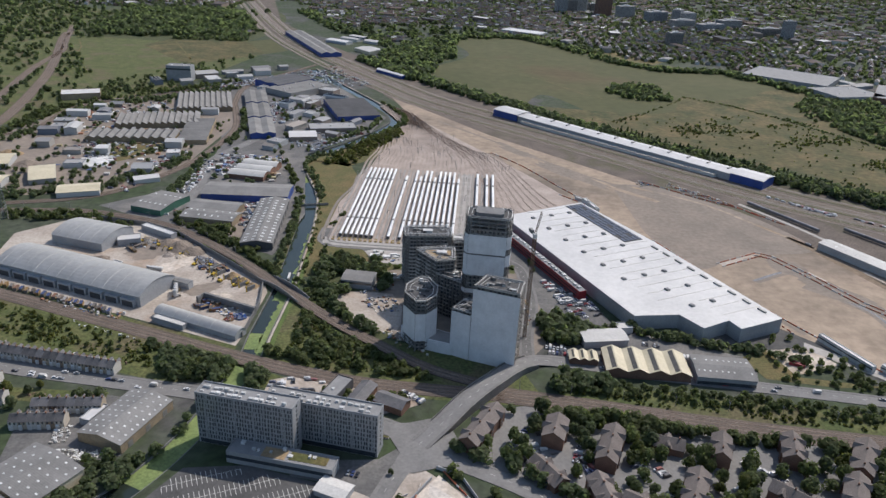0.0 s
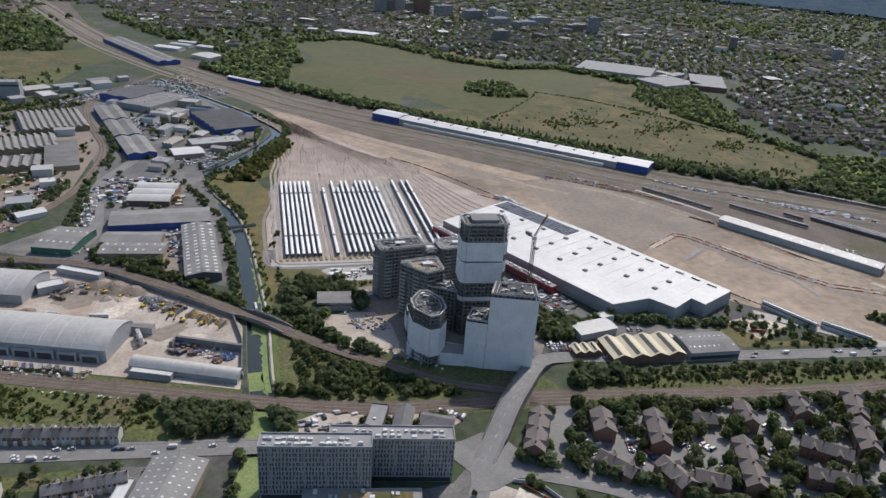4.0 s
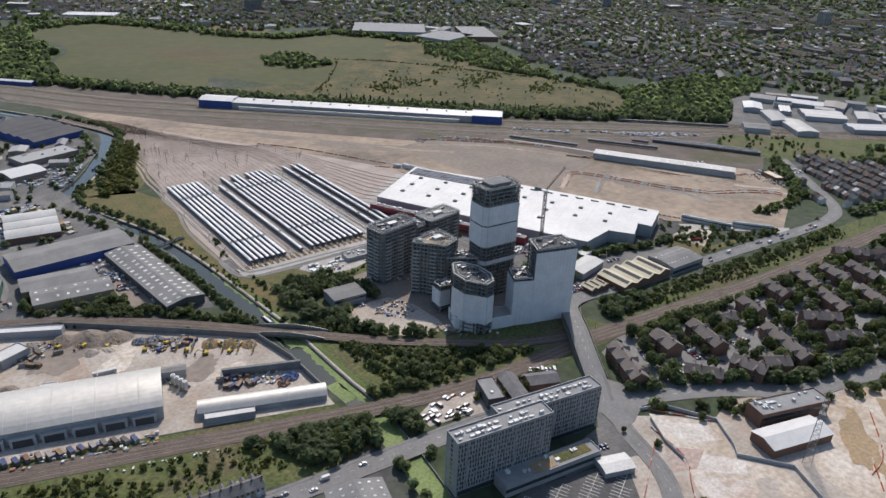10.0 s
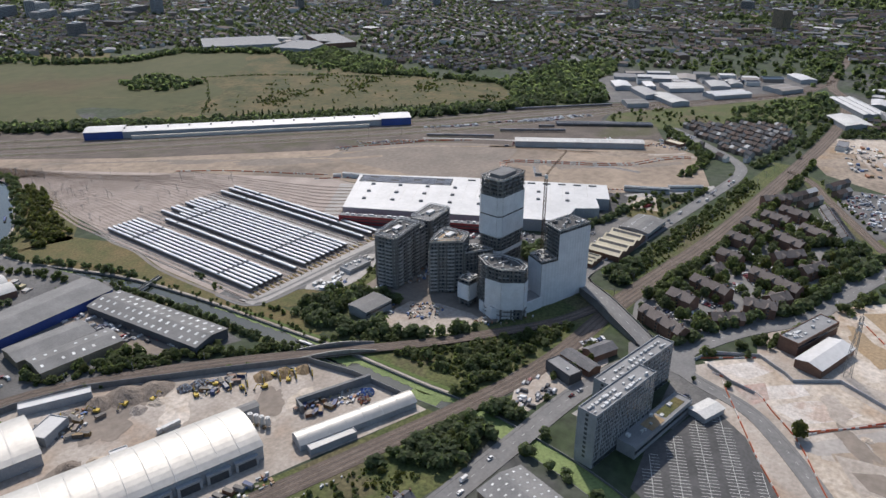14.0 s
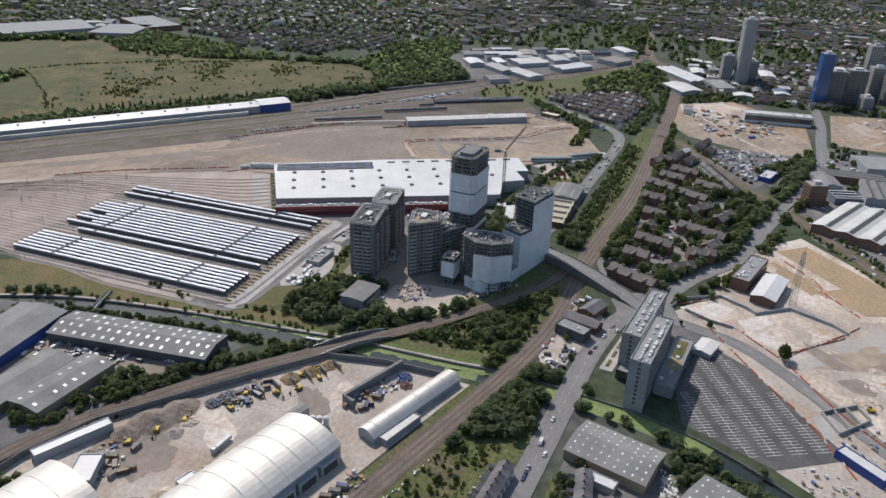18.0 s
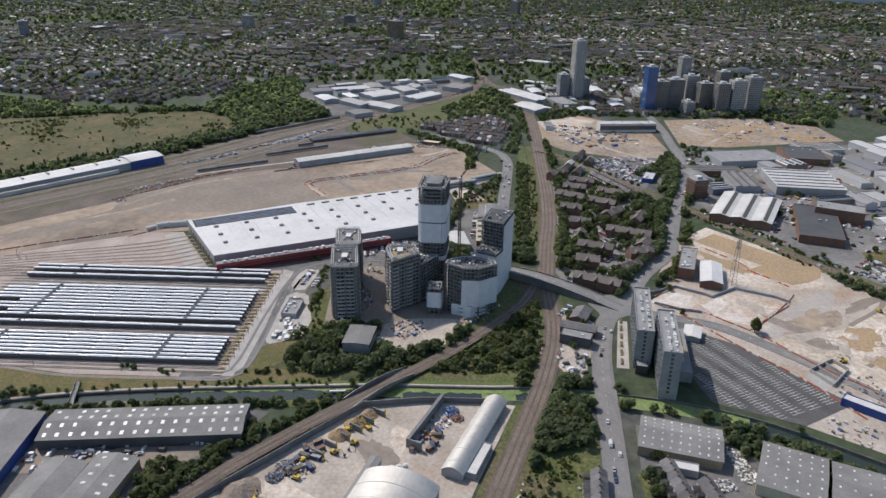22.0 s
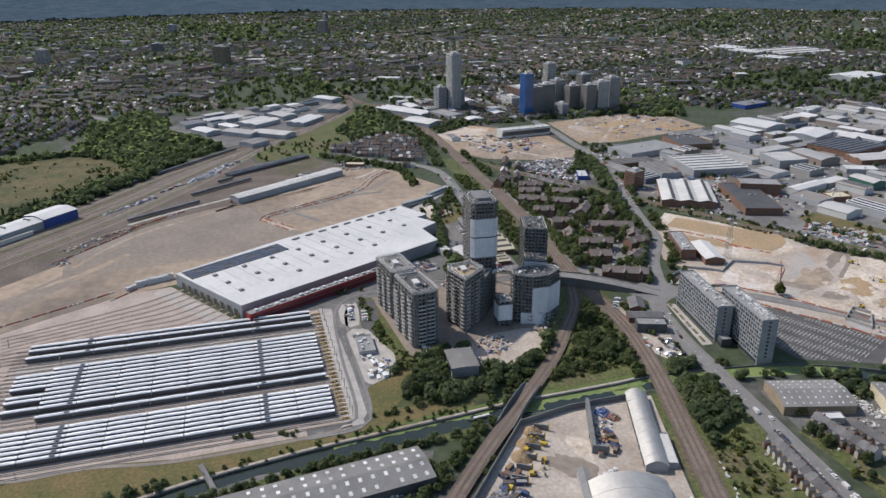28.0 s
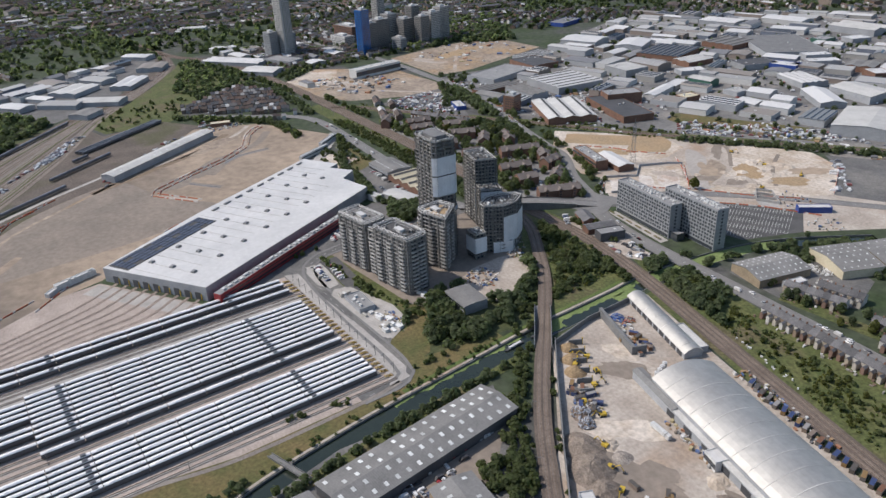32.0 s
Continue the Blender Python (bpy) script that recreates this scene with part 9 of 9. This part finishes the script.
# open bays: thin dark panels on solid walls stand in for inner shade
store = bpy.data.objects["arched_store"]
for i in range(9):
    part("bay_opening", MB().box(3 + 7.4 * i, 12.42, 0.1, 8.6 + 7.4 * i, 12.62, 3.7), "dark", store, "dark panel for the shade inside an open bay")
hall = bpy.data.objects["works_hall"]
for i in range(9):
    part("side_bay", MB().box(4 + 15.5 * i, -2.6, 0, 17 + 15.5 * i, -0.1, 6.2), "metalwall", hall, "projecting side bay")
    part("side_opening", MB().box(5.5 + 15.5 * i, -2.75, 0.1, 15.5 + 15.5 * i, -2.62, 4.8), "dark", hall, "dark panel for the shade inside a loading opening")
part("yard_annex", MB().box(5, 41.1, 0, 132, 44.4, 5.6), "metalwall", hall, "long lean-to along the yard side")
part("annex_roof", MB().box(4.6, 41.1, 5.6, 132.4, 44.8, 5.9), "paleroof", hall, "pale lean-to roof")
for i in range(8):
    part("annex_door", MB().box(9 + 15.5 * i, 44.42, 0.1, 16 + 15.5 * i, 44.55, 4.4), "dark", hall, "dark annex opening")
for x, y, a in ((-182, 532, 130), (-192, 538, 300), (-222, 560, 140), (-268, 586, 200), (-300, 600, 60)):
    excavator(x, y, a)
for i in range(4):
    skip(-205 - 6 * i + RD.uniform(-1, 1), 555 - 0.5 * i + RD.uniform(-2, 2) + 3.2 * i, RD.uniform(0, 180))
patch("yard_dirt", [(-240, 596), (-290, 610), (-310, 590), (-280, 575), (-250, 580)], 0.17, "greysoil", "dark dirt under the soil heaps", "yard", True)

# foundations on the southern plot
for pts in ([(-109, 234), (-94, 213)], [(-127, 226), (-106.5, 207)], [(-109, 234), (-127, 226)], [(-94, 213), (-106.5, 207)], [(-104, 227), (-120, 219.6)], [(-99, 220), (-113, 213.3)]):
    wall_line("foundation_wall", "pale concrete foundation wall", pts, 2.6, 0.6, "concrete")
# slabs, stripped strips and mounds of the southern plots
for _nm, _pts, _z, _mt, _lb in (
    ("plot_slab", [(-13, 315), (12, 295), (8, 281), (-12, 292)], 0.193, "whiteslab", "pale broken concrete slab"),
    ("plot_slab", [(-14, 281), (3, 263), (-6, 256), (-26, 275)], 0.193, "whiteslab", "pale broken concrete slab"),
    ("plot_slab", [(-33, 272), (-10, 252), (-9, 226), (-40, 254)], 0.193, "whiteslab", "pale broken concrete slab"),
    ("plot_red_ground", [(-25, 297), (-9, 282), (-26, 275), (-39, 282)], 0.203, "redsoil", "reddish brick-dust ground"),
    ("plot_haul_road", [(-64, 253), (-9, 205), (24, 164), (-6, 172), (-35, 207), (-64, 239)], 0.211, "haulgrey", "smooth grey haul road"),
    ("plot_brown_strip", [(-58, 234), (-31, 202), (-13, 173), (-38, 180), (-51, 206), (-64, 230)], 0.221, "brownearth", "brown stripped strip"),
    ("plot_bank", [(-58, 232), (-53, 207), (-64, 188), (-84, 194), (-88, 212)], 0.289, "hard", "pale graded bank of rubble"),
    ("plot_bank", [(-68, 222), (-60, 208), (-68, 196), (-78, 200), (-78, 212)], 0.301, "greysoil", "greyer crown of the graded bank"),
    ("plot_ochre", [(64, 215), (82, 184), (79, 152), (49, 159), (32, 190), (46, 205)], 0.231, "clay", "ochre stripped earth")):
    patch(_nm, _pts, _z, _mt, _lb, "construction site", True)
for _pts in [[(-25, 304), (-64, 280), (-88, 265)], [(-88, 265), (-116, 245), (-139, 233), (-165, 221)], [(-52, 255), (-30, 232), (-8, 208)], [(64, 221), (44, 206), (26, 194)]]:
    barriers(_pts, z=0.3)
# planters before the hotel
for k in range(6):
    x, y = -108 + 12 * k, 360.5 - 2.0 * k
    e = thing("planter", "long stone planter with dry grasses", "planter", along((x, y), (x + 8, y - 1.3), 0.2), "street planters")
    part("kerb", MB().box(0, 0, 0, 8, 2.2, 0.5), "concrete", e)
    part("planting", MB().box(0.25, 0.25, 0.5, 7.75, 1.95, 0.8), "drygrass", e)
# depot doors
for i in range(9):
    k = 0.06 + 0.1 * i
    p = (33 + 84 * k, 693 + 54 * k)
    m = along(p, (117, 747), 0)
    part("track_door", MB().box(0, 0.05, 0, 5.2, 0.22, 6.4), "darkroof", depot, "dark track door", m)
    part("door_post", MB().box(-1.0, 0.05, 0, -0.5, 0.7, 5.2), "yellow", depot, "yellow door post", m)
# ruts and pale strips over the large site
for nm, pts, wd, mt in (("rut", [(160, 700), (200, 640), (240, 560), (268, 512)], 2.2, "greysoil"), ("rut", [(-60, 1100), (30, 1000), (110, 905), (190, 830)], 2.2, "greysoil"), ("pale_strip", [(306, 808), (340, 758), (371, 704), (384, 684)], 2.5, "paving"), ("rut", [(372, 640), (400, 560), (430, 520), (452, 500)], 3.0, "hard"),
                        ("dark_strip", [(190, 845), (262, 800), (305, 745), (345, 690)], 2.2, "brownearth"), ("dark_strip", [(329, 716), (355, 659), (391, 583), (435, 535)], 5, "clay_dark"), ("haul_strip", [(p[0] + 3, p[1] - 2) for p in SITE_LINE], 2.6, "hard"), ("dark_strip", [(300, 600), (345, 560), (372, 520), (410, 490)], 5, "greysoil"),
                        ("rut", [(-40, 175), (0, 130), (40, 128)], 2.0, "greysoil"), ("rut", [(-100, 190), (-70, 150), (-50, 110)], 2.0, "greysoil"), ("rut", [(410, 220), (520, 300), (640, 330)], 3, "hard"), ("rut", [(520, 120), (600, 60), (680, 0)], 3, "hard")):
    solid("site_" + nm, ribbon(MB(), smooth_line(pts, 8), wd, -wd, 0.25), mt, "worn vehicle track on bare ground", "construction site", kind="structure")
barriers([(236, 858), (262, 834), (292, 806), (318, 770)])
barriers([(118, 800), (100, 830), (60, 900), (20, 950)])
barriers([(258, 512), (250, 530), (186, 652), (146, 720)])
barriers([(395, 640), (420, 600), (455, 548)], z=0.22)
shed("site_hut", "low flat-roofed hut on pink earth", (478, 540), (470, 516), 12, 4, "flat", 0, "cream", "brick")

mbc = MB()
cars_stuff([(-300, 790), (-240, 800), (-236, 870), (-315, 870)], 170, 0.1)
cars_stuff([(-205, 730), (-235, 760), (-240, 690), (-225, 650)], 60, 0.1)
cars_stuff([(-300, 1010), (-270, 1040), (-290, 1180), (-350, 1140)], 160, 0.2)
cars_stuff([(-400, 1000), (-440, 1200), (-580, 1060), (-480, 800)], 200, 0.2)
cars_stuff([(-320, 1320), (-250, 1290), (-190, 1330), (-300, 1480)], 160, 0.7)
cars_stuff([(150, 200), (330, 230), (480, 160), (470, 0), (250, -20), (120, 40)], 260, 0.3)
cars_stuff([(100, -40), (400, -300), (300, -600), (0, -250)], 260, 0.3)
cars_stuff([(690, 290), (760, 170), (1000, 200), (900, 330)], 120, 0.1)
cars_stuff([(490, 165), (480, 30), (540, -100), (680, -480), (320, -790), (-290, -290), (-100, 40), (170, 210), (330, 235)], 900, 0.25)
for a, b in (((36, 348), (50, 342)), ((70, 348), (80, 330)), ((150, 330), (165, 322)), ((215, 352), (228, 348)), ((172, 352), (186, 340)), ((108, 342), (118, 336))):
    cars_stuff([(a[0] - 4, a[1] - 4), (b[0] + 4, b[1] - 4), (b[0] + 4, b[1] + 4), (a[0] - 4, a[1] + 4)], 9, 0.4)
cars_stuff([(340, 846), (348, 838), (412, 790), (404, 782)], 60, -0.6)
cars_stuff([(404, 802), (412, 794), (510, 716), (500, 708)], 110, -0.65)
patch("street_car_lot", [(-108, 408), (-90, 402), (-96, 383.5), (-126, 388), (-126, 400)], 0.2, "hard", "pale gravel car lot behind the shops", "car park")
cars_stuff([(-108, 408), (-90, 402), (-96, 383.5), (-126, 388), (-126, 400)], 26, 0.2)
cars_stuff([(36, 340), (48, 330), (66, 348), (50, 366)], 20, 0.3)
cars_stuff([(-236, 660), (-226, 706), (-214, 706), (-216, 640)], 26, 1.5)
tagged(new("parked_vehicles", mbc.mesh("parked_vehicles", "carstuff")), "rows of parked vans and cars beside sidings and yards", "cars", kind="stuff")
e = thing("red_trailer", "red box trailer in the warehouse yard", "lorry", along((-216, 706), (-207, 716), 0.2))
part("box", MB().box(0, -1.3, 1.0, 13, 1.3, 4.0), "redwall", e)
part("wheel_set", MB().box(8, -1.2, 0, 12, 1.2, 1.0), "dark", e)
solid("far_street", ribbon(MB(), smooth_line([(838, 824), (945, 905), (1077, 1017), (1285, 1186), (1414, 1269)], 20), 9, -9, 0.2), "footway", "long pale suburban street", "road", kind="structure")
# back gardens
patch("back_gardens", [(-420, 448), (-330, 432), (-224, 414), (-224, 402), (-330, 414), (-420, 430)], 0.16, "scrub", "narrow green back gardens", "garden")
patch("rear_gardens", [(-340, 370), (-222, 374), (-220, 360), (-340, 358)], 0.16, "scrub", "narrow green back gardens", "garden")

# service asphalt and green strip between yard and blocks
patch("service_asphalt", [(-138, 622), (-138, 633), (32, 633), (24, 688), (93, 544), (70, 512), (58, 545), (46, 596), (20, 603), (-88, 605), (-100, 616)], 0.215, "asphalt", "grey asphalt service yard along the depot", "yard")
patch("block_verge", [(46, 600), (42, 586), (-62, 578), (-94, 572), (-102, 598), (-60, 603), (-20, 604)], 0.17, "scrub", "rough planted strip beside the blocks", "verge")
_v = []
for p in belt([(38, 595), (0, 594), (-40, 589), (-62, 582), (-80, 580)], 7, 80, R):
    _v.append((*p, R.uniform(0.22, 0.5)))
_o = []
for p in scatter([(-200, 402), (-330, 432), (-430, 455), (-430, 495), (-290, 455), (-200, 430)], 1000, R, clear):
    if noise.noise((p[0] / 18, p[1] / 18, 2.2)) > -0.1:
        (_v if R.random() < 0.45 else _o).append((*p, R.uniform(0.1, 0.26)))
for p in scatter([(-128, 480), (-98, 474), (-20, 418), (-20, 408), (-120, 428)], 320, R, clear):
    (_v if R.random() < 0.6 else _o).append((*p, R.uniform(0.12, 0.36)))
woods("bramble", "low green bramble and bushes beside tracks", _v, "leaf", True, 8)
woods("bramble", "low olive scrub beside tracks", _o, "leafolive", True, 14)

patch("street_junction", [(-40, 352), (-42, 364), (-30, 366), (-16, 372), (-4, 366), (2, 352), (16, 338), (14, 326), (-6, 329), (-22, 322), (-36, 322), (-32, 338)], 0.40, "roadgrey", "wide worn asphalt of the street junction", "road")
# green canal banks with bushes
_west = [p for p in canal_line if 560 < p.y < 735]
solid("canal_west_bank", ribbon(MB(), _west, -7.2, -15.0, 0.16), "scrub", "overgrown grass bank behind the warehouse", "verge", kind="structure")
_v, _d = [], []
for off, n, lo, hi, dst in ((-11, 110, 0.25, 0.75, _d), (12, 60, 0.15, 0.36, _v)):
    ln = offsets(_west, off)
    for _ in range(n):
        p = R.choice(ln)
        dst.append((p.x + R.uniform(-3, 3), p.y + R.uniform(-6, 6), R.uniform(lo, hi)))
_n = offsets([p for p in canal_line if 735 <= p.y < 1090], 14)
for _ in range(170):
    p = R.choice(_n)
    _d.append((p.x + R.uniform(-5, 5), p.y + R.uniform(-6, 6), R.uniform(0.3, 0.8)))
woods("bank_shrub", "bushes along the canal banks", _v, "leaf", True, 9)
woods("bank_tree", "dark bushes and small trees beside the canal", _d, "leafdark", True, 10)
# trees between the estate yards
_e = []
for poly, n in (([(-620, 860), (-480, 690), (-380, 720), (-345, 1000), (-420, 1220), (-600, 1100)], 170), ([(490, 170), (480, 30), (540, -100), (700, -500), (310, -805), (-300, -300), (-80, 70), (170, 215), (410, 190)], 420), ([(640, 365), (690, 285), (700, 20), (760, 40), (740, 330), (660, 400)], 200), ([(-250, 620), (-195, 800), (-150, 1010), (-240, 1280), (-390, 1100), (-330, 900)], 90), ([(440, 180), (500, 170), (480, 120), (420, 150)], 30), ([(330, 240), (410, 195), (490, 165), (490, 180), (420, 215), (345, 262)], 90)):
    for p in scatter(poly, n, R, clear):
        _e.append((*p, R.uniform(0.4, 0.95)))
woods("estate_shrub", "scattered trees and bushes between yards", _e, "leafdark", True, 11)



def blob(cx, cy, rx, ry, rot, seed):
    """An uneven outline."""
    out = []
    for i in range(40):
        a = 6.2832 * i / 40
        q = 1 + 0.55 * noise.noise((math.cos(a) * 1.6 + seed, math.sin(a) * 1.6, seed * 0.7)) + 0.2 * noise.noise((math.cos(a) * 5, math.sin(a) * 5 + seed, 3.1))
        x, y = rx * q * math.cos(a), ry * q * math.sin(a)
        out.append((cx + x * math.cos(rot) - y * math.sin(rot), cy + x * math.sin(rot) + y * math.cos(rot)))
    return out


for i, (x, y, rx, ry, rot, mt) in enumerate(((-62, 178, 26, 12, 2.2, "clay"), (-102, 168, 18, 10, 1.0, "clay"), (-12, 240, 12, 7, 0.6, "hard"), (74, 232, 30, 9, 0.65, "clay"), (-42, 224, 16, 6, 0.8, "greysoil"), (0, 145, 26, 6, 2.2, "greysoil"), (-80, 205, 14, 9, 0.3, "greysoil"), (-30, 200, 20, 8, 2.3, "sand"), (-100, 130, 22, 10, 1.0, "sand"),
                                               (250, 730, 60, 14, 2.5, "greysoil"), (300, 640, 30, 12, 2.0, "greysoil"), (330, 590, 50, 10, 2.2, "greysoil"), (120, 880, 60, 12, 2.3, "greysoil"), (60, 960, 50, 9, 2.25, "greysoil"), (240, 800, 50, 10, 2.4, "greysoil"), (400, 560, 40, 12, 2.1, "brownearth"), (200, 700, 40, 10, 2.0, "greysoil"),
                                               (-250, 560, 20, 9, 0.8, "chalk"), (-215, 520, 16, 8, 0.6, "greysoil"), (-285, 575, 18, 10, 0.3, "greysoil"), (-200, 505, 12, 7, 0.4, "chalk"), (-330, 555, 22, 7, 0.2, "greysoil"), (560, 300, 40, 20, 0.5, "hard"), (620, 40, 60, 22, 1.9, "clay"), (600, 110, 40, 14, 0.4, "hard"), (-30, 520, 16, 8, 0.4, "greysoil"), (30, 530, 10, 20, 0.2, "greysoil"))):
    solid("ground_stain", MB().flat(blob(x, y, rx, ry, rot, i * 1.7), 0.27 + 0.004 * (i % 4)), mt, "uneven patch of trodden ground", "ground", kind="structure")

# green country by the north junction
patch("north_green", [(-1389, 2129), (-1000, 1500), (-655, 930), (-560, 1000), (-500, 1290), (-470, 1540), (-560, 1760), (-700, 1900), (-1247, 2204)], 0.04, "scrub", "rough green ground by the junction", "verge")
patch("cemetery_lawn", [(-734, 1594), (-569, 1410), (-462, 1577), (-538, 1706), (-714, 1683)], 0.11, "heath", "walled green field with pale paths", "meadow")
for pts in ([(-802, 1427), (-840, 1530), (-890, 1616)], [(-647, 1549), (-590, 1480), (-550, 1416)], [(-720, 1600), (-600, 1640), (-490, 1600)], [(-690, 1660), (-600, 1500), (-560, 1420)]):
    solid("park_path", ribbon(MB(), smooth_line(pts, 12), 1.4, -1.4, 0.16), "drygrass", "pale path through the grass", "path", kind="structure")
railway("railway_junction", [(-700, 980), (-740, 1090), (-811, 1304), (-852, 1477), (-898, 1573), (-1000, 1800)], 3, "old lines curving away from the junction", 0.4)
patch("allotments", [(-516, 914), (-434, 808), (-371, 893), (-402, 954)], 0.12, "drygrass", "allotment and storage plots", "yard")
heap("earth_mound", "low heap of pale blue bales", -450, 812, 22, 3, "bags", 71)
heap("earth_mound", "tan heap in the scrap yard", -560, 820, 16, 6, "spoil", 72)
heap("earth_mound", "grey heap in the scrap yard", -520, 790, 14, 5, "greyspoil", 73)
mbc = MB()
cars_stuff([(-516, 914), (-434, 808), (-371, 893), (-402, 954)], 130, 0.9)
cars_stuff([(-500, 870), (-440, 790), (-420, 800), (-480, 880)], 70, 0.9)
cars_stuff([(-380, 1290), (-300, 1400), (-330, 1430), (-420, 1300)], 120, 0.9)
tagged(new("parked_vehicles", mbc.mesh("parked_vehicles", "carstuff")), "rows of parked caravans and cars on plots", "cars", kind="stuff")
_g = []
for poly, n, lo, hi in (([(-1389, 2129), (-1000, 1500), (-900, 1640), (-720, 1720), (-700, 1900), (-1247, 2204)], 520, 0.9, 1.5), ([(-1000, 1500), (-655, 930), (-600, 1000), (-700, 1300), (-880, 1560)], 170, 0.6, 1.2), ([(-560, 1000), (-500, 1290), (-470, 1540), (-570, 1400), (-640, 1200)], 150, 0.5, 1.0), ([(-720, 1700), (-560, 1760), (-540, 1710), (-700, 1690)], 60, 0.8, 1.2), ([(-470, 660), (-560, 690), (-600, 800), (-480, 720)], 60, 0.5, 0.9), ([(-370, 740), (-480, 690), (-520, 760), (-400, 800)], 40, 0.4, 0.8)):
    for p in scatter(poly, n, R, clear):
        _g.append((*p, R.uniform(lo, hi)))
woods("junction_woodland", "trees of the rail junction and cemetery", _g, "leafdark", True, 12)
e = bpy.data.objects["hotel_podium"]
part("terrace_lawn", MB().box(36, 2.5, 7.5, 58, 9, 7.75), "drygrass", e, "planted roof terrace")
part("terrace_deck", MB().box(20, 1.5, 7.5, 34, 9.5, 7.72), "timber", e, "timber roof deck")
